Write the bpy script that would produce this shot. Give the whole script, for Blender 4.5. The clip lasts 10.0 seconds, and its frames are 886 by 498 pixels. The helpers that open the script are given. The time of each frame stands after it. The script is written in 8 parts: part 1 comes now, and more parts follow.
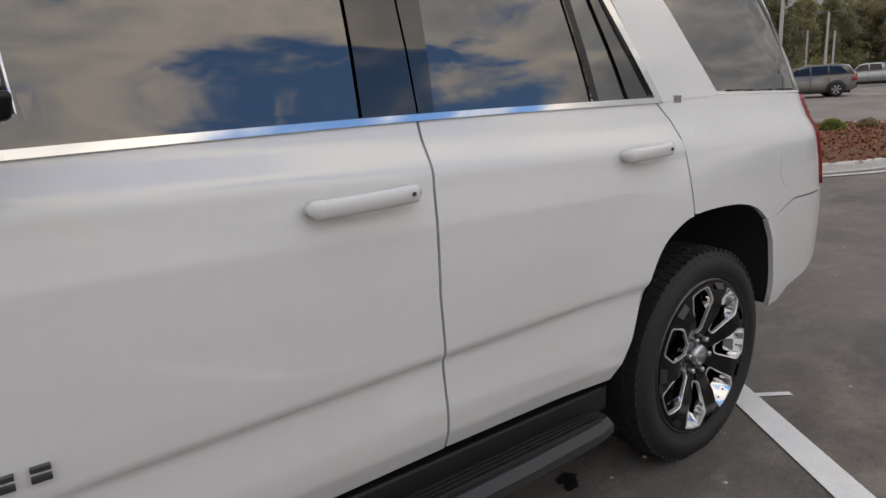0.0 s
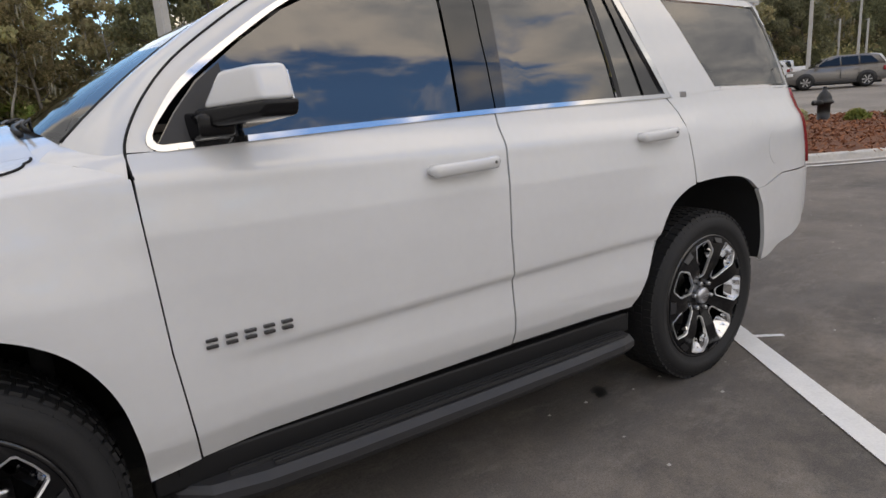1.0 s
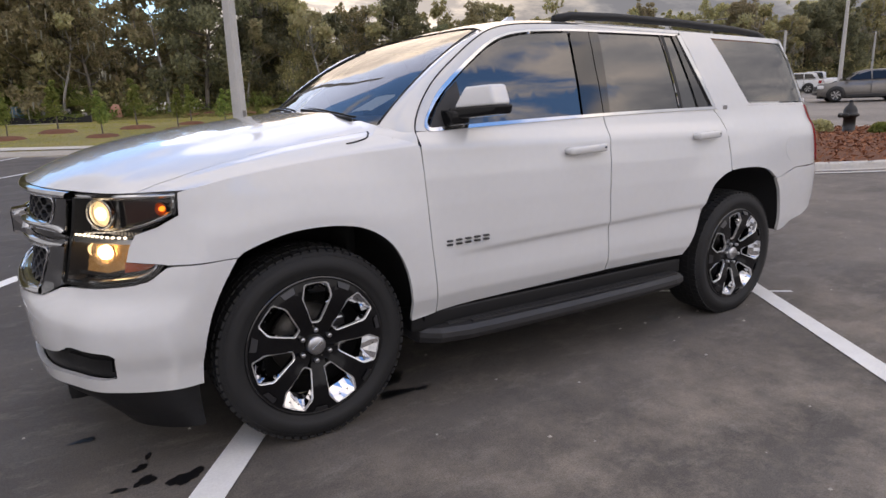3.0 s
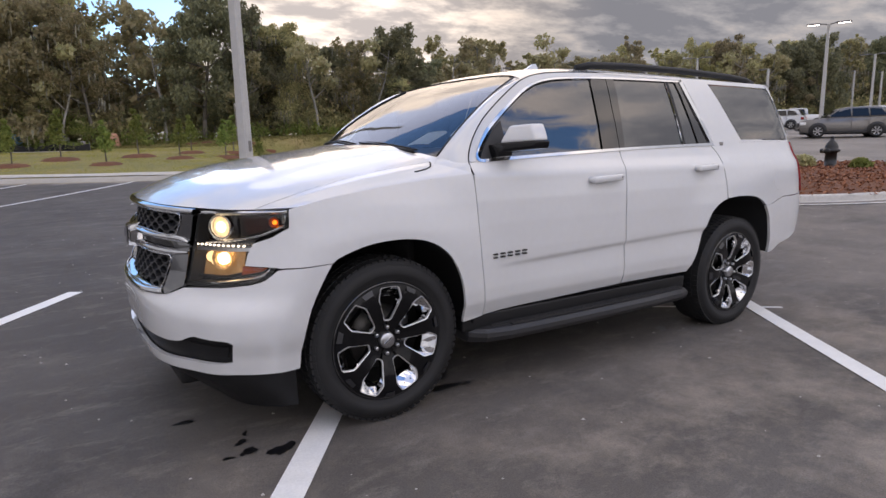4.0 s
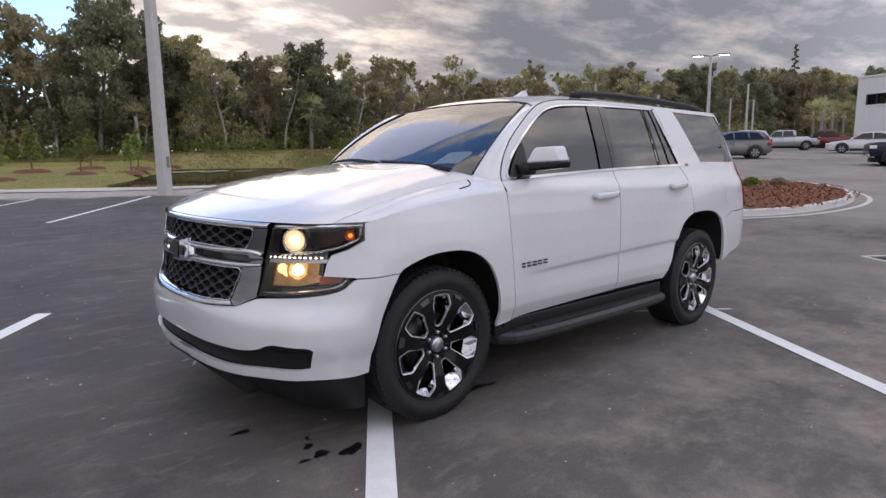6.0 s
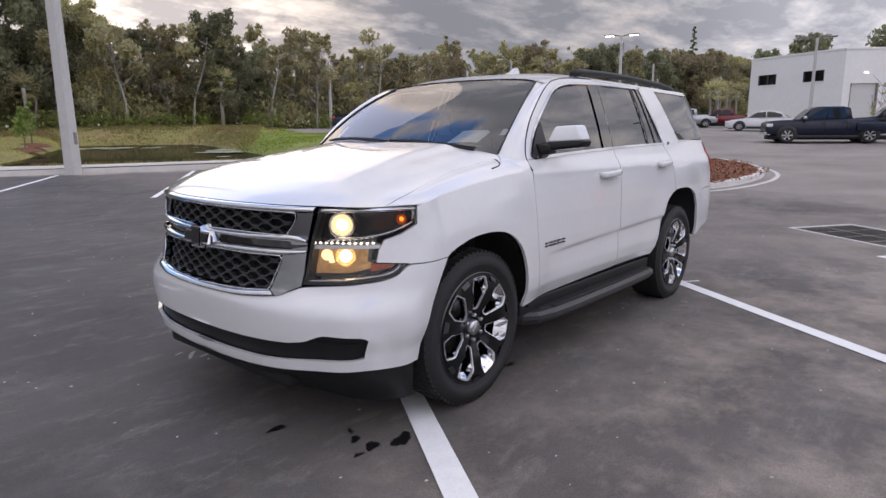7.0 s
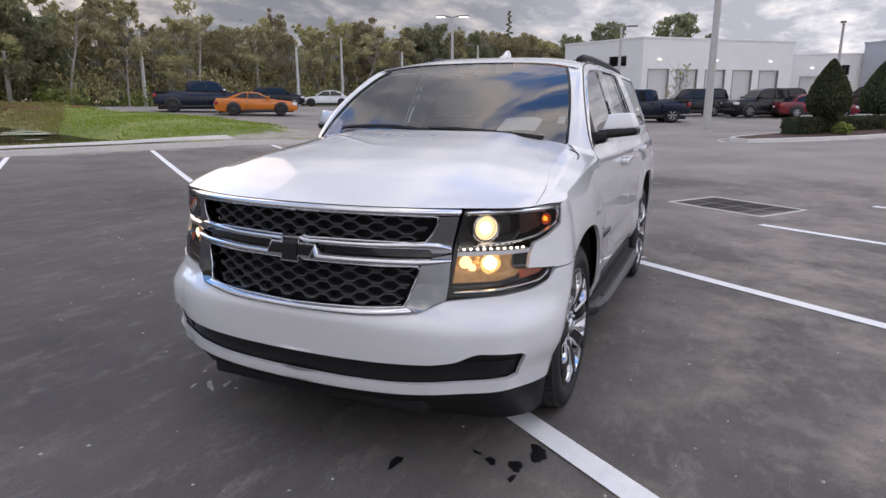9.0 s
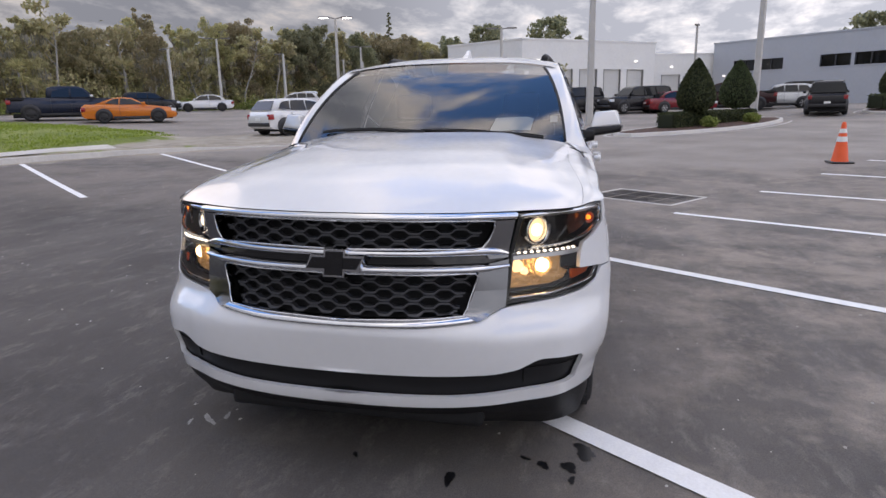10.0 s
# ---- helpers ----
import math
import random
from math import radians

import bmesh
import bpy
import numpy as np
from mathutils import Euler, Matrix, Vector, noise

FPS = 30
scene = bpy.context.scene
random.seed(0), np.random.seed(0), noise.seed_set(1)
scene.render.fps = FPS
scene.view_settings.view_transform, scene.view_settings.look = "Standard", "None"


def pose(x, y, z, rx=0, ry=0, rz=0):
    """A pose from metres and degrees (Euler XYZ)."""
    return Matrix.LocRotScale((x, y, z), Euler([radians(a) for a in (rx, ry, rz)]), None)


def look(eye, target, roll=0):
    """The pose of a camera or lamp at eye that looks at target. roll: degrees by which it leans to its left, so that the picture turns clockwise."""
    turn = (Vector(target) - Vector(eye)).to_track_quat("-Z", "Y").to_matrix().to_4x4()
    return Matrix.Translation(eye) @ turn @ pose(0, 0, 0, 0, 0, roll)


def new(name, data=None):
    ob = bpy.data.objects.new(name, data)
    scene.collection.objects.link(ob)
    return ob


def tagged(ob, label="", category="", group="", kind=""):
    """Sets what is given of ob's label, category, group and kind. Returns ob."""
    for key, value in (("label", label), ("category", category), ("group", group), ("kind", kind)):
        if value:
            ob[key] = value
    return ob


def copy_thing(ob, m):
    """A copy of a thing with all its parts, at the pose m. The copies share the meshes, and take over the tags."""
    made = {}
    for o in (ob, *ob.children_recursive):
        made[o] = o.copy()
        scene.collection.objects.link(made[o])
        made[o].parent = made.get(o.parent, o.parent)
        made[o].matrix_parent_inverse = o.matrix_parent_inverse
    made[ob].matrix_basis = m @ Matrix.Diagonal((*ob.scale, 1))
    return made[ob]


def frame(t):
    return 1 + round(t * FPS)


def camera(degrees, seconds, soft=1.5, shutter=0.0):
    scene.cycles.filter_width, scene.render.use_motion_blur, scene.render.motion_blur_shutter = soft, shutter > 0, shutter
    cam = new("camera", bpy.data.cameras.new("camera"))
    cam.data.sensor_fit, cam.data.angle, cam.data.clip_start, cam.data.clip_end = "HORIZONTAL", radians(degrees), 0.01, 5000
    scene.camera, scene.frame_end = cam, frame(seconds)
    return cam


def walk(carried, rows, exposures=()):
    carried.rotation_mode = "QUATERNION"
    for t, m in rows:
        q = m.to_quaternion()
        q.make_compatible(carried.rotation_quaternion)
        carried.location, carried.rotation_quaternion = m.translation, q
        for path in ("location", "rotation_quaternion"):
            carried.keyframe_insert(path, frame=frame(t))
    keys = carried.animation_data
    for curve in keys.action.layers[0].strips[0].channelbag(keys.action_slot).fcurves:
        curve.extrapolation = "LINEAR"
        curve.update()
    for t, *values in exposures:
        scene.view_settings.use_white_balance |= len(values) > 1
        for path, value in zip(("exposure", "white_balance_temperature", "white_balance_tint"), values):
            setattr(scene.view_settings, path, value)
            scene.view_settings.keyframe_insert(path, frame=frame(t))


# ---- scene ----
cam = camera(71.0, 10.0)
# the parked car stands on ground that falls gently to a drain; the path is given square to the car, and laid onto that slope
SLOPE = Matrix.Translation((1.47, 0, 0)) @ Vector((-0.0235, 0.004, 1)).normalized().rotation_difference(Vector((0, 0, 1))).to_matrix().to_4x4() @ Matrix.Translation((-1.47, 0, 0))
PATH = [
    (0, (0.84, -2.146, 1.343), (2.014, -0.584, 0.916), -1.9),
    (0.5, (0.584, -2.434, 1.337), (1.617, -0.782, 0.886), -3.35),
    (1, (0.283, -2.616, 1.346), (1.389, -1.007, 0.91), -2.75),
    (1.5, (-0.025, -2.826, 1.335), (0.99, -1.157, 0.908), -1.15),
    (2, (-0.244, -3.054, 1.357), (0.736, -1.368, 0.913), -1.0),
    (2.5, (-0.568, -3.143, 1.358), (0.485, -1.502, 0.911), -1.0),
    (2.7, (-0.700, -3.213, 1.373), (0.352, -1.570, 0.927), -0.75),
    (3.8, (-1.314, -3.521, 1.376), (-0.229, -1.884, 1.0), -0.2),
    (4, (-1.421, -3.58, 1.393), (-0.327, -1.941, 1.048), -0.1),
    (4.5, (-1.575, -3.741, 1.392), (-0.478, -2.093, 1.109), 0.0),
    (5, (-1.78, -3.774, 1.404), (-0.608, -2.174, 1.144), 0.1),
    (5.5, (-2.018, -3.619, 1.415), (-0.752, -2.095, 1.144), 0.4),
    (5.7, (-2.074, -3.512, 1.401), (-0.778, -2.014, 1.124), 0.5),
    (6.8, (-2.482, -2.944, 1.415), (-1.007, -1.638, 1.07), 0.4),
    (7, (-2.552, -2.832, 1.411), (-1.034, -1.581, 1.051), 0.6),
    (7.5, (-2.676, -2.491, 1.422), (-1.102, -1.318, 1.04), 0.5),
    (8, (-2.903, -2.217, 1.424), (-1.231, -1.193, 1.031), 1.0),
    (8.5, (-3.011, -1.906, 1.419), (-1.27, -1.009, 1.014), 1.1),
    (9, (-3.023, -1.543, 1.447), (-1.227, -0.768, 1.028), 0.7),
    (9.5, (-3.181, -1.235, 1.46), (-1.308, -0.673, 1.038), -0.2),
    (10, (-3.134, -0.909, 1.446), (-1.228, -0.471, 1.032), -0.6),
]
walk(cam, [(t, SLOPE @ look(eye, target, roll)) for t, eye, target, roll in PATH],
     exposures=[(0, 0.22, 8050, 13), (1, 0.38, 8050, 14), (2.5, 0.50, 7850, 18), (4, 0.46, 7400, 20), (5, 0.20, 7150, 20), (5.5, 0.28, 7150, 20), (7, 0.58, 7150, 21), (8, 0.60, 7100, 20), (10, 0.60, 7100, 19)])

# ==== place ====
# ---- light ----
SUN_ELEV, SUN_AZ = 20.0, 64.0
world = bpy.data.worlds.new("world")
scene.world = world
world.use_nodes = True


def build_sky():
    nt = world.node_tree
    nt.nodes.clear()
    N, L = nt.nodes.new, nt.links.new
    out, bg = N("ShaderNodeOutputWorld"), N("ShaderNodeBackground")
    sky = N("ShaderNodeTexSky")
    sky.sky_type, sky.sun_disc = "NISHITA", False
    sky.sun_elevation, sky.sun_rotation = radians(SUN_ELEV), radians(90 - SUN_AZ)
    sky.sun_intensity = 0.6
    sky.air_density, sky.dust_density, sky.ozone_density = 1.0, 0.1, 3.0
    co = N("ShaderNodeTexCoord")
    ray = co.outputs["Generated"]
    sep = N("ShaderNodeSeparateXYZ")
    L(ray, sep.inputs[0])

    def num(op, a, c, clamp=False):
        n = N("ShaderNodeMath"); n.operation = op; n.use_clamp = clamp
        for k, v in ((0, a), (1, c)):
            if isinstance(v, (int, float)):
                n.inputs[k].default_value = v
            else:
                L(v, n.inputs[k])
        return n.outputs[0]

    def span(src, lo, hi, to0, to1):
        n = N("ShaderNodeMapRange"); n.interpolation_type = "SMOOTHSTEP"
        for k, v in zip(("From Min", "From Max", "To Min", "To Max"), (lo, hi, to0, to1)):
            n.inputs[k].default_value = v
        L(src, n.inputs[0])
        return n.outputs[0]

    def towards(az, el):
        """How nearly a ray points that way: 1 straight at it."""
        n = N("ShaderNodeVectorMath"); n.operation = "DOT_PRODUCT"
        n.inputs[1].default_value = Vector((math.cos(radians(az)) * math.cos(radians(el)), math.sin(radians(az)) * math.cos(radians(el)), math.sin(radians(el))))
        L(ray, n.inputs[0])
        return n.outputs["Value"]

    # clouds lie on a sheet overhead: the direction is laid onto a flat layer
    rise = num("ADD", num("MAXIMUM", sep.outputs["Z"], 0.0), 0.20)
    cmb, dv = N("ShaderNodeCombineXYZ"), N("ShaderNodeVectorMath")
    dv.operation = "DIVIDE"
    for i in range(3):
        L(rise, cmb.inputs[i])
    L(ray, dv.inputs[0]); L(cmb.outputs[0], dv.inputs[1])

    def clouds(scale, detail, shift, wide=1.0, rough=0.56, distort=0.0):
        mp = N("ShaderNodeMapping")
        mp.inputs["Scale"].default_value, mp.inputs["Rotation"].default_value, mp.inputs["Location"].default_value = (wide, 1.1, 0.0), (0, 0, 0.5), (*shift, 0)
        L(dv.outputs[0], mp.inputs[0])
        n = N("ShaderNodeTexNoise")
        n.inputs["Scale"].default_value, n.inputs["Detail"].default_value, n.inputs["Roughness"].default_value, n.inputs["Distortion"].default_value = scale, detail, rough, distort
        L(mp.outputs[0], n.inputs["Vector"])
        return n.outputs[0]

    big, fine = clouds(1.5, 8, (3.2, 1.7), .85, .55, .25), clouds(3.3, 8, (7.1, 4.4), .8, .60, .15)
    # whole towards the wood and the buildings, broken on the other side, with gaps over the wood
    cov = num("ADD", num("ADD", num("MULTIPLY", big, .75), num("MULTIPLY", fine, .25)), span(towards(285, 50), .15, .80, .22, .0))
    cov = num("ADD", cov, span(towards(80, 40), .89, .975, 0.0, -.29))
    cov = num("ADD", cov, span(towards(90, 14), .945, .988, 0.0, -.52))
    # solid low down, where one looks along the layer
    cov = num("ADD", cov, span(sep.outputs["Z"], .20, .50, .13, 0.0))
    cover = span(cov, .455, .545, 0.0, 1.0)
    # thick cloud is blue-grey below, thin cloud and edges are bright
    lum = num("ADD", fine, span(cov, .50, .66, .16, -.05))
    shade = N("ShaderNodeValToRGB")
    e = shade.color_ramp.elements
    e[0].position, e[0].color = .40, (.40, .455, .54, 1)
    e[1].position, e[1].color = .66, (1.0, 1.0, 1.0, 1)
    m = e.new(.52); m.color = (.63, .69, .765, 1)
    L(lum, shade.inputs[0])
    # where the sun sinks behind it the cloud is bright and cream
    glow = num("MULTIPLY", span(towards(SUN_AZ, 12), .925, .995, 0.0, 1.0), span(lum, .38, .60, .35, 1.0))
    wm = N("ShaderNodeMixRGB"); wm.blend_type = "ADD"; wm.inputs[2].default_value = (.95, .83, .64, 1)
    L(glow, wm.inputs[0]); L(shade.outputs[0], wm.inputs[1])
    gain, skyg, mix = N("ShaderNodeMixRGB"), N("ShaderNodeMixRGB"), N("ShaderNodeMixRGB")
    for n, c in ((gain, (CLOUD, CLOUD, CLOUD)), (skyg, (.84, 1.14, 1.40))):
        n.blend_type = "MULTIPLY"; n.inputs[0].default_value = 1; n.inputs[2].default_value = (*c, 1)
    L(wm.outputs[0], gain.inputs[1]); L(sky.outputs[0], skyg.inputs[1])
    L(cover, mix.inputs[0]); L(skyg.outputs[0], mix.inputs[1]); L(gain.outputs[0], mix.inputs[2])
    # an overcast sky brightens towards the zenith and towards the open side
    lift = num("MULTIPLY", span(sep.outputs["Z"], .12, .95, 1.0, ZENITH), span(towards(VEIL_AZ, 24), -.6, .95, .98, VEIL))
    # a darker bank of cloud stands low beyond the wood
    lift = num("MULTIPLY", lift, span(towards(36, 9), .91, .985, 1.0, .70))
    L(mix.outputs[0], bg.inputs[0]); L(num("MULTIPLY", lift, .12), bg.inputs[1])
    L(bg.outputs[0], out.inputs[0])


CLOUD, ZENITH, VEIL, VEIL_AZ = 4.9, 1.5, 1.75, 270.0
build_sky()
sun_data = bpy.data.lights.new("sun", "SUN")
sun_data.energy, sun_data.angle, sun_data.color = 0.25, radians(40), (1.0, 0.90, 0.78)
sun = new("sun", sun_data)
sun.matrix_world = look((0, 0, 0), (-math.cos(radians(SUN_AZ)), -math.sin(radians(SUN_AZ)), -math.tan(radians(SUN_ELEV))))

# ---- materials ----
MATS = {}


def mat(name, color, rough=0.5, metal=0.0, coat=0.0, spec=0.5, noise_scale=0.0, noise_amt=0.0, bump=0.0, bump_scale=60.0, emit=0.0, emit_color=None, detail=6, rand=0.0):
    """Principled material with two scales of variation in world or object space."""
    if name in MATS:
        return MATS[name]
    m = bpy.data.materials.new(name)
    m.use_nodes = True
    nt = m.node_tree
    b = nt.nodes["Principled BSDF"]
    b.inputs["Base Color"].default_value = (*color, 1)
    b.inputs["Roughness"].default_value = rough
    b.inputs["Metallic"].default_value = metal
    b.inputs["Coat Weight"].default_value = coat
    b.inputs["Coat Roughness"].default_value = 0.03
    b.inputs["Specular IOR Level"].default_value = spec
    N, L = nt.nodes.new, nt.links.new
    if noise_amt or bump or rand:
        co = N("ShaderNodeTexCoord")
    if noise_amt or rand:
        col = None
        hsv = N("ShaderNodeHueSaturation"); hsv.inputs["Color"].default_value = (*color, 1)
        val = None
        if noise_amt:
            n = N("ShaderNodeTexNoise"); n.inputs["Scale"].default_value = noise_scale; n.inputs["Detail"].default_value = detail; n.inputs["Roughness"].default_value = 0.6
            L(co.outputs["Object"], n.inputs["Vector"])
            n2 = N("ShaderNodeTexNoise"); n2.inputs["Scale"].default_value = noise_scale * 9; n2.inputs["Detail"].default_value = 4
            L(co.outputs["Object"], n2.inputs["Vector"])
            ad = N("ShaderNodeMath"); ad.operation = "ADD"; L(n.outputs[0], ad.inputs[0]); L(n2.outputs[0], ad.inputs[1])
            mr = N("ShaderNodeMapRange"); mr.inputs["From Min"].default_value = 0.6; mr.inputs["From Max"].default_value = 1.4
            mr.inputs["To Min"].default_value = 1 - noise_amt; mr.inputs["To Max"].default_value = 1 + noise_amt
            L(ad.outputs[0], mr.inputs[0]); val = mr.outputs[0]
            rr = N("ShaderNodeMapRange"); rr.inputs["To Min"].default_value = max(0, rough - 0.08); rr.inputs["To Max"].default_value = min(1, rough + 0.08)
            L(n2.outputs[0], rr.inputs[0]); L(rr.outputs[0], b.inputs["Roughness"])
        if rand:
            oi = N("ShaderNodeObjectInfo")
            r2 = N("ShaderNodeMapRange"); r2.inputs["To Min"].default_value = 1 - rand; r2.inputs["To Max"].default_value = 1 + rand
            L(oi.outputs["Random"], r2.inputs[0])
            if val:
                mu = N("ShaderNodeMath"); mu.operation = "MULTIPLY"; L(val, mu.inputs[0]); L(r2.outputs[0], mu.inputs[1]); val = mu.outputs[0]
            else:
                val = r2.outputs[0]
        L(val, hsv.inputs["Value"]); L(hsv.outputs[0], b.inputs["Base Color"])
    if bump:
        nb = N("ShaderNodeTexNoise"); nb.inputs["Scale"].default_value = bump_scale; nb.inputs["Detail"].default_value = 5
        L(co.outputs["Object"], nb.inputs["Vector"])
        bp = N("ShaderNodeBump"); bp.inputs["Strength"].default_value = bump; bp.inputs["Distance"].default_value = 0.02
        L(nb.outputs[0], bp.inputs["Height"]); L(bp.outputs[0], b.inputs["Normal"])
    if emit:
        b.inputs["Emission Color"].default_value = (*(emit_color or color), 1)
        b.inputs["Emission Strength"].default_value = emit
    MATS[name] = m
    return m


def glass_mat(name, tint, rough=0.01, ior=1.52):
    """Clear or tinted sheet glass: light passes through, tinted, and the surface mirrors by its Fresnel."""
    m = bpy.data.materials.new(name)
    m.use_nodes = True
    nt = m.node_tree
    nt.nodes.clear()
    N, L = nt.nodes.new, nt.links.new
    out, mx = N("ShaderNodeOutputMaterial"), N("ShaderNodeMixShader")
    tr, gl, fr = N("ShaderNodeBsdfTransparent"), N("ShaderNodeBsdfGlossy"), N("ShaderNodeFresnel")
    tr.inputs[0].default_value = (*tint, 1)
    gl.inputs["Roughness"].default_value = rough
    fr.inputs[0].default_value = ior
    L(fr.outputs[0], mx.inputs[0]); L(tr.outputs[0], mx.inputs[1]); L(gl.outputs[0], mx.inputs[2]); L(mx.outputs[0], out.inputs[0])
    MATS[name] = m
    return m


PAINT = mat("white_paint", (0.67, 0.675, 0.68), 0.22, coat=1.0, noise_scale=3.0, noise_amt=0.02)
CHROME = mat("chrome", (0.66, 0.67, 0.69), 0.06, metal=1.0)
MACHINED = mat("machined_aluminium", (0.80, 0.80, 0.81), 0.32, metal=0.75)
SPOKE = mat("spoke_black", (0.005, 0.005, 0.006), 0.14, spec=0.30, noise_scale=20, noise_amt=0.1)
MIRROR_BLACK = mat("mirror_black", (0.006, 0.006, 0.007), 0.16, spec=0.3)
RECESS = mat("satin_black", (0.030, 0.030, 0.033), 0.30)
BLACK_GLOSS = mat("gloss_black", (0.008, 0.008, 0.009), 0.07, coat=0.6)
BLACK_TRIM = mat("black_plastic", (0.009, 0.009, 0.010), 0.50, spec=0.35, noise_scale=12, noise_amt=0.12, bump=0.05, bump_scale=400)
RUBBER = mat("tyre_rubber", (0.017, 0.017, 0.018), 0.68, spec=0.4, noise_scale=7, noise_amt=0.2, bump=0.08, bump_scale=120)
DARK = mat("underbody_black", (0.006, 0.006, 0.007), 0.8, noise_scale=8, noise_amt=0.2)
TINT = mat("tinted_glass", (0.006, 0.007, 0.008), 0.012, spec=0.5)
TINT.node_tree.nodes["Principled BSDF"].inputs["IOR"].default_value = 2.1
SHIELD = glass_mat("windscreen_glass", (0.66, 0.72, 0.73), ior=2.2)
LENS = glass_mat("lamp_lens", (0.93, 0.93, 0.92))
AMBER = mat("amber_lens", (0.42, 0.075, 0.02), 0.15)
AMBER_LIT = mat("amber_lit", (0.9, 0.35, 0.05), 0.2, emit=1.6, emit_color=(1.0, 0.24, 0.02))
RED_LENS = mat("red_lens", (0.30, 0.012, 0.015), 0.1, coat=0.8)
LAMP_LIT = mat("lamp_lit", (1, 0.85, 0.55), 0.3, emit=4.0, emit_color=(1.0, 0.74, 0.38))
LAMP_SOFT = mat("projector_lens_lit", (0.75, 0.66, 0.50), 0.12, noise_scale=40, noise_amt=0.3, coat=1.0, emit=0.85, emit_color=(1.0, 0.72, 0.36))
PROJECTOR = mat("projector_core", (0.95, 0.85, 0.65), 0.15, coat=1.0, emit=2.2, emit_color=(1.0, 0.84, 0.55))
# reflector and bowl glow by themselves, standing in for bulb light on them
LAMP_GLOW = mat("lamp_reflector_lit", (0.9, 0.72, 0.42), 0.25, emit=1.1, emit_color=(1.0, 0.72, 0.36))
BOWL = mat("lamp_bowl_glow", (0.34, 0.24, 0.15), 0.26, metal=0.9, noise_scale=30, noise_amt=0.45, bump=0.8, bump_scale=45, emit=0.13, emit_color=(1.0, 0.56, 0.20))
DRL_LIT = mat("running_light_lit", (1, 0.95, 0.85), 0.3, emit=1.8, emit_color=(1.0, 0.93, 0.80))
SILVER = mat("satin_silver", (0.55, 0.56, 0.58), 0.28, metal=1.0)
PAPER = mat("paper", (0.78, 0.80, 0.80), 0.7)


# ---- building blocks ----
def part(name, bm, material, parent=None, label="", smooth=True):
    """Links a bmesh as one mesh object, under a thing or a part."""
    me = bpy.data.meshes.new(name)
    bm.to_mesh(me)
    bm.free()
    for p in me.polygons:
        p.use_smooth = smooth
    me.materials.append(material)
    ob = new(name, me)
    if parent is not None:
        ob.parent = parent
    if label:
        ob["label"] = label
    return ob


def thing(name, m, label, category, group="", kind=""):
    ob = new(name)
    ob.empty_display_size = 0.2
    ob.matrix_world = m
    return tagged(ob, label, category, group, kind)


def box(bm, x0, x1, y0, y1, z0, z1, bevel=0.0):
    r = bmesh.ops.create_cube(bm, size=1, matrix=Matrix.Translation(((x0 + x1) / 2, (y0 + y1) / 2, (z0 + z1) / 2)) @ Matrix.Diagonal((x1 - x0, y1 - y0, z1 - z0, 1)))
    if bevel:
        es = list({e for v in r["verts"] for e in v.link_edges})
        bmesh.ops.bevel(bm, geom=es, offset=bevel, segments=2, affect="EDGES", profile=0.7)
    return bm


def boxm(*a, **k):
    return box(bmesh.new(), *a, **k)


def tube(bm, pts, r, seg=8, close=True, radii=None):
    """A tube along points."""
    pts = [Vector(p) for p in pts]
    rings = []
    for i, p in enumerate(pts):
        d = (pts[min(i + 1, len(pts) - 1)] - pts[max(i - 1, 0)]).normalized()
        up = Vector((0, 0, 1)) if abs(d.z) < 0.9 else Vector((1, 0, 0))
        s = d.cross(up).normalized()
        u = s.cross(d)
        rr = radii[i] if radii else r
        rings.append([bm.verts.new(p + rr * (math.cos(2 * math.pi * k / seg) * s + math.sin(2 * math.pi * k / seg) * u)) for k in range(seg)])
    for a, b in zip(rings, rings[1:]):
        for k in range(seg):
            bm.faces.new((a[k], a[(k + 1) % seg], b[(k + 1) % seg], b[k]))
    if close:
        bm.faces.new(rings[0][::-1])
        bm.faces.new(rings[-1])
    return bm


def lathe(bm, prof, seg=48, axis="y", m=None):
    """Turns a profile of (radius, along) round an axis."""
    rings = []
    for r, a in prof:
        ring = []
        for k in range(seg):
            t = 2 * math.pi * k / seg
            c, s = r * math.cos(t), r * math.sin(t)
            p = Vector((c, a, s)) if axis == "y" else (Vector((c, s, a)) if axis == "z" else Vector((a, c, s)))
            ring.append(bm.verts.new(m @ p if m else p))
        rings.append(ring)
    for a, b in zip(rings, rings[1:]):
        for k in range(seg):
            bm.faces.new((a[k], a[(k + 1) % seg], b[(k + 1) % seg], b[k]))
    return bm


def spline(pts, n):
    """n + 1 points evenly along a smooth line through pts."""
    P = [np.array(p, float) for p in pts]
    if len(P) == 2:
        return [Vector(P[0] + (P[1] - P[0]) * i / n) for i in range(n + 1)]
    dense = []
    for i in range(len(P) - 1):
        p0, p1, p2, p3 = P[max(i - 1, 0)], P[i], P[i + 1], P[min(i + 2, len(P) - 1)]
        for k in range(16):
            t = k / 16
            dense.append(0.5 * ((2 * p1) + (p2 - p0) * t + (2 * p0 - 5 * p1 + 4 * p2 - p3) * t * t + (3 * p1 - p0 - 3 * p2 + p3) * t ** 3))
    dense.append(P[-1])
    D = np.array(dense)
    s = np.r_[0, np.cumsum(np.linalg.norm(np.diff(D, axis=0), axis=1))]
    return [Vector([float(np.interp(q, s, D[:, j])) for j in range(D.shape[1])]) for q in np.linspace(0, s[-1], n + 1)]


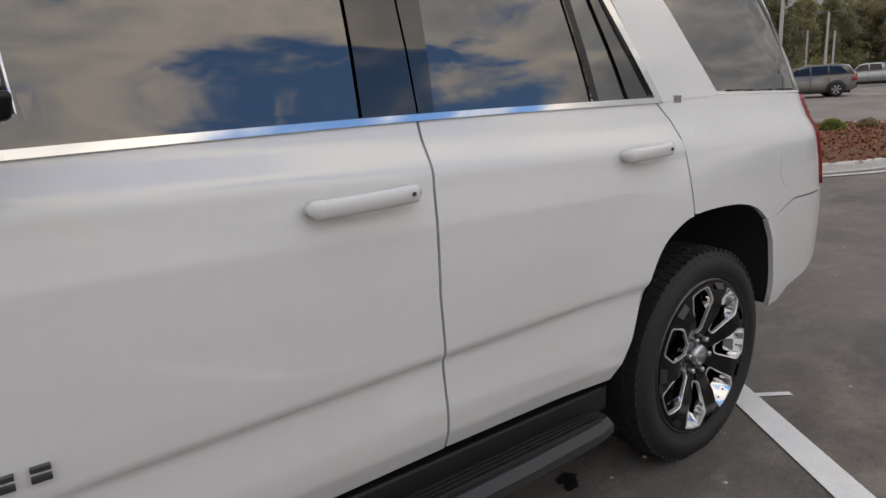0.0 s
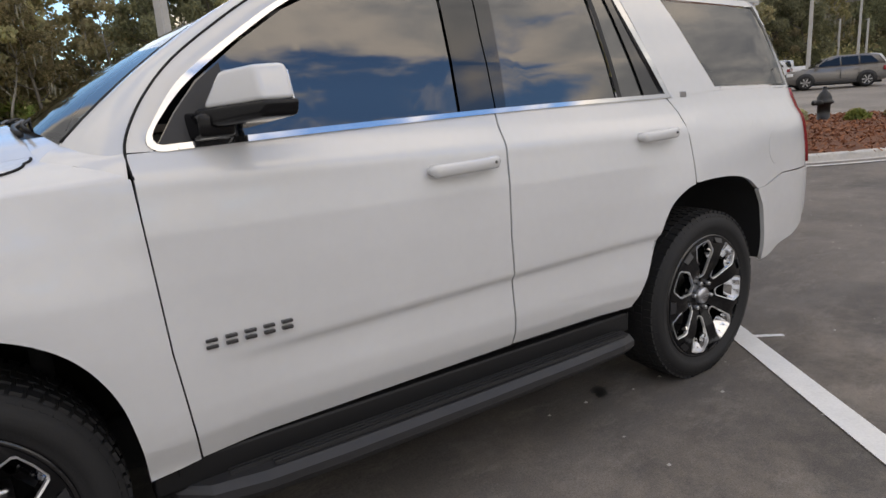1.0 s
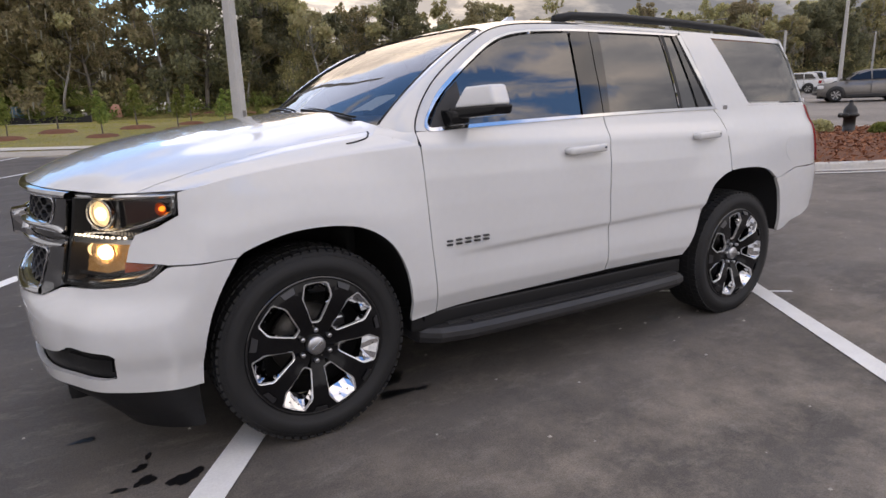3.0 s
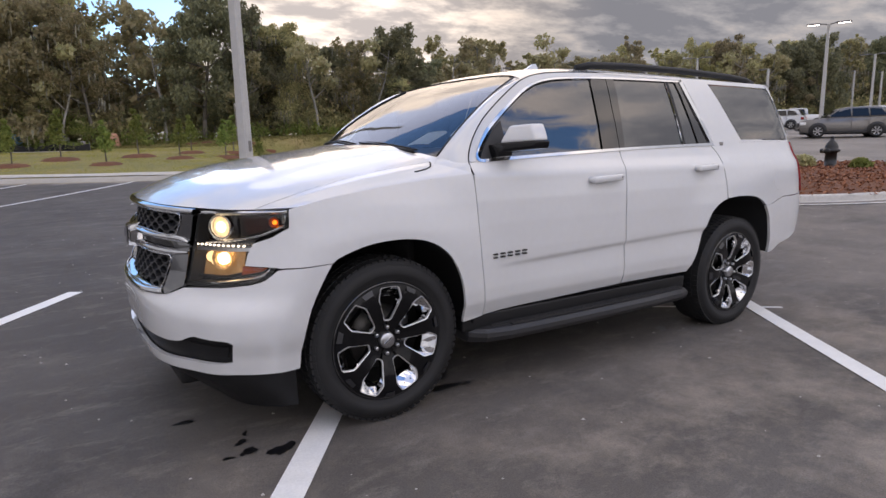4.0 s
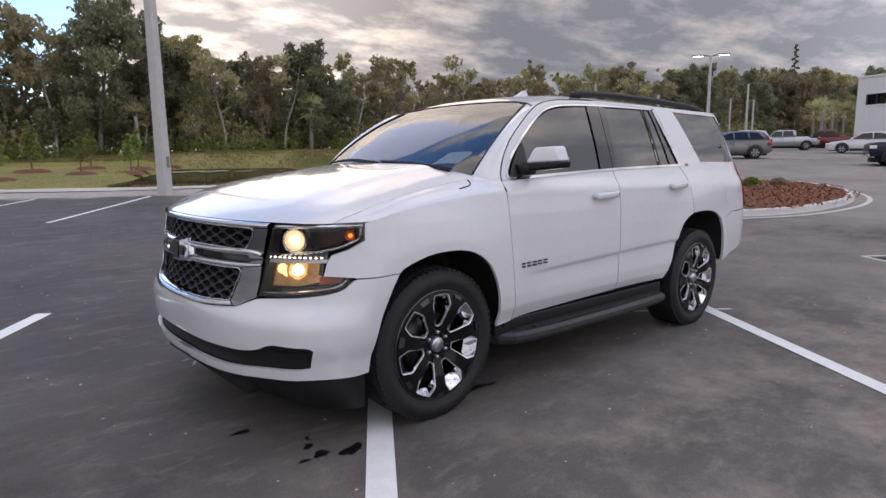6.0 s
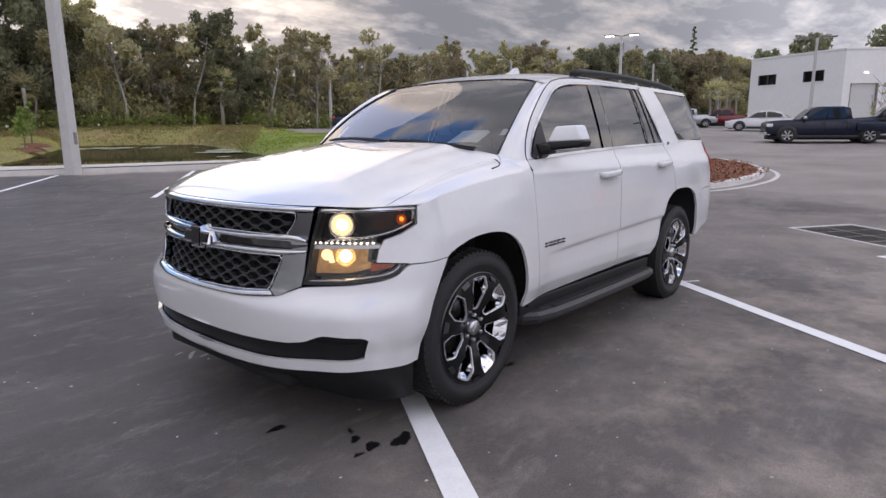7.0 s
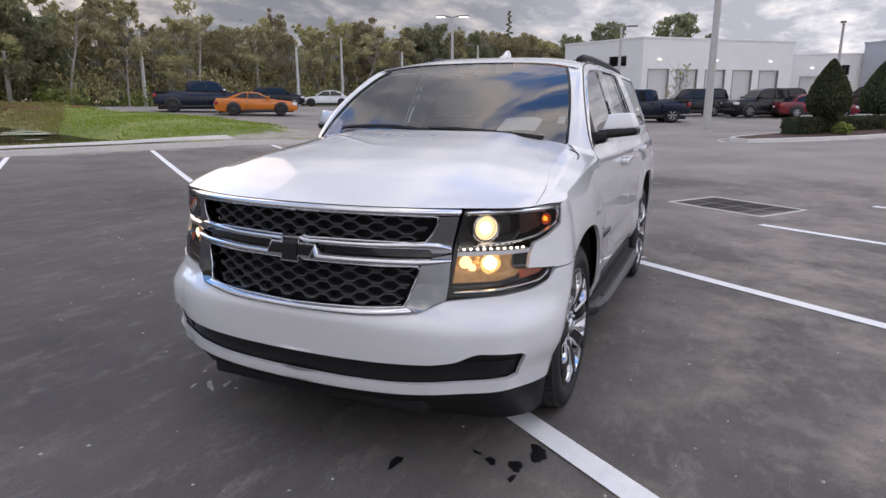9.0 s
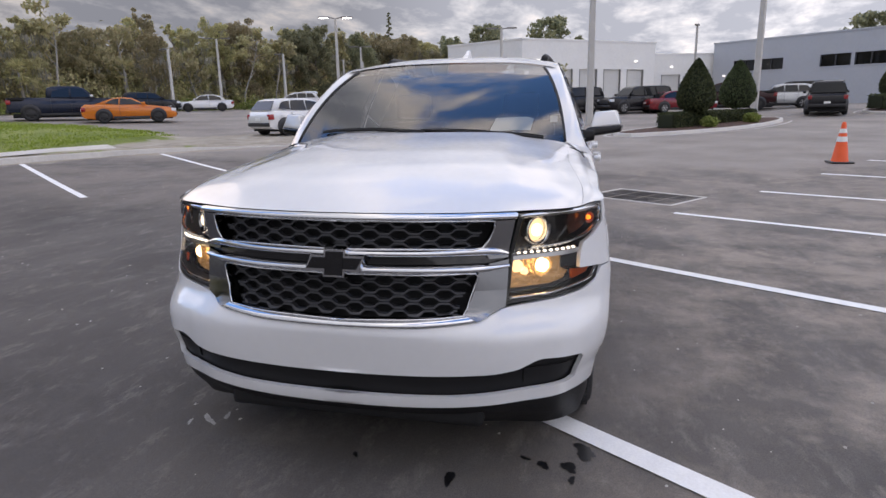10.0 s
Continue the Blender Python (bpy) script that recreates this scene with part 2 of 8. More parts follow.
def loft(bm, curves, n=24):
    """A sheet through several lines, each resampled to n + 1 points."""
    rows = [[bm.verts.new(p) for p in spline(c, n)] for c in curves]
    for a, b in zip(rows, rows[1:]):
        for k in range(n):
            bm.faces.new((a[k], a[k + 1], b[k + 1], b[k]))
    return bm


def rim(bm, depth, inward):
    """Gives a sheet a folded edge of some depth, towards inward(point), with a crisp corner."""
    edges = [e for e in bm.edges if e.is_boundary]
    top, low = {}, {}
    for e in edges:
        for v in e.verts:
            if v not in top:
                top[v] = bm.verts.new(v.co)
                low[v] = bm.verts.new(v.co + inward(v.co) * depth)
    for e in edges:
        face = e.link_faces[0]
        a, b = e.verts
        for loop in face.loops:
            if loop.edge == e:
                a, b = loop.vert, loop.link_loop_next.vert
        bm.faces.new((top[b], top[a], low[a], low[b]))
    return bm


def panel(outline, surf, res=0.06, depth=0.0, inward=None, sub=True):
    """A sheet whose outline is given on a surface surf(u, v), cut fine enough to follow it."""
    bm = bmesh.new()
    vs = [bm.verts.new((u, v, 0)) for u, v in outline]
    bm.faces.new(vs)
    bmesh.ops.triangulate(bm, faces=bm.faces[:])
    us, ws = [p[0] for p in outline], [p[1] for p in outline]
    ru, rv = (res, res) if not isinstance(res, tuple) else res
    for lo, hi, no, r in ((min(us), max(us), (1, 0, 0), ru), (min(ws), max(ws), (0, 1, 0), rv)):
        k = int((hi - lo) / r)
        for i in range(1, k + 1):
            c = lo + (hi - lo) * i / (k + 1)
            bmesh.ops.bisect_plane(bm, geom=bm.verts[:] + bm.edges[:] + bm.faces[:], plane_co=Vector(no) * c, plane_no=no, dist=1e-5)
    bmesh.ops.remove_doubles(bm, verts=bm.verts[:], dist=1e-5)
    for v in bm.verts:
        v.co = surf(v.co.x, v.co.y)
    bmesh.ops.recalc_face_normals(bm, faces=bm.faces)
    if depth:
        rim(bm, depth, inward)
    return bm


def mirror(bm):
    """The same on the other side of the car."""
    b2 = bm.copy()
    for v in b2.verts:
        v.co.y = -v.co.y
    bmesh.ops.reverse_faces(b2, faces=b2.faces[:])
    return b2


# ---- the lie of the land ----
def smooth_step(a, b, v):
    q = min(1.0, max(0.0, (v - a) / (b - a)))
    return q * q * (3 - 2 * q)


def bowl(r):
    q = math.sqrt(r * r + 1)
    return 0.0235 * q / math.sqrt(1 + (q / 20) ** 2)


def land(x, y):
    """Height of the paved lot: it falls to the drain and rises towards the trees and the building."""
    r = math.hypot(x - 8.45, y + 1.9)
    h = bowl(r) - bowl(math.hypot(1.47 - 8.45, 1.9))
    h += 0.024 * (min(14, max(-6, x)) - 5.8) * smooth_step(3, 13, y) * (1 - smooth_step(20, 40, y))
    h += 0.55 * smooth_step(18, 46, r) * smooth_step(6, 26, x) + 0.45 * smooth_step(16, 40, y)
    return h


O2, ALONG, ACROSS = Vector((-0.22, -0.85)), Vector((0.59, 0.807)), Vector((0.807, -0.59))


def lot(along, across):
    """A place in the lot by its parking grid."""
    return O2 + ALONG * along + ACROSS * across


def grid_of(p):
    d = Vector(p[:2]) - O2
    return d.dot(ALONG), d.dot(ACROSS)


KERB, WATER = 18.0, 0.30


def green(x, y):
    """Height of the planted ground beyond the kerb."""
    a, c = grid_of((x, y))
    h = land(x, y)
    d = a - KERB
    if d > 0:
        h += 0.13
        # the pond's basin, then the raised bank before the trees
        basin = smooth_step(1.4, 3.0, d) * (1 - smooth_step(25.0, 30.5, d)) * (1 - smooth_step(3.4, 5.8, abs(c + 7.6 + (d - 14) * 0.24)))
        h += 0.04 * smooth_step(0.5, 3.0, d) * (1 - smooth_step(6.0, 12.0, d))
        level = smooth_step(21, 35, d) * (1 - smooth_step(0, 12, c))
        h += 0.70 * smooth_step(26, 38, d) * smooth_step(0, 12, c)
        h += (1.60 - h) * level
        h += (WATER - .35 - h) * basin
        # a grassy mound beside the pond
        h += 0.30 * math.exp(-((d - 9) / 6) ** 2 - ((c - 2.0) / 3.2) ** 2)
        h += 0.03 * noise.noise(Vector((x * 0.35, y * 0.35, 0)))
    return h


def verge(a, c):
    """Metres into the planted ground: positive on grass, negative on paving."""
    edge = float(np.interp(a, [16, 20, 28, 33, 37, 42, 50, 58], [5.4, 5.8, 6.3, 5.0, 2.5, 0.0, -2.0, -3.0]))
    d = min(a - KERB - 4.4 * smooth_step(-1.5, 6.0, c) * (a > KERB + .1), (edge - c) * 0.9)
    far = a - float(np.interp(c, [-20, 0, 30, 60, 90], [56, 60, 68, 80, 86]))
    return max(d, far)


def ground_material():
    """Asphalt and grass in one sheet; the seam follows the sheet's own measure of distance to the verge."""
    m = bpy.data.materials.new("ground_cover")
    m.use_nodes = True
    nt = m.node_tree
    b = nt.nodes["Principled BSDF"]
    N, L = nt.nodes.new, nt.links.new
    co = N("ShaderNodeTexCoord")

    def nz(scale, detail=5, rough=0.6, vec=None):
        n = N("ShaderNodeTexNoise")
        n.inputs["Scale"].default_value, n.inputs["Detail"].default_value, n.inputs["Roughness"].default_value = scale, detail, rough
        L(vec or co.outputs["Object"], n.inputs["Vector"])
        return n.outputs[0]

    def ramp(src, a, ca, z, cz, mid=None):
        r = N("ShaderNodeValToRGB")
        r.color_ramp.elements[0].position, r.color_ramp.elements[0].color = a, (*ca, 1)
        r.color_ramp.elements[1].position, r.color_ramp.elements[1].color = z, (*cz, 1)
        if mid:
            e = r.color_ramp.elements.new((a + z) / 2)
            e.color = (*mid, 1)
        L(src, r.inputs[0])
        return r.outputs[0]

    def mixc(kind, fac, a, c):
        x = N("ShaderNodeMixRGB"); x.blend_type = kind
        if isinstance(fac, float):
            x.inputs[0].default_value = fac
        else:
            L(fac, x.inputs[0])
        for s, i in ((a, 1), (c, 2)):
            if isinstance(s, tuple):
                x.inputs[i].default_value = (*s, 1)
            else:
                L(s, x.inputs[i])
        return x.outputs[0]

    def mth(op, a, c):
        x = N("ShaderNodeMath"); x.operation = op
        for s, i in ((a, 0), (c, 1)):
            if isinstance(s, (int, float)):
                x.inputs[i].default_value = s
            else:
                L(s, x.inputs[i])
        return x.outputs[0]

    def span(src, lo, hi, to0=0.0, to1=1.0):
        x = N("ShaderNodeMapRange")
        x.inputs["From Min"].default_value, x.inputs["From Max"].default_value, x.inputs["To Min"].default_value, x.inputs["To Max"].default_value = lo, hi, to0, to1
        L(src, x.inputs[0])
        return x.outputs[0]
    # dark, patchy asphalt with dusty streaks along the drive lane
    wide = ramp(nz(0.22, 4), 0.34, (0.068, 0.061, 0.057), 0.68, (0.128, 0.114, 0.103))
    mp = N("ShaderNodeMapping"); mp.inputs["Rotation"].default_value = (0, 0, 0.63); mp.inputs["Scale"].default_value = (0.45, 2.6, 1)
    L(co.outputs["Object"], mp.inputs[0])
    streak = ramp(nz(0.55, 7, 0.66, mp.outputs[0]), 0.48, (0, 0, 0), 0.74, (0.5, 0.5, 0.5))
    c1 = mixc("MIX", streak, wide, (0.185, 0.172, 0.16))
    blot = ramp(nz(1.5, 9, 0.76), 0.54, (0, 0, 0), 0.70, (0.55, 0.55, 0.55))
    c2 = mixc("MIX", blot, c1, (0.215, 0.197, 0.178))
    damp = ramp(nz(0.5, 6, 0.6), 0.30, (0.62, 0.62, 0.62), 0.46, (1, 1, 1))
    c2 = mixc("MULTIPLY", 1.0, c2, damp)
    # dust trodden and driven over the stalls beside the car, in brownish drifts
    sep = N("ShaderNodeSeparateXYZ"); L(co.outputs["Object"], sep.inputs[0])
    beside = span(mth("ADD", sep.outputs["Y"], mth("MULTIPLY", nz(0.45, 4), 2.4)), 0.9, -0.9)
    drift = span(nz(0.75, 10, 0.74), 0.44, 0.60)
    c2 = mixc("MIX", mth("MULTIPLY", mth("MULTIPLY", beside, drift), 0.88), c2, (0.325, 0.277, 0.231))
    scuff = N("ShaderNodeMapping"); scuff.inputs["Rotation"].default_value = (0, 0, -0.5); scuff.inputs["Scale"].default_value = (1.0, 2.4, 1)
    L(co.outputs["Object"], scuff.inputs[0])
    c2 = mixc("MIX", mth("MULTIPLY", span(nz(2.2, 9, 0.78, scuff.outputs[0]), 0.53, 0.70), 0.55), c2, (0.31, 0.28, 0.25))
    behind = mth("MULTIPLY", span(mth("ADD", sep.outputs["X"], mth("MULTIPLY", nz(0.4, 4), 3.0)), 5.6, 8.2), span(nz(0.6, 9, 0.72), 0.36, 0.58))
    c2 = mixc("MIX", mth("MULTIPLY", behind, 0.62), c2, (0.255, 0.220, 0.190))
    # multiplied darker ahead of the car and off its far side
    front_dark = span(mth("ADD", mth("SUBTRACT", sep.outputs["Y"], sep.outputs["X"]), mth("MULTIPLY", nz(0.3, 4), 3.0)), 1.6, 4.2)
    c2 = mixc("MULTIPLY", mth("MULTIPLY", front_dark, 0.25), c2, (0.31, 0.28, 0.27))
    # a damp patch beyond the drain
    wet = N("ShaderNodeVectorMath"); wet.operation = "DISTANCE"; wet.inputs[1].default_value = (11.0, -0.95, -0.1)
    L(co.outputs["Object"], wet.inputs[0])
    c2 = mixc("MULTIPLY", span(mth("ADD", wet.outputs["Value"], mth("MULTIPLY", nz(1.2, 5), 1.6)), 1.9, 1.3, 0.0, 0.8), c2, (0.42, 0.42, 0.45))
    # beyond a seam lies the older, paler lot
    old = span(mth("ADD", sep.outputs["X"], mth("MULTIPLY", nz(0.35, 5), 4.0)), 13.6, 15.2)
    oc = ramp(nz(0.3, 6), 0.34, (0.212, 0.188, 0.165), 0.66, (0.335, 0.298, 0.262))
    c3 = mixc("MIX", old, c2, oc)
    grain = ramp(nz(150, 3, 0.8), 0.3, (0.57, 0.57, 0.57), 0.75, (1.24, 1.24, 1.24))
    c4 = mixc("MULTIPLY", 1.0, c3, grain)
    # turf: straw and green, greener on the mown mound
    at = N("ShaderNodeAttribute"); at.attribute_name = "verge"
    lawn = N("ShaderNodeAttribute"); lawn.attribute_name = "lawn"
    turf = ramp(nz(0.16, 8, 0.62), 0.36, (0.215, 0.200, 0.055), 0.66, (0.36, 0.275, 0.115), (0.275, 0.245, 0.075))
    green_turf = ramp(nz(0.3, 8, 0.62), 0.36, (0.150, 0.205, 0.024), 0.66, (0.235, 0.275, 0.045))
    tuft = nz(14, 6, 0.75)
    t2 = mixc("MIX", lawn.outputs["Fac"], turf, green_turf)
    t3 = mixc("MULTIPLY", 1.0, t2, ramp(tuft, 0.3, (0.55, 0.55, 0.55), 0.7, (1.4, 1.4, 1.4)))
    sand = ramp(nz(0.8, 6), 0.35, (0.27, 0.235, 0.185), 0.66, (0.38, 0.34, 0.28))
    ragged = mth("ADD", at.outputs["Fac"], mth("MULTIPLY", mth("SUBTRACT", nz(1.1, 6), 0.5), 1.6))
    dirt = N("ShaderNodeAttribute"); dirt.attribute_name = "dirt"
    bare = span(mth("ADD", dirt.outputs["Fac"], mth("MULTIPLY", mth("SUBTRACT", nz(0.9, 8, .7), 0.5), 1.5)), .32, .52)
    c4 = mixc("MIX", bare, c4, ramp(nz(1.6, 9, .72), .36, (.20, .17, .125), .64, (.40, .36, .30)))
    c5 = mixc("MIX", span(ragged, -0.75, -0.35), c4, sand)
    c6 = mixc("MIX", span(ragged, 0.05, 0.35), c5, t3)
    L(c6, b.inputs["Base Color"])
    L(span(nz(1.3, 5), 0.0, 1.0, 0.62, 0.95), b.inputs["Roughness"])
    fine = N("ShaderNodeBump"); fine.inputs["Strength"].default_value = 0.4; fine.inputs["Distance"].default_value = 0.006
    L(nz(160, 4, 0.7), fine.inputs["Height"])
    rough = N("ShaderNodeBump"); rough.inputs["Distance"].default_value = 0.07
    L(span(ragged, 0.05, 0.35), rough.inputs["Strength"]); L(tuft, rough.inputs["Height"]); L(fine.outputs[0], rough.inputs["Normal"])
    L(rough.outputs[0], b.inputs["Normal"])
    return m


GROUND = ground_material()
LINE = mat("line_paint", (0.80, 0.80, 0.79), 0.65, noise_scale=9, noise_amt=0.10, bump=0.15, bump_scale=150)
CONCRETE = mat("kerb_concrete", (0.58, 0.56, 0.53), 0.85, noise_scale=2.2, noise_amt=0.16, bump=0.2, bump_scale=60)
MULCH = mat("red_mulch", (0.155, 0.064, 0.034), 0.95, noise_scale=5, noise_amt=0.45, bump=0.9, bump_scale=30)
OIL = mat("oil_stain", (0.008, 0.008, 0.009), 0.35)


def axis_steps(lo, hi, near_lo, near_hi, fine, coarse):
    out, v = [], near_lo
    while v > lo:
        v -= max(fine, (near_lo - v) * coarse + fine)
        out.append(max(v, lo))
    out = out[::-1]
    k = int((near_hi - near_lo) / fine)
    out += [near_lo + (near_hi - near_lo) * i / k for i in range(k + 1)]
    v = near_hi
    while v < hi:
        v += max(fine, (v - near_hi) * coarse + fine)
        out.append(min(v, hi))
    return out


def ribbon(bm, pts, width, lift, n=None, fz=land):
    """A flat painted strip along a line of places, draped on the ground."""
    left, right = [], []
    for i, p in enumerate(pts):
        d = (pts[min(i + 1, len(pts) - 1)] - pts[max(i - 1, 0)]).normalized()
        s = Vector((-d.y, d.x)) * width / 2
        for q, row in ((p + s, left), (p - s, right)):
            row.append(bm.verts.new((q.x, q.y, fz(q.x, q.y) + lift)))
    for i in range(len(pts) - 1):
        bm.faces.new((right[i], right[i + 1], left[i + 1], left[i]))
    return bm


def lerp2(a, b, n):
    return [a + (b - a) * i / n for i in range(n + 1)]


# the ground sheet, in the grid of the lot so that the kerb runs along its cells
def build_ground():
    al = axis_steps(-900, 900, -14, 62, 0.8, 0.12)
    al = sorted([a for a in al if abs(a - KERB) > 0.5] + [KERB - 0.02, KERB + 0.10])
    ac = axis_steps(-900, 900, -40, 60, 1.0, 0.12)
    verts, faces, marks, lawns, dirts = [], [], [], [], []
    for a in al:
        for c in ac:
            p = lot(a, c)
            v = verge(a, c)
            h0 = land(p.x, p.y)
            h = h0 + (green(p.x, p.y) - h0) * smooth_step(-0.3, 1.2, v) if a > KERB + 1.2 else (green(p.x, p.y) if v > 0 else h0)
            verts.append((p.x, p.y, h))
            marks.append(max(-20.0, min(20.0, v)))
            dirts.append(smooth_step(.3, 1.2, a - KERB) * (1 - smooth_step(5.0, 8.5, a - KERB)) * smooth_step(-2.5, 1.0, c) * (1 - smooth_step(9.0, 12.5, c)))
            lawns.append(smooth_step(-4.0, -1.0, c) * (1 - smooth_step(40, 46, a)))
    nc = len(ac)
    for i in range(len(al) - 1):
        for j in range(nc - 1):
            faces.append((i * nc + j, i * nc + j + 1, (i + 1) * nc + j + 1, (i + 1) * nc + j))
    me = bpy.data.meshes.new("ground")
    me.from_pydata(verts, [], faces)
    me.materials.append(GROUND)
    me.attributes.new("verge", "FLOAT", "POINT").data.foreach_set("value", marks)
    me.attributes.new("dirt", "FLOAT", "POINT").data.foreach_set("value", dirts)
    me.attributes.new("lawn", "FLOAT", "POINT").data.foreach_set("value", lawns)
    for p in me.polygons:
        p.use_smooth = True
    if me.polygons[0].normal.z < 0:
        me.flip_normals()
    return tagged(new("ground", me), "dark worn asphalt car park with grass verge beyond the kerb", "ground", kind="structure")


build_ground()


def stall_line(name, a0, a1, c, w=0.115, lift=0.006, label="worn white painted parking stall line on asphalt"):
    bm = ribbon(bmesh.new(), lerp2(lot(a0, c), lot(a1, c), max(2, int(abs(a1 - a0) / 0.5))), w, lift)
    return tagged(part(name, bm, LINE, None, smooth=False), label, "parking line", "painted stall lines", "structure")


NEAR_ROW = [-6.15, -3.05, -0.075, 3.03, 6.28, 9.28, 12.25, 15.3, 18.3]
for c in NEAR_ROW:
    stall_line("parking_line", -3.0, 2.62 if c < 4 else 2.9, c, 0.135)
for c in (-17.9, -14.3, -10.6, -7.15, -3.38, 0.05, 3.5):
    stall_line("parking_line", 11.1 if c < -1 else 10.6, KERB - 0.5, c, 0.12)
bm = ribbon(bmesh.new(), lerp2(lot(2.22, 0.2), lot(2.24, 3.26), 6), 0.035, 0.005)
tagged(part("layout_line", bm, LINE, None, smooth=False), "thin white layout line painted across the stall", "parking line", kind="structure")


# ---- the white sport utility vehicle: x from the front axle to the rear, the driver's side at -y ----
X0, X1 = -0.30, 3.55


def half_width(z):
    return float(np.interp(z, [0, .35, .45, .53, .6, .8, .95, 1.08, 1.155, 1.205, 1.226, 1.238, 1.28, 1.34, 1.5, 1.7, 1.82, 1.9], [.90, .912, .932, .967, .977, .985, .983, .974, .963, .9535, .947, .9395, .911, .885, .832, .752, .695, .65]))


def front_reach(z):
    return float(np.interp(z, [0, .16, .25, .36, .42, .50, .60, .652, .668, .72, .80, .95, 1.08, 1.14], [.58, .62, .66, .692, .700, .708, .718, .7225, .714, .685, .672, .665, .65, .63]))


def front_power(z):
    return float(np.interp(z, [0, .5, .62, .72, .95, 1.1], [3.2, 3.1, 2.9, 2.35, 2.1, 2.2]))


def rear_reach(z):
    return float(np.interp(z, [0, .4, .55, .92, .97, 1.36, 1.80, 1.9], [.46, .50, .555, .555, .53, .48, .34, .30]))


def wheel_flare(x, z):
    f = 0.0
    for cx in (0.0, 2.946):
        d = math.hypot(x - cx, (z - 0.42) * 0.95)
        f = max(f, (0.030 if cx == 0 else 0.016) * (1 - smooth_step(0.50, 0.80, d)))
    return f


def skin(q, z, off=0.0):
    """The body's outer surface on the driver's side: q is 0 at the nose, 1 where the flank begins, then metres along it, then round the tail."""
    b, qr = half_width(z), 1 + X1 - X0
    if q < 1:
        a, n = front_reach(z), front_power(z)
        t = radians(90 * max(q, 0.0))
        c, s = max(math.cos(t), 0) ** (2 / n), max(math.sin(t), 0) ** (2 / n)
        p = Vector((X0 - a * c, -b * s, z))
        p.y -= wheel_flare(p.x, z) * s
        p -= inward(p) * 0.036 * smooth_step(.44, .68, q) * (1 - smooth_step(.86, 1.0, q)) * smooth_step(.1, .3, z)
    elif q <= qr:
        p = Vector((X0 + q - 1, -b - wheel_flare(X0 + q - 1, z), z))
    else:
        a, n, t = rear_reach(z), 4.0, radians(90 * min(q - qr, 1.0))
        p = Vector((X1 + a * math.sin(t) ** (2 / n), -b * max(math.cos(t), 0) ** (2 / n), z))
        p.y -= wheel_flare(p.x, z) * max(math.cos(t), 0)
    if off:
        p += inward(p) * -off
    return p


def inward(p):
    """Towards the inside of the body, square enough to its skin."""
    if p.x < X0:
        d = Vector((X0 - p.x + 0.05, 0.55 * -p.y * abs(p.y), 0))
        d = Vector((0.9 * (X0 - p.x), -p.y * max(0.12, 1 - 1.25 * (X0 - p.x)), 0))
    elif p.x > X1 + 0.2:
        d = Vector((-(p.x - X1), -p.y * 0.5, 0))
    else:
        d = Vector((0, -p.y, 0))
    return d.normalized() if d.length else Vector((1, 0, 0))


def side(x, z, off=0.0):
    return skin(1 + x - X0, z, off) if x >= X0 else skin(1, z, off)


Q = lambda x: 1 + x - X0
CAR_LABEL = "white full-size sport utility vehicle parked across a painted stall line"
car = thing("sport_utility_vehicle", SLOPE.copy(), CAR_LABEL, "car")


def both(name, bm, material, label="", parent=None):
    other = mirror(bm)
    a = part(name, bm, material, parent or car, label)
    b = part(name, other, material, parent or car, label)
    return a, b


def whole(name, bm, material, label="", parent=None):
    """A part that runs across the middle of the car."""
    o = mirror(bm)
    me = bpy.data.meshes.new("half")
    o.to_mesh(me)
    o.free()
    bm.from_mesh(me)
    bpy.data.meshes.remove(me)
    # join the halves along the middle alone, so that folded edges stay crisp
    bmesh.ops.delete(bm, geom=[f for f in bm.faces if all(abs(v.co.y) < 2e-4 for v in f.verts)], context="FACES")
    bmesh.ops.remove_doubles(bm, verts=[v for v in bm.verts if abs(v.co.y) < 8e-4], dist=0.0008)
    bmesh.ops.recalc_face_normals(bm, faces=bm.faces)
    return part(name, bm, material, parent or car, label)


def shoulder(x):
    return float(np.interp(x, [-0.9, -.47, -.30, -.04, .25, .53, 1.2], [1.09, 1.105, 1.135, 1.172, 1.20, 1.218, 1.24]))


ARCH_F = [(.46, .43), (.445, .56), (.41, .70), (.335, .82), (.22, .895), (.08, .922), (-.08, .918), (-.20, .892), (-.285, .862)]
ARCH_R = [(2.40, .475), (2.46, .60), (2.52, .755), (2.60, .885), (2.70, .95), (2.80, .977), (2.93, .985), (3.08, .980), (3.20, .955), (3.29, .90), (3.345, .81), (3.385, .66), (3.405, .52)]


ARCH_F = [(p.x, p.y) for p in spline([(x, z, 0) for x, z in ARCH_F], 40)]
REAR = [(p.x, p.y) for p in spline([(x, z, 0) for x, z in ARCH_R], 60)]


def dense(poly, step=0.05):
    """A closed outline with extra points, so that curved skins keep it smooth."""
    out = []
    for a, b in zip(poly, poly[1:] + poly[:1]):
        k = max(1, int(math.hypot(b[0] - a[0], b[1] - a[1]) / step))
        out += [(a[0] + (b[0] - a[0]) * i / k, a[1] + (b[1] - a[1]) * i / k) for i in range(k)]
    return out


def skin_panel(poly, off=0.0, res=0.07, depth=0.018):
    return panel(dense(poly), lambda q, z: skin(q, z, off), res, depth, inward)


# bumper skin, wrapped round the intake
def q_of(x, z):
    """q on the body's skin for a place along the car."""
    if x >= X0:
        return Q(x)
    k = min(1.0, (X0 - x) / front_reach(z)) ** (front_power(z) / 2)
    return math.degrees(math.acos(k)) / 90


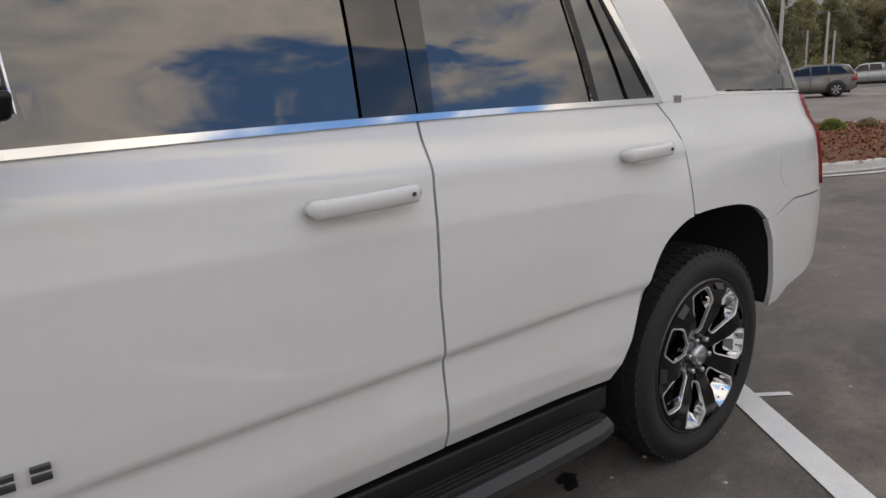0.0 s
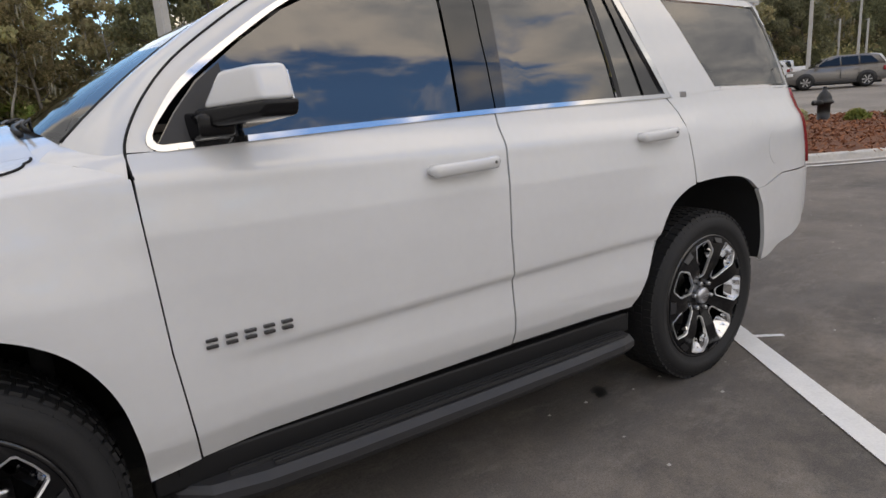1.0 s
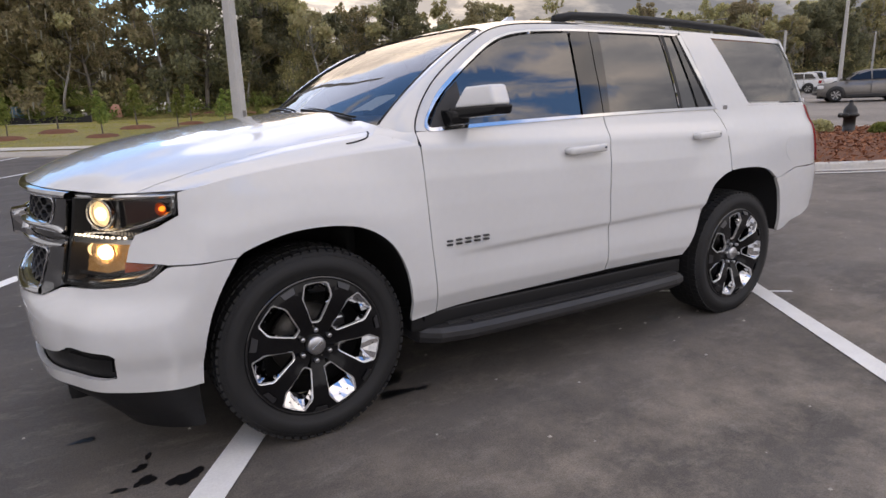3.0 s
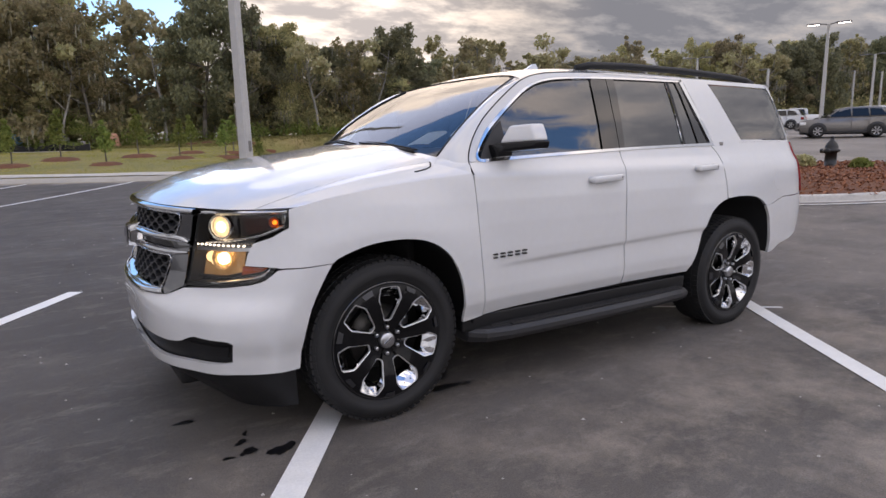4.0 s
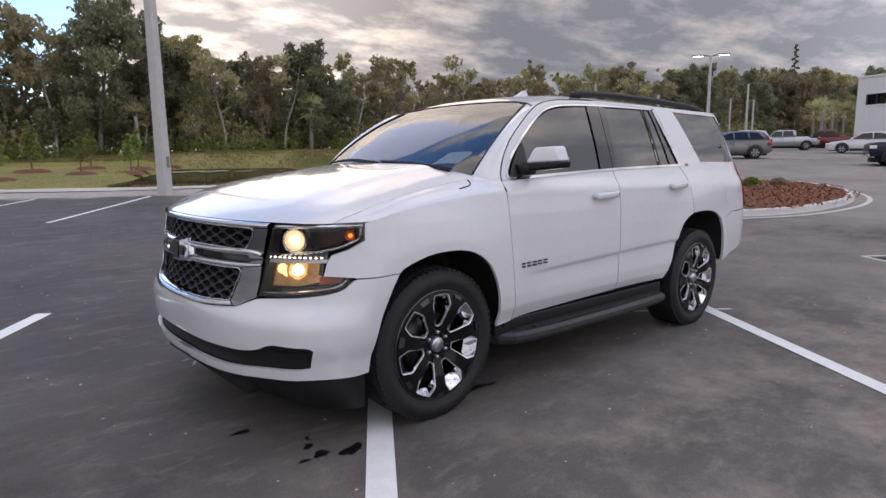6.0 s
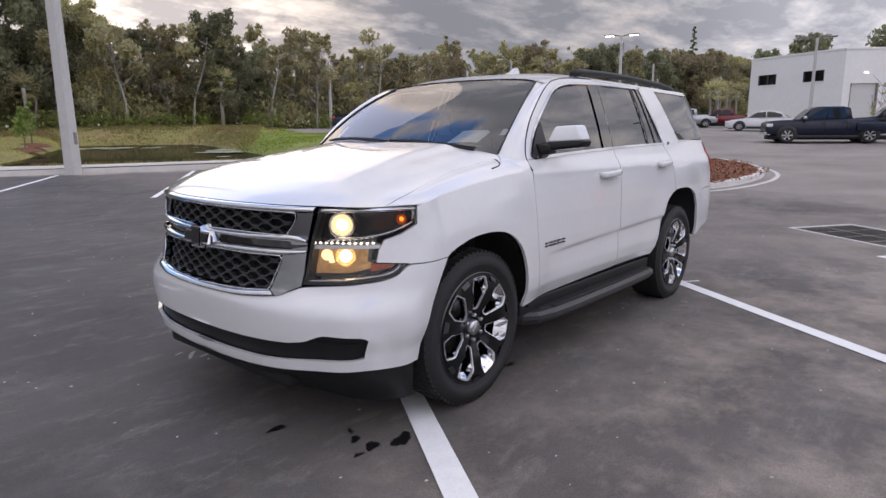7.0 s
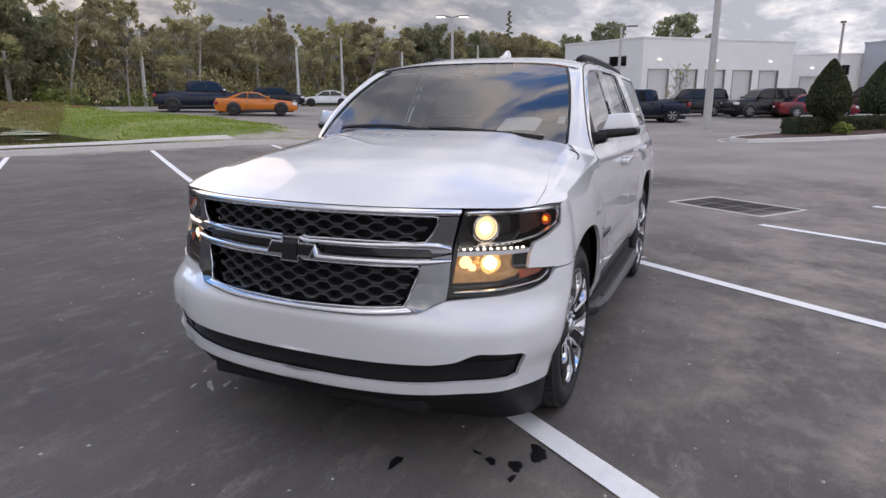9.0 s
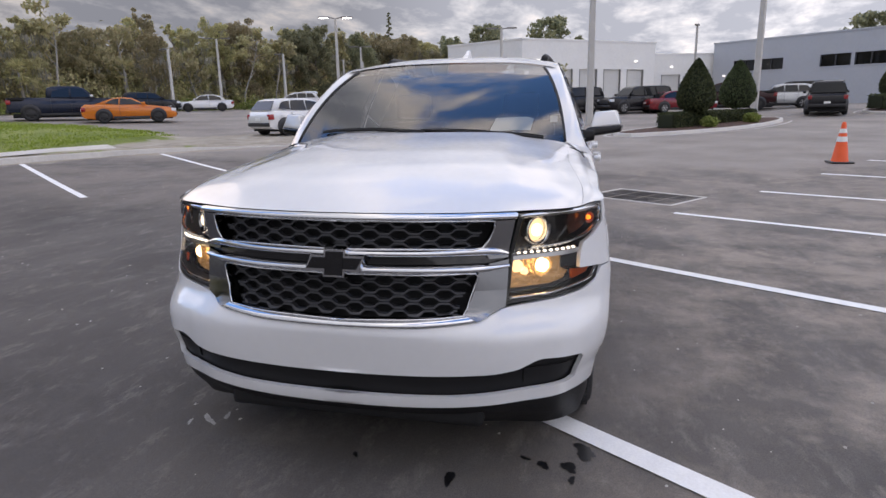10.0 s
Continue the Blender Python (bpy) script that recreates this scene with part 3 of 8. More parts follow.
ARCH_LOW = [(-.31, .842), (-.345, .79), (-.385, .72), (-.42, .64), (-.443, .55), (-.455, .45), (-.457, .362)]
def front_bumper():
    """Rows of faces round the nose, open at the intake and cut along the wheel arch."""
    def arch_q(z):
        zs, xs = [p[1] for p in ARCH_LOW][::-1], [p[0] for p in ARCH_LOW][::-1]
        return q_of(float(np.interp(z, zs, xs)), z)
    def top(q):
        return float(np.interp(q, [0, .15, .30, .35, .40, .58, .70, .745, .765, .785, .80, 1], [.668, .672, .690, .708, .733, .752, .772, .786, .799, .826, .838, .842]))
    def low(q):
        return float(np.interp(q, [0, .40, .70, 1], [.338, .362, .368, .362]))
    def gap(q):
        return (float(np.interp(q, [0, .20, .40, .66, .705], [.388, .396, .412, .420, .430])),
                float(np.interp(q, [0, .33, .41, .47, .50, .68, .705], [.478, .492, .505, .532, .540, .534, .518])))
    bm = bmesh.new()
    inner = list(np.linspace(0, .705, 40))
    cols = [(q, None) for q in inner] + [(None, u) for u in np.linspace(0, 1, 17)[1:]]
    nl, nm, nu = 4, 5, 10
    grid = []
    for q, u in cols:
        qt = q if u is None else .705 + (arch_q(.84) - .705) * u
        qb = q if u is None else .705 + (arch_q(.362) - .705) * u
        g0, g1 = gap(min(qt, .705))
        zs = list(np.linspace(low(qb), g0, nl + 1)) + list(np.linspace(g0, g1, nm + 1))[1:] + list(np.linspace(g1, top(qt), nu + 1))[1:]
        grid.append([bm.verts.new(skin(q if u is None else .705 + (arch_q(z) - .705) * u, z, 0.0015)) for z in zs])
    for i in range(len(grid) - 1):
        for k in range(nl + nm + nu):
            if i < len(inner) - 1 and nl <= k < nl + nm:
                continue
            bm.faces.new((grid[i][k], grid[i + 1][k], grid[i + 1][k + 1], grid[i][k + 1]))
    bmesh.ops.delete(bm, geom=[v for v in bm.verts if not v.link_faces], context="VERTS")
    bmesh.ops.recalc_face_normals(bm, faces=bm.faces)
    return rim(bm, .022, inward)


whole("front_bumper", front_bumper(), PAINT)
chin = [(0, .334), (.40, .358), (.70, .364), (.925, .358), (.925, .175), (.70, .185), (.40, .205), (0, .225)]
def dam_skin(q, z):
    """The dam leans back under the bumper in the middle and stands upright at the wheels."""
    return skin(q, z, -0.012 - .11 * smooth_step(.355, .19, z) * (1 - smooth_step(.30, .98, q)))


whole("air_dam", panel(dense(chin), dam_skin, (.04, .03), .018, inward), BLACK_TRIM, "matt black plastic lower air dam")
intake = [(0, .484), (.33, .497), (.42, .517), (.50, .545), (.70, .537), (.722, .512), (.705, .425), (.40, .404), (0, .382)]
whole("intake_mesh", skin_panel(intake, -0.028, (.05, .04), 0.01), BLACK_TRIM, "black plastic bumper intake")
whole("intake_lip", skin_panel([(0, .490), (.33, .503), (.42, .523), (.42, .505), (.33, .484), (0, .470)], -0.006, (.05, .04), 0.02), BLACK_TRIM)
both("tow_slot", skin_panel([(.44, .50), (.68, .50), (.675, .445), (.46, .435)], -0.020, (.05, .04), 0.012), BLACK_TRIM)

# grille: chrome surround, two bars, honeycomb mesh behind
whole("grille_backing", skin_panel([(0, 1.08), (.44, 1.08), (.40, .75), (.31, .70), (0, .675)], -0.075, (.05, .06), 0), DARK)
def rounded_bar(top, low, off, bulge, n=36, rows=7):
    """A bright bar across the nose between two lines, round in section."""
    T, B2 = spline([(q, z, 0) for q, z in top], n), spline([(q, z, 0) for q, z in low], n)
    bm = bmesh.new()
    grid = []
    for i in range(rows):
        f = i / (rows - 1)
        lift = off - .028 * (abs(2 * f - 1) > .99) + bulge * math.sqrt(max(0, 1 - (2 * f - 1) ** 2))
        grid.append([bm.verts.new(skin(max(0, t.x + (u.x - t.x) * f), t.y + (u.y - t.y) * f, lift)) for t, u in zip(T, B2)])
    for r0, r1 in zip(grid, grid[1:]):
        for k in range(n):
            bm.faces.new((r0[k], r0[k + 1], r1[k + 1], r1[k]))
    bmesh.ops.recalc_face_normals(bm, faces=bm.faces)
    return bm


whole("grille_surround", rounded_bar([(0, 1.098), (.25, 1.098), (.455, 1.096)], [(0, 1.066), (.20, 1.066), (.448, 1.066)], .002, .020), CHROME, "polished chrome grille surround")
# chrome side pieces, with their dark reflections put into the base colour
side_piece = [(.448, 1.067), (.43, .925), (.375, .922), (.355, .958), (.372, .99), (.392, 1.05), (.385, 1.065)]
both("grille_side", skin_panel(side_piece, 0.010, (.03, .03), 0.05), mat("chrome_dim_upper", (.27, .275, .285), .14, metal=1.0))
side_low = [(.43, .918), (.405, .742), (.335, .704), (.31, .694), (.285, .716), (.315, .80), (.338, .872), (.375, .905)]
both("grille_side_lower", skin_panel(side_low, 0.010, (.03, .03), 0.05), mat("chrome_dim_lower", (.25, .255, .265), .15, metal=1.0))
whole("grille_lower_bar", rounded_bar([(0, .696), (.15, .704), (.285, .720)], [(0, .668), (.15, .674), (.312, .692)], .002, .018), CHROME)
whole("grille_bar_upper", rounded_bar([(0, .962), (.20, .962), (.372, .970), (.430, .950)], [(0, .934), (.20, .934), (.40, .933), (.430, .930)], .004, .018), CHROME)
whole("grille_bar_lower", rounded_bar([(0, .900), (.20, .900), (.430, .904)], [(0, .868), (.20, .868), (.338, .870), (.425, .886)], .004, .018), CHROME)
whole("grille_bar_gap", skin_panel([(0, .933), (.42, .931), (.42, .903), (0, .901)], -0.012, (.05, .03), 0), BLACK_GLOSS)


def y_to_q(y, z):
    """q on the nose for a distance from the middle."""
    s = min(1.0, abs(y) / half_width(z)) ** (front_power(z) / 2)
    return math.degrees(math.asin(s)) / 90


def wave_bar(z0, amp, phase, ymax, pitch=0.116, half=0.0042):
    bm = bmesh.new()
    rows = []
    k = int(ymax / (pitch / 12))
    for i in range(-k, k + 1):
        y = i * pitch / 12
        u = ((y / pitch) + phase) % 1.0
        tri = 1 - abs(2 * u - 1) * 2
        z = z0 + amp * max(-1, min(1, tri * 2.6))
        q = y_to_q(y, z)
        ring = []
        for dz, off in ((-half, -0.020), (half, -0.020), (half, -0.045), (-half, -0.045)):
            p = skin(q, z + dz, off)
            if y > 0:
                p.y = -p.y
            ring.append(bm.verts.new(p))
        rows.append(ring)
    for a, b in zip(rows, rows[1:]):
        for j in range(4):
            bm.faces.new((a[j], a[(j + 1) % 4], b[(j + 1) % 4], b[j]))
    bmesh.ops.recalc_face_normals(bm, faces=bm.faces)
    return bm


MESH_TRIM = mat("grille_mesh", (0.030, 0.031, 0.035), 0.40)
for k in range(4):
    part("mesh_bar", wave_bar(1.051 - .0262 * k, .0082, .5 * (k % 2), .552 - .006 * k), MESH_TRIM, car, smooth=False)
for k in range(6):
    part("mesh_bar", wave_bar(.851 - .0268 * k, .0084, .5 * (k % 2), .515 - .012 * k), MESH_TRIM, car, smooth=False)
# polished lips round the two openings
def lip(pts, r=.0042):
    return tube(bmesh.new(), spline([skin(q, z, .013) for q, z in pts], 30), r, 6)
both("grille_lip", lip([(0, 1.069), (.20, 1.069), (.372, 1.066), (.388, 1.058), (.390, 1.045), (.371, .992), (.352, .962), (.30, .962), (0, .961)]), CHROME)
both("grille_lip", lip([(0, .868), (.20, .868), (.330, .871), (.337, .866), (.314, .80), (.286, .722), (.27, .714), (.15, .703), (0, .695)]), CHROME)

# badge on the grille: a plain cross of two slanted bars
def badge_bar(w, h, slant, off, grow):
    bm = bmesh.new()
    z0, cz = 0.0, 0.915
    pts = [(-w / 2 - grow + slant, cz - h / 2 - grow), (w / 2 + grow + slant * 0, cz - h / 2 - grow), (w / 2 + grow - slant, cz + h / 2 + grow), (-w / 2 - grow, cz + h / 2 + grow)]
    cy, cz2 = sum(p[0] for p in pts) / 4, sum(p[1] for p in pts) / 4
    flare = grow * 1.1
    f = [bm.verts.new((-0.985 - off, y, z)) for y, z in pts]
    b = [bm.verts.new((-0.955, y + math.copysign(flare, y - cy), z + math.copysign(flare, z - cz2))) for y, z in pts]
    bm.faces.new(f); bm.faces.new(b[::-1])
    for i in range(4):
        bm.faces.new((f[i], f[(i + 1) % 4], b[(i + 1) % 4], b[i]))
    bmesh.ops.recalc_face_normals(bm, faces=bm.faces)
    return bm
for nm, g, o, m in (("badge_edge", .008, 0.024, CHROME), ("badge_face", 0.0, 0.028, BLACK_GLOSS)):
    part(nm, badge_bar(.225, .044, .026, o, g), m, car, smooth=False)
    part(nm, badge_bar(.080, .092, .010, o + 0.003, g), m, car, smooth=False)

# headlamps
LAMP = [(.405, .745), (.425, .85), (.438, .925), (.465, 1.088), (.55, 1.092), (.63, 1.094), (.74, 1.098), (.842, 1.100), (.826, 1.02), (.76, .982), (.695, .958), (.676, .91), (.668, .853), (.785, .845), (.762, .800), (.70, .777), (.58, .757)]


def headlamp(flip):
    unit = part("headlamp", (mirror if flip else (lambda b: b))(skin_panel(LAMP, -0.085, (.04, .04), 0)), BLACK_GLOSS, car, "lit projector headlamp with clear lens")
    def add(name, bm, m, label=""):
        return part(name, mirror(bm) if flip else bm, m, unit, label)
    add("lamp_edge", skin_panel([(.405, .745), (.465, 1.088), (.842, 1.100), (.826, 1.02), (.815, 1.02), (.828, 1.088), (.477, 1.078), (.418, .757), (.58, .768), (.70, .788), (.75, .808), (.768, .845), (.785, .845), (.762, .800), (.70, .777), (.58, .757)], -0.004, (.04, .04), 0.07), BLACK_TRIM)
    add("chrome_strip", tube(bmesh.new(), spline([skin(q, z, -.012) for q, z in ((.466, 1.076), (.55, 1.080), (.66, 1.084), (.75, 1.087), (.834, 1.088))], 24), .0105, 8), CHROME, "chrome strip along the top of the lamp")
    def pipe(pts, r):
        return tube(bmesh.new(), spline([skin(q, z, -.010) for q, z in pts], 24), r, 7)
    add("outer_pipe", pipe([(.826, 1.082), (.816, 1.032), (.752, .997), (.685, .976), (.60, .960), (.50, .948)], .0072), CHROME, "bright curved light pipe")
    add("lower_pipe", pipe([(.420, .764), (.50, .768), (.58, .776), (.70, .797), (.748, .817), (.768, .842)], .0072), CHROME, "bright curved light pipe")
    # projector
    c = skin(.545, 1.012, -0.05)
    n = -inward(c)
    n.z = 0
    turn = n.to_track_quat("Z", "Y").to_matrix().to_4x4()
    at = Matrix.Translation(c) @ turn
    ring = lathe(bmesh.new(), [(.062, -.02), (.060, .012), (.050, .014), (.046, -.01)], 32, "z", at)
    add("projector_ring", ring, CHROME)
    bowl_bm = lathe(bmesh.new(), [(.001, .006), (.018, .004), (.032, -.004), (.046, -.012)], 32, "z", at)
    add("projector_lens", bowl_bm, LAMP_SOFT, "warm lit projector lens")
    core = lathe(bmesh.new(), [(.001, .014), (.014, .012), (.024, .006), (.026, 0)], 24, "z", at)
    add("projector_bulb", core, PROJECTOR)
    add("lamp_bezel", skin_panel([(.47, 1.056), (.615, 1.062), (.615, .957), (.452, .95)], -0.075, (.03, .03), 0), BLACK_GLOSS)
    # row of running lights
    for i in range(11):
        q = .448 + i * .0215
        p = skin(q, .932 + 0.0006 * i, -0.016)
        bm = bmesh.new()
        bmesh.ops.create_icosphere(bm, subdivisions=2, radius=0.0065, matrix=Matrix.Translation(p) @ Matrix.Diagonal((1, 1.15, .8, 1)))
        add("running_light", bm, DRL_LIT)
    add("running_light_shelf", skin_panel([(.438, .922), (.69, .932), (.685, .916), (.436, .905)], -0.014, (.03, .02), 0.05), SILVER)
    # lower lamp
    add("lower_reflector", skin_panel([(.436, .903), (.655, .910), (.650, .850), (.690, .832), (.66, .805), (.58, .788), (.424, .778)], -0.075, (.03, .03), 0), BOWL)
    for q0, z0, r in ((.478, .870, .026), (.500, .850, .016)):
        at3 = Matrix.Translation(skin(q0, z0, -0.06)) @ turn
        add("reflector_facet", lathe(bmesh.new(), [(.001, .014), (r * .5, .012), (r * .85, .004), (r, -.01)], 20, "z", at3), LAMP_GLOW, "warm lit reflector facet")
    c2 = skin(.560, .872, -0.045)
    at2 = Matrix.Translation(c2) @ turn
    add("lower_bulb", lathe(bmesh.new(), [(.001, .022), (.016, .018), (.026, .006), (.028, -.012)], 24, "z", at2), LAMP_LIT, "warm lit lower lamp")
    add("bulb_ring", lathe(bmesh.new(), [(.052, .004), (.050, .010), (.040, -.004), (.030, -.016)], 28, "z", at2), BOWL)
    add("lower_bezel", skin_panel([(.425, .792), (.58, .800), (.66, .822), (.70, .836), (.75, .838), (.74, .828), (.69, .810), (.58, .790), (.424, .778)], -0.045, (.03, .03), 0), BLACK_TRIM)
    add("amber_reflector", skin_panel([(.66, .848), (.755, .842), (.735, .826), (.66, .812)], -0.026, (.03, .03), 0.01), AMBER)
    add("amber_reflector", skin_panel([(.66, 1.066), (.805, 1.07), (.80, 1.035), (.745, 1.006), (.67, .985)], -0.04, (.03, .03), 0.01), mat("smoked_amber", (.035, .009, .005), .15, coat=.5))
    at4 = Matrix.Translation(skin(.784, 1.039, -0.034)) @ turn
    add("amber_bulb", lathe(bmesh.new(), [(.001, .010), (.006, .009), (.009, .003), (.010, -.006)], 20, "z", at4), AMBER_LIT, "lit amber marker bulb")
    add("amber_bowl", lathe(bmesh.new(), [(.024, .006), (.022, .008), (.015, -.002), (.009, -.008)], 24, "z", at4), AMBER)
    lens = add("lamp_lens", skin_panel(LAMP, -0.002, (.04, .04), 0), LENS, "clear headlamp lens")
    lens.visible_shadow = False
    return unit


for flip in (False, True):
    headlamp(flip)

# fenders, doors, quarters
def bonnet(r, c):
    """Top of the nose: r from the front edge to the screen, c from the middle to the shoulder."""
    f = skin(c * .842, 1.098, 0.0)
    xr = .285 + .075 * c ** 2 if c < .90 else .285 + .075 * .81 + (c - .90) * 1.72
    x = f.x + (xr - f.x) * r
    fade = smooth_step(0, 1, min(1, r * 1.35))
    y = f.y + (-c * half_width(shoulder(x)) - f.y) * fade
    zm = float(np.interp(r, [0, .03, .08, .18, .35, .55, .78, .92, 1.0], [1.098, 1.118, 1.148, 1.190, 1.236, 1.278, 1.317, 1.338, 1.352]))
    zs = shoulder(x)

    def crown(k):
        return (zm - zs) * (1 - k ** 4.8) + 0.010 * math.exp(-((k - .925) / .04) ** 2) * smooth_step(.05, .2, r)
    # the last hand's width rolls over into the upright side
    z = zs + (crown(c) if c <= .94 else crown(.94) * ((1 - c) / .06) ** .62)
    z += 0.014 * (1 - smooth_step(.50, .62, c)) * smooth_step(0.05, .35, r)
    # meet the side of the fender at the shoulder
    edge = f.y / max(c, .01) + (-half_width(zs) - f.y / max(c, .01)) * fade
    y += c ** 14 * (skin(q_of(x, zs), zs, 0.0).y - edge)
    return Vector((x, y, z))


SHOULDER_LINE = [bonnet(r, 1.0) for r in np.linspace(0, 1, 26)]
fender = [(.842, 1.098)] + [(q_of(p.x, p.z), p.z) for p in SHOULDER_LINE[1:] if p.x < .515] + [(Q(.523), shoulder(.523))] + \
         [(Q(.528), 1.12), (Q(.548), .78), (Q(.572), .58), (Q(.590), .445)] + [(Q(x), z) for x, z in ARCH_F] + \
         [(q_of(-.305, .8455), .8455), (.80, .8445), (.785, .848), (.676, .8565), (.683, .908), (.70, .952), (.766, .977), (.835, 1.018)]
both("front_fender", skin_panel(fender, 0, (.06, .02)), PAINT)
fdoor = [(Q(.5295), 1.222), (Q(.5255), 1.276), (Q(.80), 1.287), (Q(1.10), 1.300), (Q(1.40), 1.314), (Q(1.714), 1.326), (Q(1.706), 1.15), (Q(1.698), .91), (Q(1.716), .62), (Q(1.727), .475), (Q(.5955), .449), (Q(.577), .58), (Q(.5525), .78), (Q(.5325), 1.12)]
rdoor = [(Q(1.722), 1.327), (Q(2.1), 1.339), (Q(2.40), 1.347), (Q(2.700), 1.353), (Q(2.752), 1.29), (Q(2.765), 1.18), (Q(2.778), 1.0), (Q(2.779), .972)] + \
        [(Q(x), z) for x, z in reversed(REAR) if x < 2.765] + [(Q(1.735), .477), (Q(1.724), .62), (Q(1.706), .91), (Q(1.714), 1.15)]
quarter = [(Q(2.71), 1.352), (Q(2.76), 1.366), (Q(3.10), 1.376), (Q(3.45), 1.380), (4.85, 1.380), (4.98, 1.38), (5.03, 1.375), (5.06, 1.20), (5.075, .978), (5.0, .965), (4.85, .955), (Q(3.36), .90), (Q(3.30), .897)] + \
          [(Q(x), z) for x, z in reversed(REAR) if 2.795 < x < 3.285] + [(Q(2.787), .98), (Q(2.786), 1.0), (Q(2.773), 1.18), (Q(2.760), 1.29)]


def door_crease(q, z):
    """Doors carry a soft fold low down, rising to the rear, and hollow above the sill."""
    x = X0 + q - 1
    line = 0.735 + 0.033 * (x - .9)
    d = z - line
    fold = -0.0135 * smooth_step(0, .030, -d) + 0.0105 * smooth_step(.034, .20, -d)
    return fold * smooth_step(.60, 1.0, x) + 0.003 * math.exp(-((z - 1.20) / 0.025) ** 2)


def creased_panel(poly):
    return panel(dense(poly), lambda q, z: skin(q, z, door_crease(q, z)), (.07, .011), .018, inward)


fd = both("front_door", creased_panel(fdoor), PAINT)
rd = both("rear_door", creased_panel(rdoor), PAINT)
both("rear_quarter", skin_panel(quarter, 0, (.07, .05)), PAINT)
rbumper = [(Q(3.405), .515), (Q(3.388), .66), (Q(3.348), .81), (Q(3.30), .893), (Q(3.40), .905), (4.85, .948), (5.1, .962), (5.35, .975), (5.85, .975), (5.85, .72), (5.3, .72), (5.0, .70), (Q(3.70), .655), (Q(3.55), .575), (Q(3.46), .525)]
whole("rear_bumper", skin_panel(rbumper, 0.0015, (.06, .05), 0.02), PAINT)
tail = [(5.035, 1.375), (5.20, 1.375), (5.46, 1.37), (5.46, .985), (5.25, .985), (5.08, .982), (5.065, 1.20)]
both("tail_lamp", skin_panel(tail, 0.012, (.05, .05), 0.03), RED_LENS, "dark red tail lamp")
whole("tailgate", skin_panel([(5.465, 1.38), (5.85, 1.38), (5.85, .985), (5.465, .985)], 0, (.06, .06)), PAINT)
fuel = [(Q(3.50) + .075 * math.cos(t) * 1.0, 1.085 + .085 * math.sin(t)) for t in np.linspace(0, 2 * math.pi, 28, endpoint=False)]
part("fuel_door", panel(fuel, lambda q, z: skin(q, z, 0.0015), .05, .01, inward), PAINT, car)

# side windows and their frames
FWIN = [(.600, 1.290), (.66, 1.375), (.73, 1.455), (.87, 1.560), (1.02, 1.658), (1.13, 1.708), (1.26, 1.738), (1.42, 1.754), (1.60, 1.766), (1.598, 1.74), (1.566, 1.338), (1.2, 1.318)]
DOOR_TOP = [(.524, 1.28), (.548, 1.345), (.60, 1.425), (.68, 1.51), (.80, 1.60), (.94, 1.692), (1.06, 1.752), (1.20, 1.786), (1.40, 1.806), (1.70, 1.820)]
WOUT = [(.566, 1.276), (.600, 1.345), (.66, 1.43), (.72, 1.485), (.86, 1.585), (1.01, 1.682), (1.12, 1.731), (1.25, 1.760), (1.42, 1.777), (1.66, 1.790)]


def s3(x, z, off=0.0):
    return side(x, z, off)


def strip(a, b, off=0.0, n=40, depth=0.012, mid=0.0):
    """A narrow sheet between two lines on the side of the cabin."""
    A, B2 = spline([s3(x, z, off) for x, z in a], n), spline([s3(x, z, off) for x, z in b], n)
    bm = bmesh.new()
    M = [(p + r) / 2 - inward((p + r) / 2) * mid for p, r in zip(A, B2)]
    rows = [[bm.verts.new(p) for p in row] for row in (A, M, B2)]
    for r0, r1 in zip(rows, rows[1:]):
        for k in range(n):
            bm.faces.new((r0[k], r0[k + 1], r1[k + 1], r1[k]))
    bmesh.ops.recalc_face_normals(bm, faces=bm.faces)
    if depth:
        rim(bm, depth, inward)
    return bm


WFRAME = [(.592, 1.279), (.577, 1.297), (.581, 1.318), (.602, 1.352)] + WOUT[2:]
both("door_frame", strip(DOOR_TOP, WFRAME, 0.0, 140, 0.02, 0.004), PAINT)
both("door_gap", tube(bmesh.new(), spline([side(x, z, .0005) for x, z in [(.530, 1.215)] + DOOR_TOP], 60), .0038, 5), DARK, "thin dark gap round the front door")
both("window_trim", strip([(.66, 1.280), (.605, 1.278), (.579, 1.294), (.581, 1.318), (.602, 1.352)] + WOUT[2:-1] + [(1.66, 1.790), (2.10, 1.802), (2.545, 1.808)], [(.66, 1.296), (.612, 1.294), (.596, 1.304), (.596, 1.320), (.616, 1.352), (.67, 1.415), (.735, 1.473), (.872, 1.574), (1.02, 1.671), (1.13, 1.721), (1.26, 1.750), (1.42, 1.766), (1.66, 1.779), (2.10, 1.791), (2.50, 1.797)], 0.004, 180, 0.012), CHROME, "chrome window trim")
both("belt_trim", strip([(.65, 1.2795), (1.10, 1.301), (1.714, 1.327), (2.20, 1.342), (2.725, 1.354)], [(.65, 1.2955), (1.10, 1.318), (1.714, 1.343), (2.20, 1.358), (2.70, 1.371)], 0.006, 50, 0.014), CHROME, "chrome belt trim")
both("pillar_trim", strip([(2.735, 1.352), (2.66, 1.53), (2.565, 1.808)], [(2.695, 1.370), (2.62, 1.54), (2.525, 1.797)], 0.006, 20, 0.014), CHROME)
g = lambda poly, off: panel(dense(poly), lambda x, z: side(x, z, off), (.12, .06), 0)
both("front_window", g(FWIN, -0.008), TINT, "dark tinted front door glass")
both("mirror_sail", g([(.603, 1.292), (.66, 1.371), (.73, 1.450), (.80, 1.502), (.812, 1.302)], -0.003), mat("sail_plastic", (.020, .020, .022), .5), "dark grey plastic mirror sail")
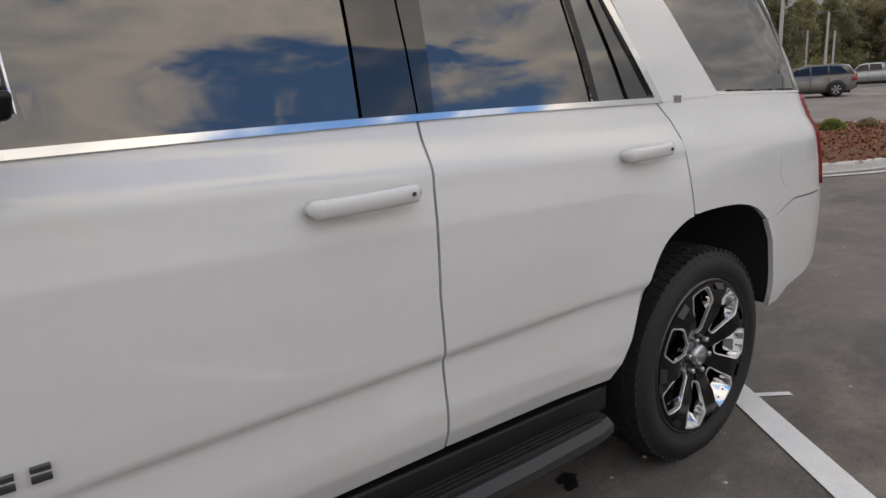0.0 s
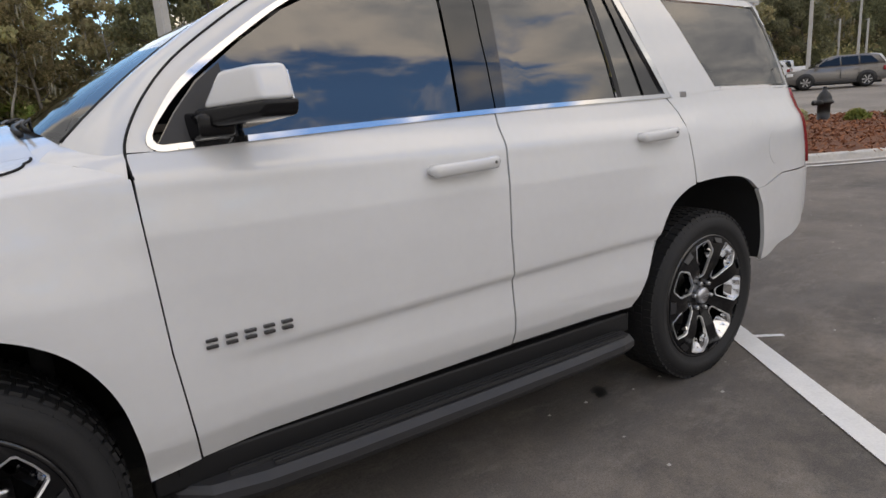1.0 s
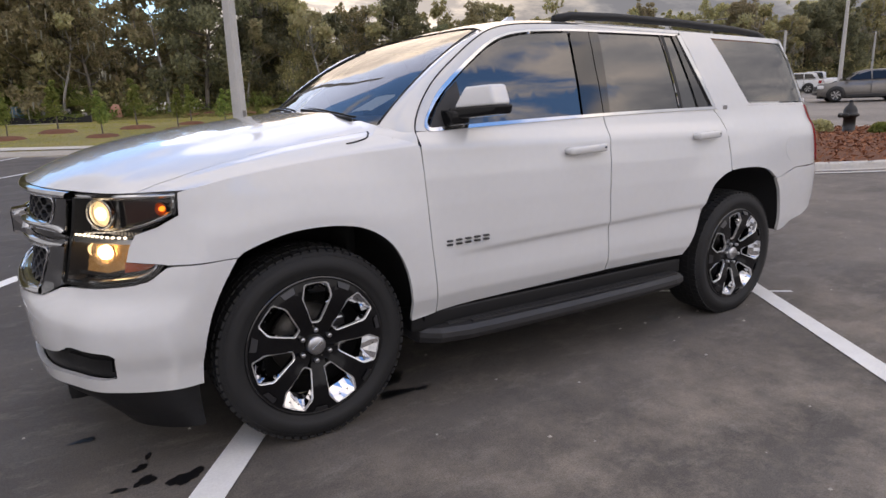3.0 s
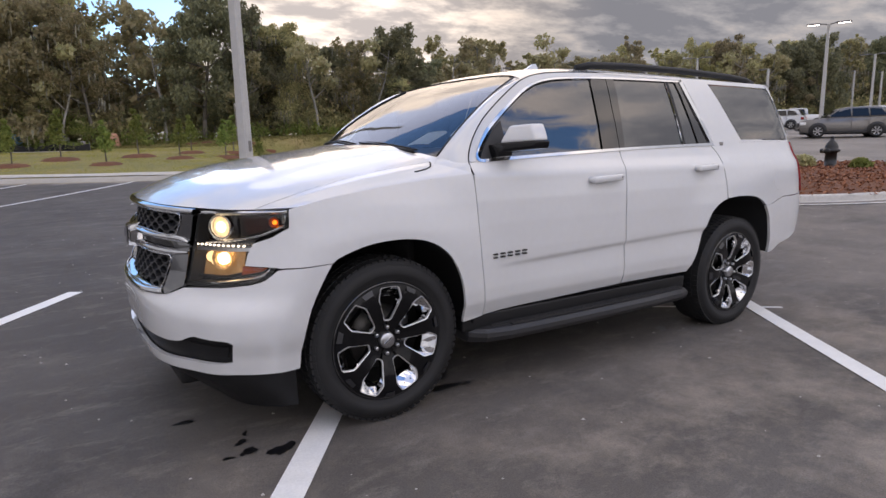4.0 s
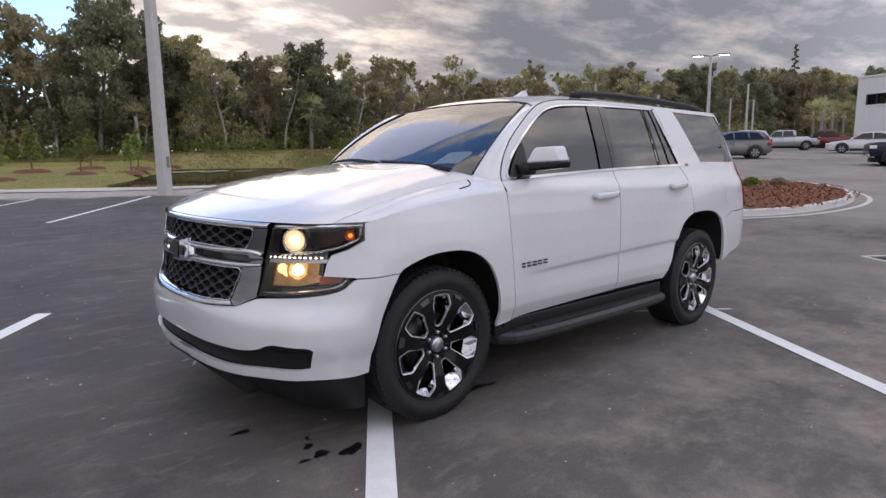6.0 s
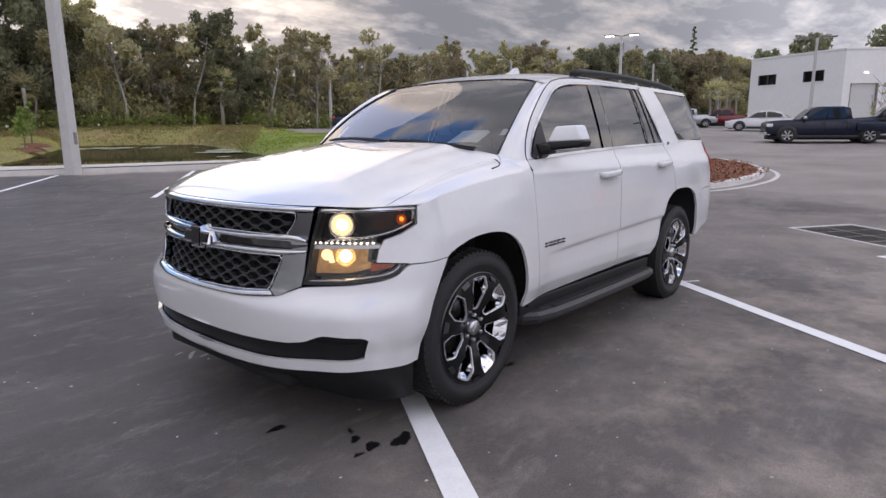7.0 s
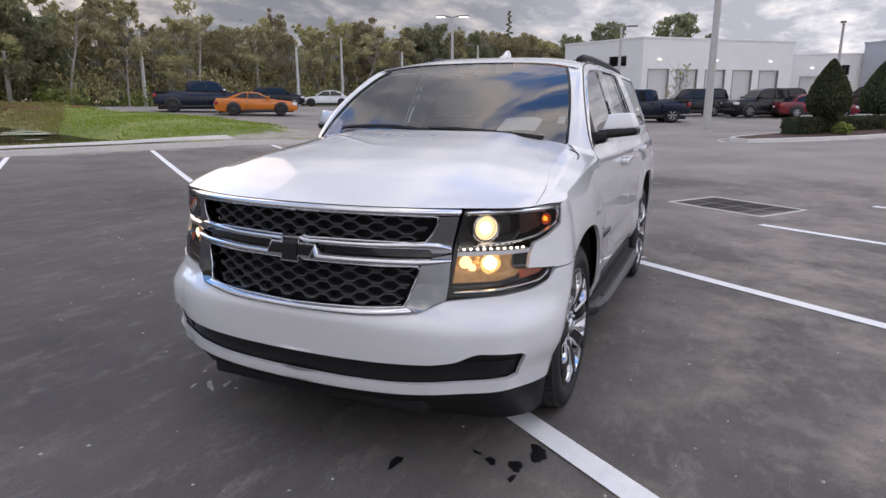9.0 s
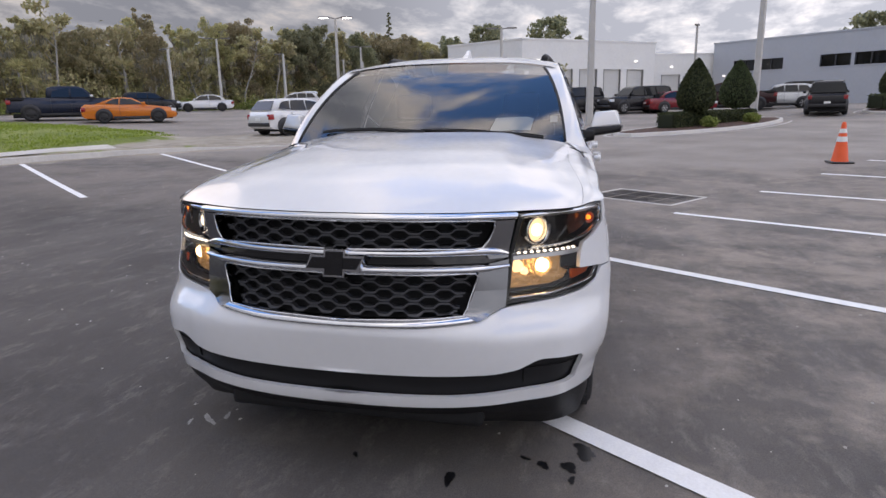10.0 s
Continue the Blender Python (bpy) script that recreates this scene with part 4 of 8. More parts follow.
both("pillar_cover", g([(1.570, 1.336), (1.722, 1.342), (1.735, 1.60), (1.755, 1.785), (1.62, 1.778), (1.604, 1.74)], 0.001), BLACK_GLOSS, "gloss black pillar cover")
both("pillar_cover", g([(1.728, 1.342), (1.775, 1.345), (1.81, 1.60), (1.835, 1.788), (1.762, 1.785), (1.742, 1.60)], 0.001), BLACK_GLOSS)
both("rear_window", g([(1.770, 1.345), (2.385, 1.362), (2.372, 1.795), (1.83, 1.789)], -0.008), TINT, "dark tinted rear door glass")
both("window_divider", g([(2.385, 1.362), (2.412, 1.362), (2.400, 1.797), (2.370, 1.796)], 0.0), BLACK_TRIM)
both("vent_window", g([(2.412, 1.362), (2.575, 1.366), (2.495, 1.797), (2.400, 1.796)], -0.008), TINT)
both("window_divider", g([(2.560, 1.366), (2.600, 1.367), (2.520, 1.797), (2.480, 1.797)], 0.0), BLACK_GLOSS)
both("vent_window", g([(2.600, 1.367), (2.705, 1.370), (2.535, 1.797), (2.520, 1.797)], -0.006), BLACK_GLOSS)
QG = [(2.885, 1.792), (2.95, 1.680), (3.03, 1.52), (3.105, 1.395), (3.40, 1.397), (3.715, 1.400), (3.705, 1.52), (3.675, 1.68), (3.632, 1.795), (3.30, 1.797)]
gq = lambda poly, off, d=0: panel(dense(poly), lambda x, z: skin(Q(x) if x <= X1 else 1 + X1 - X0 + min(1, ((x - X1) / rear_reach(z)) ** 1.6 * .75), z, off), (.10, .06), d, inward)
both("quarter_window", gq(QG, -0.006), TINT, "dark tinted quarter glass")
cpil = [(2.742, 1.354), (3.098, 1.378), (3.098, 1.386), (3.02, 1.512), (2.94, 1.672), (2.872, 1.80), (2.84, 1.832), (2.55, 1.828), (2.572, 1.808), (2.665, 1.53)]
both("rear_pillar", gq(cpil, 0.002, 0.02), PAINT)
both("sill_under_glass", gq([(3.098, 1.378), (3.72, 1.382), (3.722, 1.392), (3.098, 1.388)], 0.002, 0.015), PAINT)
dpil = [(3.722, 1.382), (3.93, 1.382), (3.90, 1.55), (3.80, 1.832), (3.60, 1.835), (3.642, 1.80), (3.685, 1.68), (3.715, 1.52)]
both("tail_pillar", gq(dpil, 0.002, 0.02), PAINT)
both("roof_rail_panel", gq([(2.56, 1.812), (2.84, 1.832), (3.60, 1.835), (3.63, 1.803), (3.30, 1.804), (2.88, 1.802), (2.86, 1.806), (2.60, 1.81)], 0.001, 0.015), PAINT)

# windscreen, pillars, roof, bonnet
WS_BASE = [(.325, 0, 1.352), (.335, -.30, 1.350), (.362, -.58, 1.336), (.40, -.80, 1.305)]
WS_TOP = [(1.160, 0, 1.800), (1.150, -.28, 1.796), (1.115, -.48, 1.782), (1.045, -.635, 1.752)]
mid = [(0.5 * (a[0] + b[0]) - 0.020, 0.5 * (a[1] + b[1]) * 1.03, 0.5 * (a[2] + b[2]) + 0.030) for a, b in zip(WS_BASE, WS_TOP)]


def between(a, b, m, n):
    """Lines from a to b, bowed through m."""
    out = []
    for i in range(n + 1):
        t = i / n
        out.append([(np.array(p) * (1 - t) * (1 - 2 * t) + np.array(r) * 4 * t * (1 - t) + np.array(s) * t * (2 * t - 1)) for p, s, r in zip(a, b, m)])
    return out


ws = whole("windscreen", loft(bmesh.new(), between(WS_BASE, WS_TOP, mid, 14), 14), SHIELD, "curved windscreen glass reflecting the sky")
ws.visible_shadow = False
# screen edge: black band round the glass
band = []
for row in between(WS_BASE, WS_TOP, mid, 14):
    band.append(row[-1])
AP_IN = [Vector(p) for p in band]
ap_out = [s3(x, z, 0) for x, z in DOOR_TOP[:-1]] + []
AP_OUT = spline(ap_out, 14)
bm = bmesh.new()
rows = []
for i in range(-1, 15):
    a, b = AP_IN[max(i, 0)] + Vector((0, 0.004, 0.004)), AP_OUT[max(i, 0)]
    if i < 0:
        a, b = a + Vector((-.03, -.008, -.045)), b + Vector((-.006, -.022, -.062))
    row = []
    for k in range(7):
        t = k / 6
        p = a.lerp(b, t)
        bulge = math.sin(math.pi * t) * 0.018
        row.append(bm.verts.new(p + Vector((-0.4, -0.6, 0.6)).normalized() * bulge))
    rows.append(row)
for r0, r1 in zip(rows, rows[1:]):
    for k in range(6):
        bm.faces.new((r0[k], r0[k + 1], r1[k + 1], r1[k]))
bmesh.ops.recalc_face_normals(bm, faces=bm.faces)
both("windscreen_pillar", bm, PAINT)
seal = bmesh.new()
tube(seal, [p + Vector((0.004, 0.006, 0.003)) for p in AP_IN], 0.009, 6)
both("screen_seal", seal, BLACK_TRIM)


def roof_z(x, c):
    mid_z = float(np.interp(x, [.95, 1.16, 1.25, 1.40, 1.60, 1.9, 2.4, 3.0, 3.6, 3.95], [1.775, 1.806, 1.834, 1.860, 1.877, 1.887, 1.892, 1.885, 1.868, 1.845]))
    edge = float(np.interp(x, [.95, 1.06, 1.20, 1.40, 1.70, 3.6, 3.95], [1.70, 1.752, 1.786, 1.806, 1.822, 1.835, 1.82]))
    return edge + (mid_z - edge) * (1 - abs(c) ** 3.2)


bm = bmesh.new()
rows = []
for i in range(25):
    row = []
    for k in range(13):
        c = k / 12
        xf = float(np.interp(c, [0, .4, .7, .92, 1], [1.168, 1.158, 1.120, 1.052, 1.03]))
        xr = 3.90 - 0.14 * c ** 3
        x = xf + (xr - xf) * i / 24
        yb = half_width(roof_z(x, 1.0) - 0.002)
        y = -c * yb
        row.append(bm.verts.new((x, y, roof_z(x, c))))
    rows.append(row)
for r0, r1 in zip(rows, rows[1:]):
    for k in range(12):
        bm.faces.new((r0[k], r0[k + 1], r1[k + 1], r1[k]))
bmesh.ops.recalc_face_normals(bm, faces=bm.faces)
whole("roof", bm, PAINT)
both("roof_side", strip([(1.03, 1.745), (1.06, 1.752), (1.20, 1.786), (1.40, 1.806), (1.70, 1.820), (2.2, 1.829), (2.56, 1.833)], [(1.00, 1.728), (1.06, 1.747), (1.20, 1.781), (1.40, 1.801), (1.70, 1.812), (2.2, 1.814), (2.56, 1.815)], 0.001, 30, 0.0), PAINT)
both("roof_gap", strip([(1.66, 1.816), (2.1, 1.819), (2.55, 1.820)], [(1.66, 1.790), (2.1, 1.801), (2.55, 1.808)], -0.002, 20, 0.0), PAINT)
both("roof_rack", tube(bmesh.new(), [(1.62, -.585, 1.852), (1.74, -.588, 1.878), (2.1, -.590, 1.893), (2.7, -.592, 1.896), (3.3, -.590, 1.886), (3.55, -.588, 1.872), (3.66, -.585, 1.846)], .024, 8), BLACK_TRIM, "black roof rack rail")
# fin aerial
bm = bmesh.new()
for sgn in (0,):
    prof = [(1.60, 0), (1.70, .034), (1.76, .072), (1.79, .076), (1.805, .045), (1.815, 0)]
    left = [bm.verts.new((x, -.022 * (1 - z / .13), 1.872 + z)) for x, z in prof]
    right = [bm.verts.new((x, .022 * (1 - z / .13), 1.872 + z)) for x, z in prof]
    bm.faces.new(left); bm.faces.new(right[::-1])
    for k in range(5):
        bm.faces.new((left[k], right[k], right[k + 1], left[k + 1]))
bmesh.ops.recalc_face_normals(bm, faces=bm.faces)
part("fin_aerial", bm, PAINT, car, smooth=False)

def bonnet_patch(c0, c1, nc, r0=0.0, r1=1.0, nr=30, depth=0.02):
    bm = bmesh.new()
    def across(r, k):
        # the shut line is open at the lamp and closes up along the bonnet
        g = .0016 * smooth_step(.12, .30, r)
        lo, hi = (c0 - g if c0 > .8 else c0), (c1 + g if c1 < .9 else c1)
        u = k / nc
        return lo + (hi - lo) * (1 - (1 - u) ** 1.7 if c1 > .99 else u)
    rows = [[bm.verts.new(bonnet(r0 + (r1 - r0) * i / nr, across(r0 + (r1 - r0) * i / nr, k))) for k in range(nc + 1)] for i in range(nr + 1)]
    for a, b in zip(rows, rows[1:]):
        for k in range(nc):
            bm.faces.new((a[k], a[k + 1], b[k + 1], b[k]))
    bmesh.ops.recalc_face_normals(bm, faces=bm.faces)
    return bm


whole("bonnet", bonnet_patch(0, .853, 24), PAINT)
both("fender_top", bonnet_patch(.857, 1.0, 20, nr=40), PAINT)
bm = bmesh.new()
rows = []
for k in range(9):
    s = k / 8
    f, p = bonnet(1.0, .90 + .10 * s), AP_IN[0].lerp(AP_OUT[0], s)
    rows.append([bm.verts.new(f.lerp(p, j / 5) + Vector((0, 0, .006 * math.sin(math.pi * j / 5)))) for j in range(6)])
for a, b in zip(rows, rows[1:]):
    for j in range(5):
        bm.faces.new((a[j], a[j + 1], b[j + 1], b[j]))
bmesh.ops.recalc_face_normals(bm, faces=bm.faces)
both("cowl_corner", bm, PAINT)
bm = bonnet_patch(.83, .885, 4, .02, .93)
for v in bm.verts:
    v.co.z -= 0.03
both("bonnet_gap", bm, DARK)


def on_top(x, z):
    """The place on the fender's top with this x and height."""
    grid = [(r, c) for r in np.linspace(.70, 1, 61) for c in np.linspace(.86, .995, 55)]
    return min(grid, key=lambda k: (bonnet(*k) - Vector((x, bonnet(*k).y, z))).length)


r0, c0 = on_top(.200, 1.236)
seam = []
for k in range(13):
    u = k / 12
    seam.append(bonnet(r0 + (.992 - r0) * (1 - (1 - u) ** 2), c0 + (.864 - c0) * u ** 1.6) + Vector((0, -.001, .0012)))
both("fender_seam", tube(bmesh.new(), seam, .0035, 6), DARK)
both("cowl_side", loft(bmesh.new(), [[bonnet(1, .70) - Vector((0, 0, .004)), bonnet(1, .80) - Vector((0, 0, .004)), bonnet(1, .90) - Vector((0, 0, .002))], [(.378, -.66, 1.327), (.390, -.74, 1.314), (.402, -.80, 1.303)]], 10), PAINT)
# cowl, wipers, dashboard and what lies on it
bm = loft(bmesh.new(), [[(.275, 0, 1.338), (.29, -.35, 1.334), (.34, -.66, 1.312), (.42, -.84, 1.262)], [(.345, 0, 1.346), (.355, -.35, 1.342), (.39, -.62, 1.325), (.43, -.82, 1.290)]], 14)
whole("cowl", bm, BLACK_TRIM, "black plastic cowl below the windscreen")
for pts in ([(.325, -.68, 1.334), (.315, -.50, 1.352), (.345, -.20, 1.370), (.355, .02, 1.377)], [(.285, -.02, 1.362), (.315, .25, 1.380), (.355, .50, 1.376), (.37, .62, 1.366)]):
    wiper = part("wiper", tube(bmesh.new(), spline(pts, 10), .008, 6), BLACK_TRIM, car)
    part("wiper_blade", tube(bmesh.new(), [Vector(p) + Vector((.022, 0, .008)) for p in spline(pts, 10)], .005, 5), DARK, wiper)
bm = loft(bmesh.new(), [[(.40, 0, 1.335), (.42, -.4, 1.332), (.46, -.76, 1.305)], [(.75, 0, 1.340), (.75, -.4, 1.345), (.75, -.76, 1.335)], [(.95, 0, 1.30), (.95, -.4, 1.32), (.95, -.78, 1.29)], [(1.0, 0, 1.0), (1.0, -.4, 1.0), (1.0, -.8, 1.0)]], 12)
whole("dashboard", bm, mat("dash_vinyl", (0.030, 0.027, 0.024), 0.6, noise_scale=20, noise_amt=0.15), "dark vinyl dashboard")
bm = panel([(0, 0), (.235, 0), (.245, .115), (.215, .135), (.02, .135)], lambda u, v: Vector((.470 + v * 1.05, -.36 - u, 1.362 + v * 0.55 + .01 * math.sin(9 * u))), .05)
part("paper_sheet", bm, PAPER, car, "white paper lying on the dashboard")
bm = panel([(0, 0), (.045, 0), (.045, .06), (0, .06)], lambda u, v: Vector((.545 + v * .80, -.700 - u * .95, 1.415 + v * .62)), .05)
part("sticker", bm, PAPER, car, "small white sticker inside the windscreen")
for y in (-.42, .42):
    s = part("front_seat", boxm(1.55, 1.75, y - .25, y + .25, .75, 1.42, .06), mat("seat_cloth", (0.09, 0.062, 0.045), 0.85, noise_scale=14, noise_amt=0.2), car, "dark brown front seat")
    part("headrest", boxm(1.62, 1.74, y - .13, y + .13, 1.44, 1.62, .045), MATS["seat_cloth"], s)
# black sheet added across the cabin, standing in for its shaded rear
whole("cabin_liner", loft(bmesh.new(), [[(1.9, 0, .6), (1.9, -.80, .6)], [(1.9, 0, 1.30), (1.9, -.82, 1.30)], [(2.0, 0, 1.80), (2.0, -.62, 1.76)]], 4), DARK)
part("cabin_floor", boxm(.6, 2.40, -.85, .85, .45, .50), DARK, car)

# inner shell, so that gaps and arches read dark
for flip in (-1, 1):
    bm = bmesh.new()
    box(bm, .54, 2.38, flip * .88 - .015, flip * .88 + .015, .42, 1.24)
    part("door_inner", bm, DARK, car)
    for cx in (0.0, 2.946):
        bm = bmesh.new()
        prof = [(x, z) for x, z in (ARCH_F if cx == 0 else [(x - 2.946, z) for x, z in ARCH_R])]
        a = math.pi
        rl = .53 if cx == 0 else .50
        ring = [(rl * math.cos(t), .42 + (rl + (.07 if cx else 0)) * math.sin(t)) for t in np.linspace(-.02 if cx == 0 else .18, math.pi + .02, 26)]
        if cx:
            ring = [((x - cx) * 1.012, .42 + (z - .42) * 1.012) for x, z in REAR[::-1]]
            ring = ring + [(ring[-1][0], .40)]
        r0 = [bm.verts.new((cx + x, flip * (abs(side(cx + x, z).y) - .012 if cx else .955), z)) for x, z in ring]
        r1 = [bm.verts.new((cx + x, flip * .55, z)) for x, z in ring]
        for k in range(len(ring) - 1):
            bm.faces.new((r0[k], r0[k + 1], r1[k + 1], r1[k]))
        bm.faces.new(r1)
        part("wheel_arch_liner", bm, DARK, car, "black wheel arch liner")
part("chassis", boxm(-.75, 3.30, -.62, .62, .30, .48, .03), DARK, car)
part("rear_underbody", boxm(3.48, 3.80, -.60, .60, .72, .84, .03), DARK, car)
part("skid_shield", boxm(-.90, -.3, -.55, .55, .24, .36, .03), DARK, car)
part("firewall", boxm(.25, .3, -.72, .72, .45, 1.20), DARK, car)

# running boards with a ribbed tread
for flip in (-1, 1):
    prof = [(.80, .372), (.90, .378), (1.000, .368), (1.028, .350), (1.030, .325), (1.005, .296), (.93, .290), (.80, .300)]
    bm = bmesh.new()
    rings = []
    for i, x in enumerate((.475, .52, .60, .75, 1.0, 1.5, 2.0, 2.28, 2.36)):
        k = (.22, .55, .85, .97, 1, 1, 1, .97, .90)[i]
        rings.append([bm.verts.new((x, flip * (.80 + (y - .80) * k), z + (0.03 if i == 0 else 0) - .006 * math.sin(math.pi * (x - .47) / 1.95))) for y, z in prof])
    for a, b in zip(rings, rings[1:]):
        for j in range(len(prof)):
            bm.faces.new((a[j], a[(j + 1) % len(prof)], b[(j + 1) % len(prof)], b[j]))
    bm.faces.new(rings[0][::-1]); bm.faces.new(rings[-1])
    bmesh.ops.recalc_face_normals(bm, faces=bm.faces)
    board = part("running_board", bm, mat("board_plastic", (.024, .024, .026), .42, noise_scale=14, noise_amt=.15, bump=.06, bump_scale=300), car, "black plastic running board with ribbed tread", smooth=False)
    for i in range(7):
        y = flip * (.885 + i * .017)
        part("tread_rib", boxm(.66 if i < 5 else .78, 2.32, y - .004, y + .004, .366, .3795, .002), MATS["board_plastic"], board, smooth=False)
    part("sill", boxm(.47, 2.41, min(flip * .80, flip * .935), max(flip * .80, flip * .935), .36, .445, .01), BLACK_TRIM, car)

# handles, badges, mirrors
def block(front, back, bevel):
    """A rounded solid between two four-cornered faces."""
    bm = bmesh.new()
    f, b = [bm.verts.new(p) for p in front], [bm.verts.new(p) for p in back]
    bm.faces.new(f); bm.faces.new(b[::-1])
    for i in range(4):
        bm.faces.new((f[i], b[i], b[(i + 1) % 4], f[(i + 1) % 4]))
    bmesh.ops.recalc_face_normals(bm, faces=bm.faces)
    bmesh.ops.bevel(bm, geom=bm.edges[:], offset=bevel, segments=3, affect="EDGES", profile=.6)
    return bm


def handle(x0, x1, z0, z1):
    """A pull bar with rounded ends that stands off the door on two feet."""
    bm = bmesh.new()
    rings = []
    n = 22
    for i in range(n + 1):
        f = i / n
        x = x0 + (x1 - x0) * f
        e = min(1.0, math.sqrt(max(0.0, 1 - (1 - min(f, 1 - f) / .07) ** 2))) if min(f, 1 - f) < .07 else 1.0
        z = z0 + (z1 - z0) * f
        foot = .028 * (1 - smooth_step(.10, .24, min(f, 1 - f)))
        c = side(x, z, .034 + .006 * math.sin(math.pi * f))
        h, front = .0205 * (.35 + .65 * e), .0135 * (.3 + .7 * e)
        rings.append([bm.verts.new(c + Vector((0, dy, dz))) for dy, dz in ((-front * .55, h), (-front, h * .62), (-front, -h * .55), (-front * .5, -h), (.008 + foot, -h * .9), (.012 + foot, 0), (.008 + foot, h * .9))])
    m = len(rings[0])
    for a, b in zip(rings, rings[1:]):
        for j in range(m):
            bm.faces.new((a[j], a[(j + 1) % m], b[(j + 1) % m], b[j]))
    bm.faces.new(rings[0][::-1]); bm.faces.new(rings[-1])
    bmesh.ops.recalc_face_normals(bm, faces=bm.faces)
    return bm


for n, (x0, x1, z0, z1) in enumerate(((1.372, 1.648, 1.157, 1.170), (2.415, 2.648, 1.198, 1.209))):
    h1, h2 = handle(x0, x1, z0, z1), None
    h2 = mirror(h1)
    pa, pb = (fd if n == 0 else rd)
    ha = part("door_handle", h1, PAINT, pa, "white door handle")
    part("door_handle", h2, PAINT, pb, "white door handle")
    cup = panel([((x0 + x1) / 2 + .085 * math.cos(t), (z0 + z1) / 2 - .006 + .030 * math.sin(t)) for t in np.linspace(0, 2 * math.pi, 24, endpoint=False)], lambda x, z: side(x, z, .0085), .04)
    part("handle_recess", cup, PAINT, pa)
    part("key_lock", lathe(bmesh.new(), [(.001, -.003), (.0045, -.003), (.005, 0)], 12, "y", Matrix.Translation(side(x1 - .03, z1, .052))), BLACK_GLOSS, ha)
DARK_CHROME = mat("dark_chrome", (.10, .10, .105), .22, metal=.8)
for i in range(5):
    x = .634 + i * .052
    for z in (0, .018):
        part("badge_bar", box(bmesh.new(), x, x + .031, -.996, -.980, .762 + z + (x - .63) * .021, .771 + z + (x - .63) * .021, .002), DARK_CHROME, fd[0], smooth=False)
part("trim_badge", boxm(2.805, 2.85, -.882, -.874, 1.352, 1.378, .002), CHROME, car, smooth=False)
for flip in (-1, 1):
    mir = block([(.712, -.925, 1.376), (.815, -1.105, 1.390), (.812, -1.065, 1.479), (.758, -.952, 1.470)], [(.835, -.925, 1.376), (.897, -1.122, 1.393), (.890, -1.085, 1.482), (.840, -.950, 1.470)], .014)
    low = block([(.690, -.895, 1.322), (.812, -1.105, 1.350), (.816, -1.112, 1.392), (.700, -.905, 1.378)], [(.838, -.905, 1.322), (.900, -1.120, 1.352), (.904, -1.126, 1.394), (.842, -.915, 1.378)], .012)
    arm = block([(.672, -.850, 1.284), (.700, -.955, 1.306), (.700, -.955, 1.365), (.676, -.845, 1.372)], [(.815, -.850, 1.290), (.790, -.955, 1.310), (.790, -.955, 1.365), (.800, -.845, 1.362)], .014)
    glass = block([(.838, -.945, 1.350), (.900, -1.102, 1.360), (.893, -1.075, 1.465), (.842, -.955, 1.460)], [(.842, -.945, 1.350), (.905, -1.102, 1.360), (.898, -1.075, 1.465), (.846, -.955, 1.460)], .002)
    if flip > 0:
        mir, low, arm, glass = mirror(mir), mirror(low), mirror(arm), mirror(glass)
    m = part("door_mirror", mir, PAINT, car, "white capped door mirror on a gloss black base")
    part("mirror_base", low, MIRROR_BLACK, m)
    part("mirror_arm", arm, MIRROR_BLACK, m)
    part("mirror_glass", glass, CHROME, m)

# wheels: seven black spokes with bright-edged pockets
R_T, R_R = .414, .297


def pocket():
    """Outline of one opening in the wheel's face, about the upright."""
    half_p = [(.0, .100), (.016, .102), (.022, .110), (.0625, .212), (.0635, .226), (.053, .270), (.044, .277), (.0, .280)]
    return half_p + [(-x, z) for x, z in half_p[-2:0:-1]]


def dish(x, z):
    r = math.hypot(x, z)
    return Vector((x, .008 - .042 * smooth_step(.05, .20, r) + .010 * smooth_step(.25, .295, r), z))


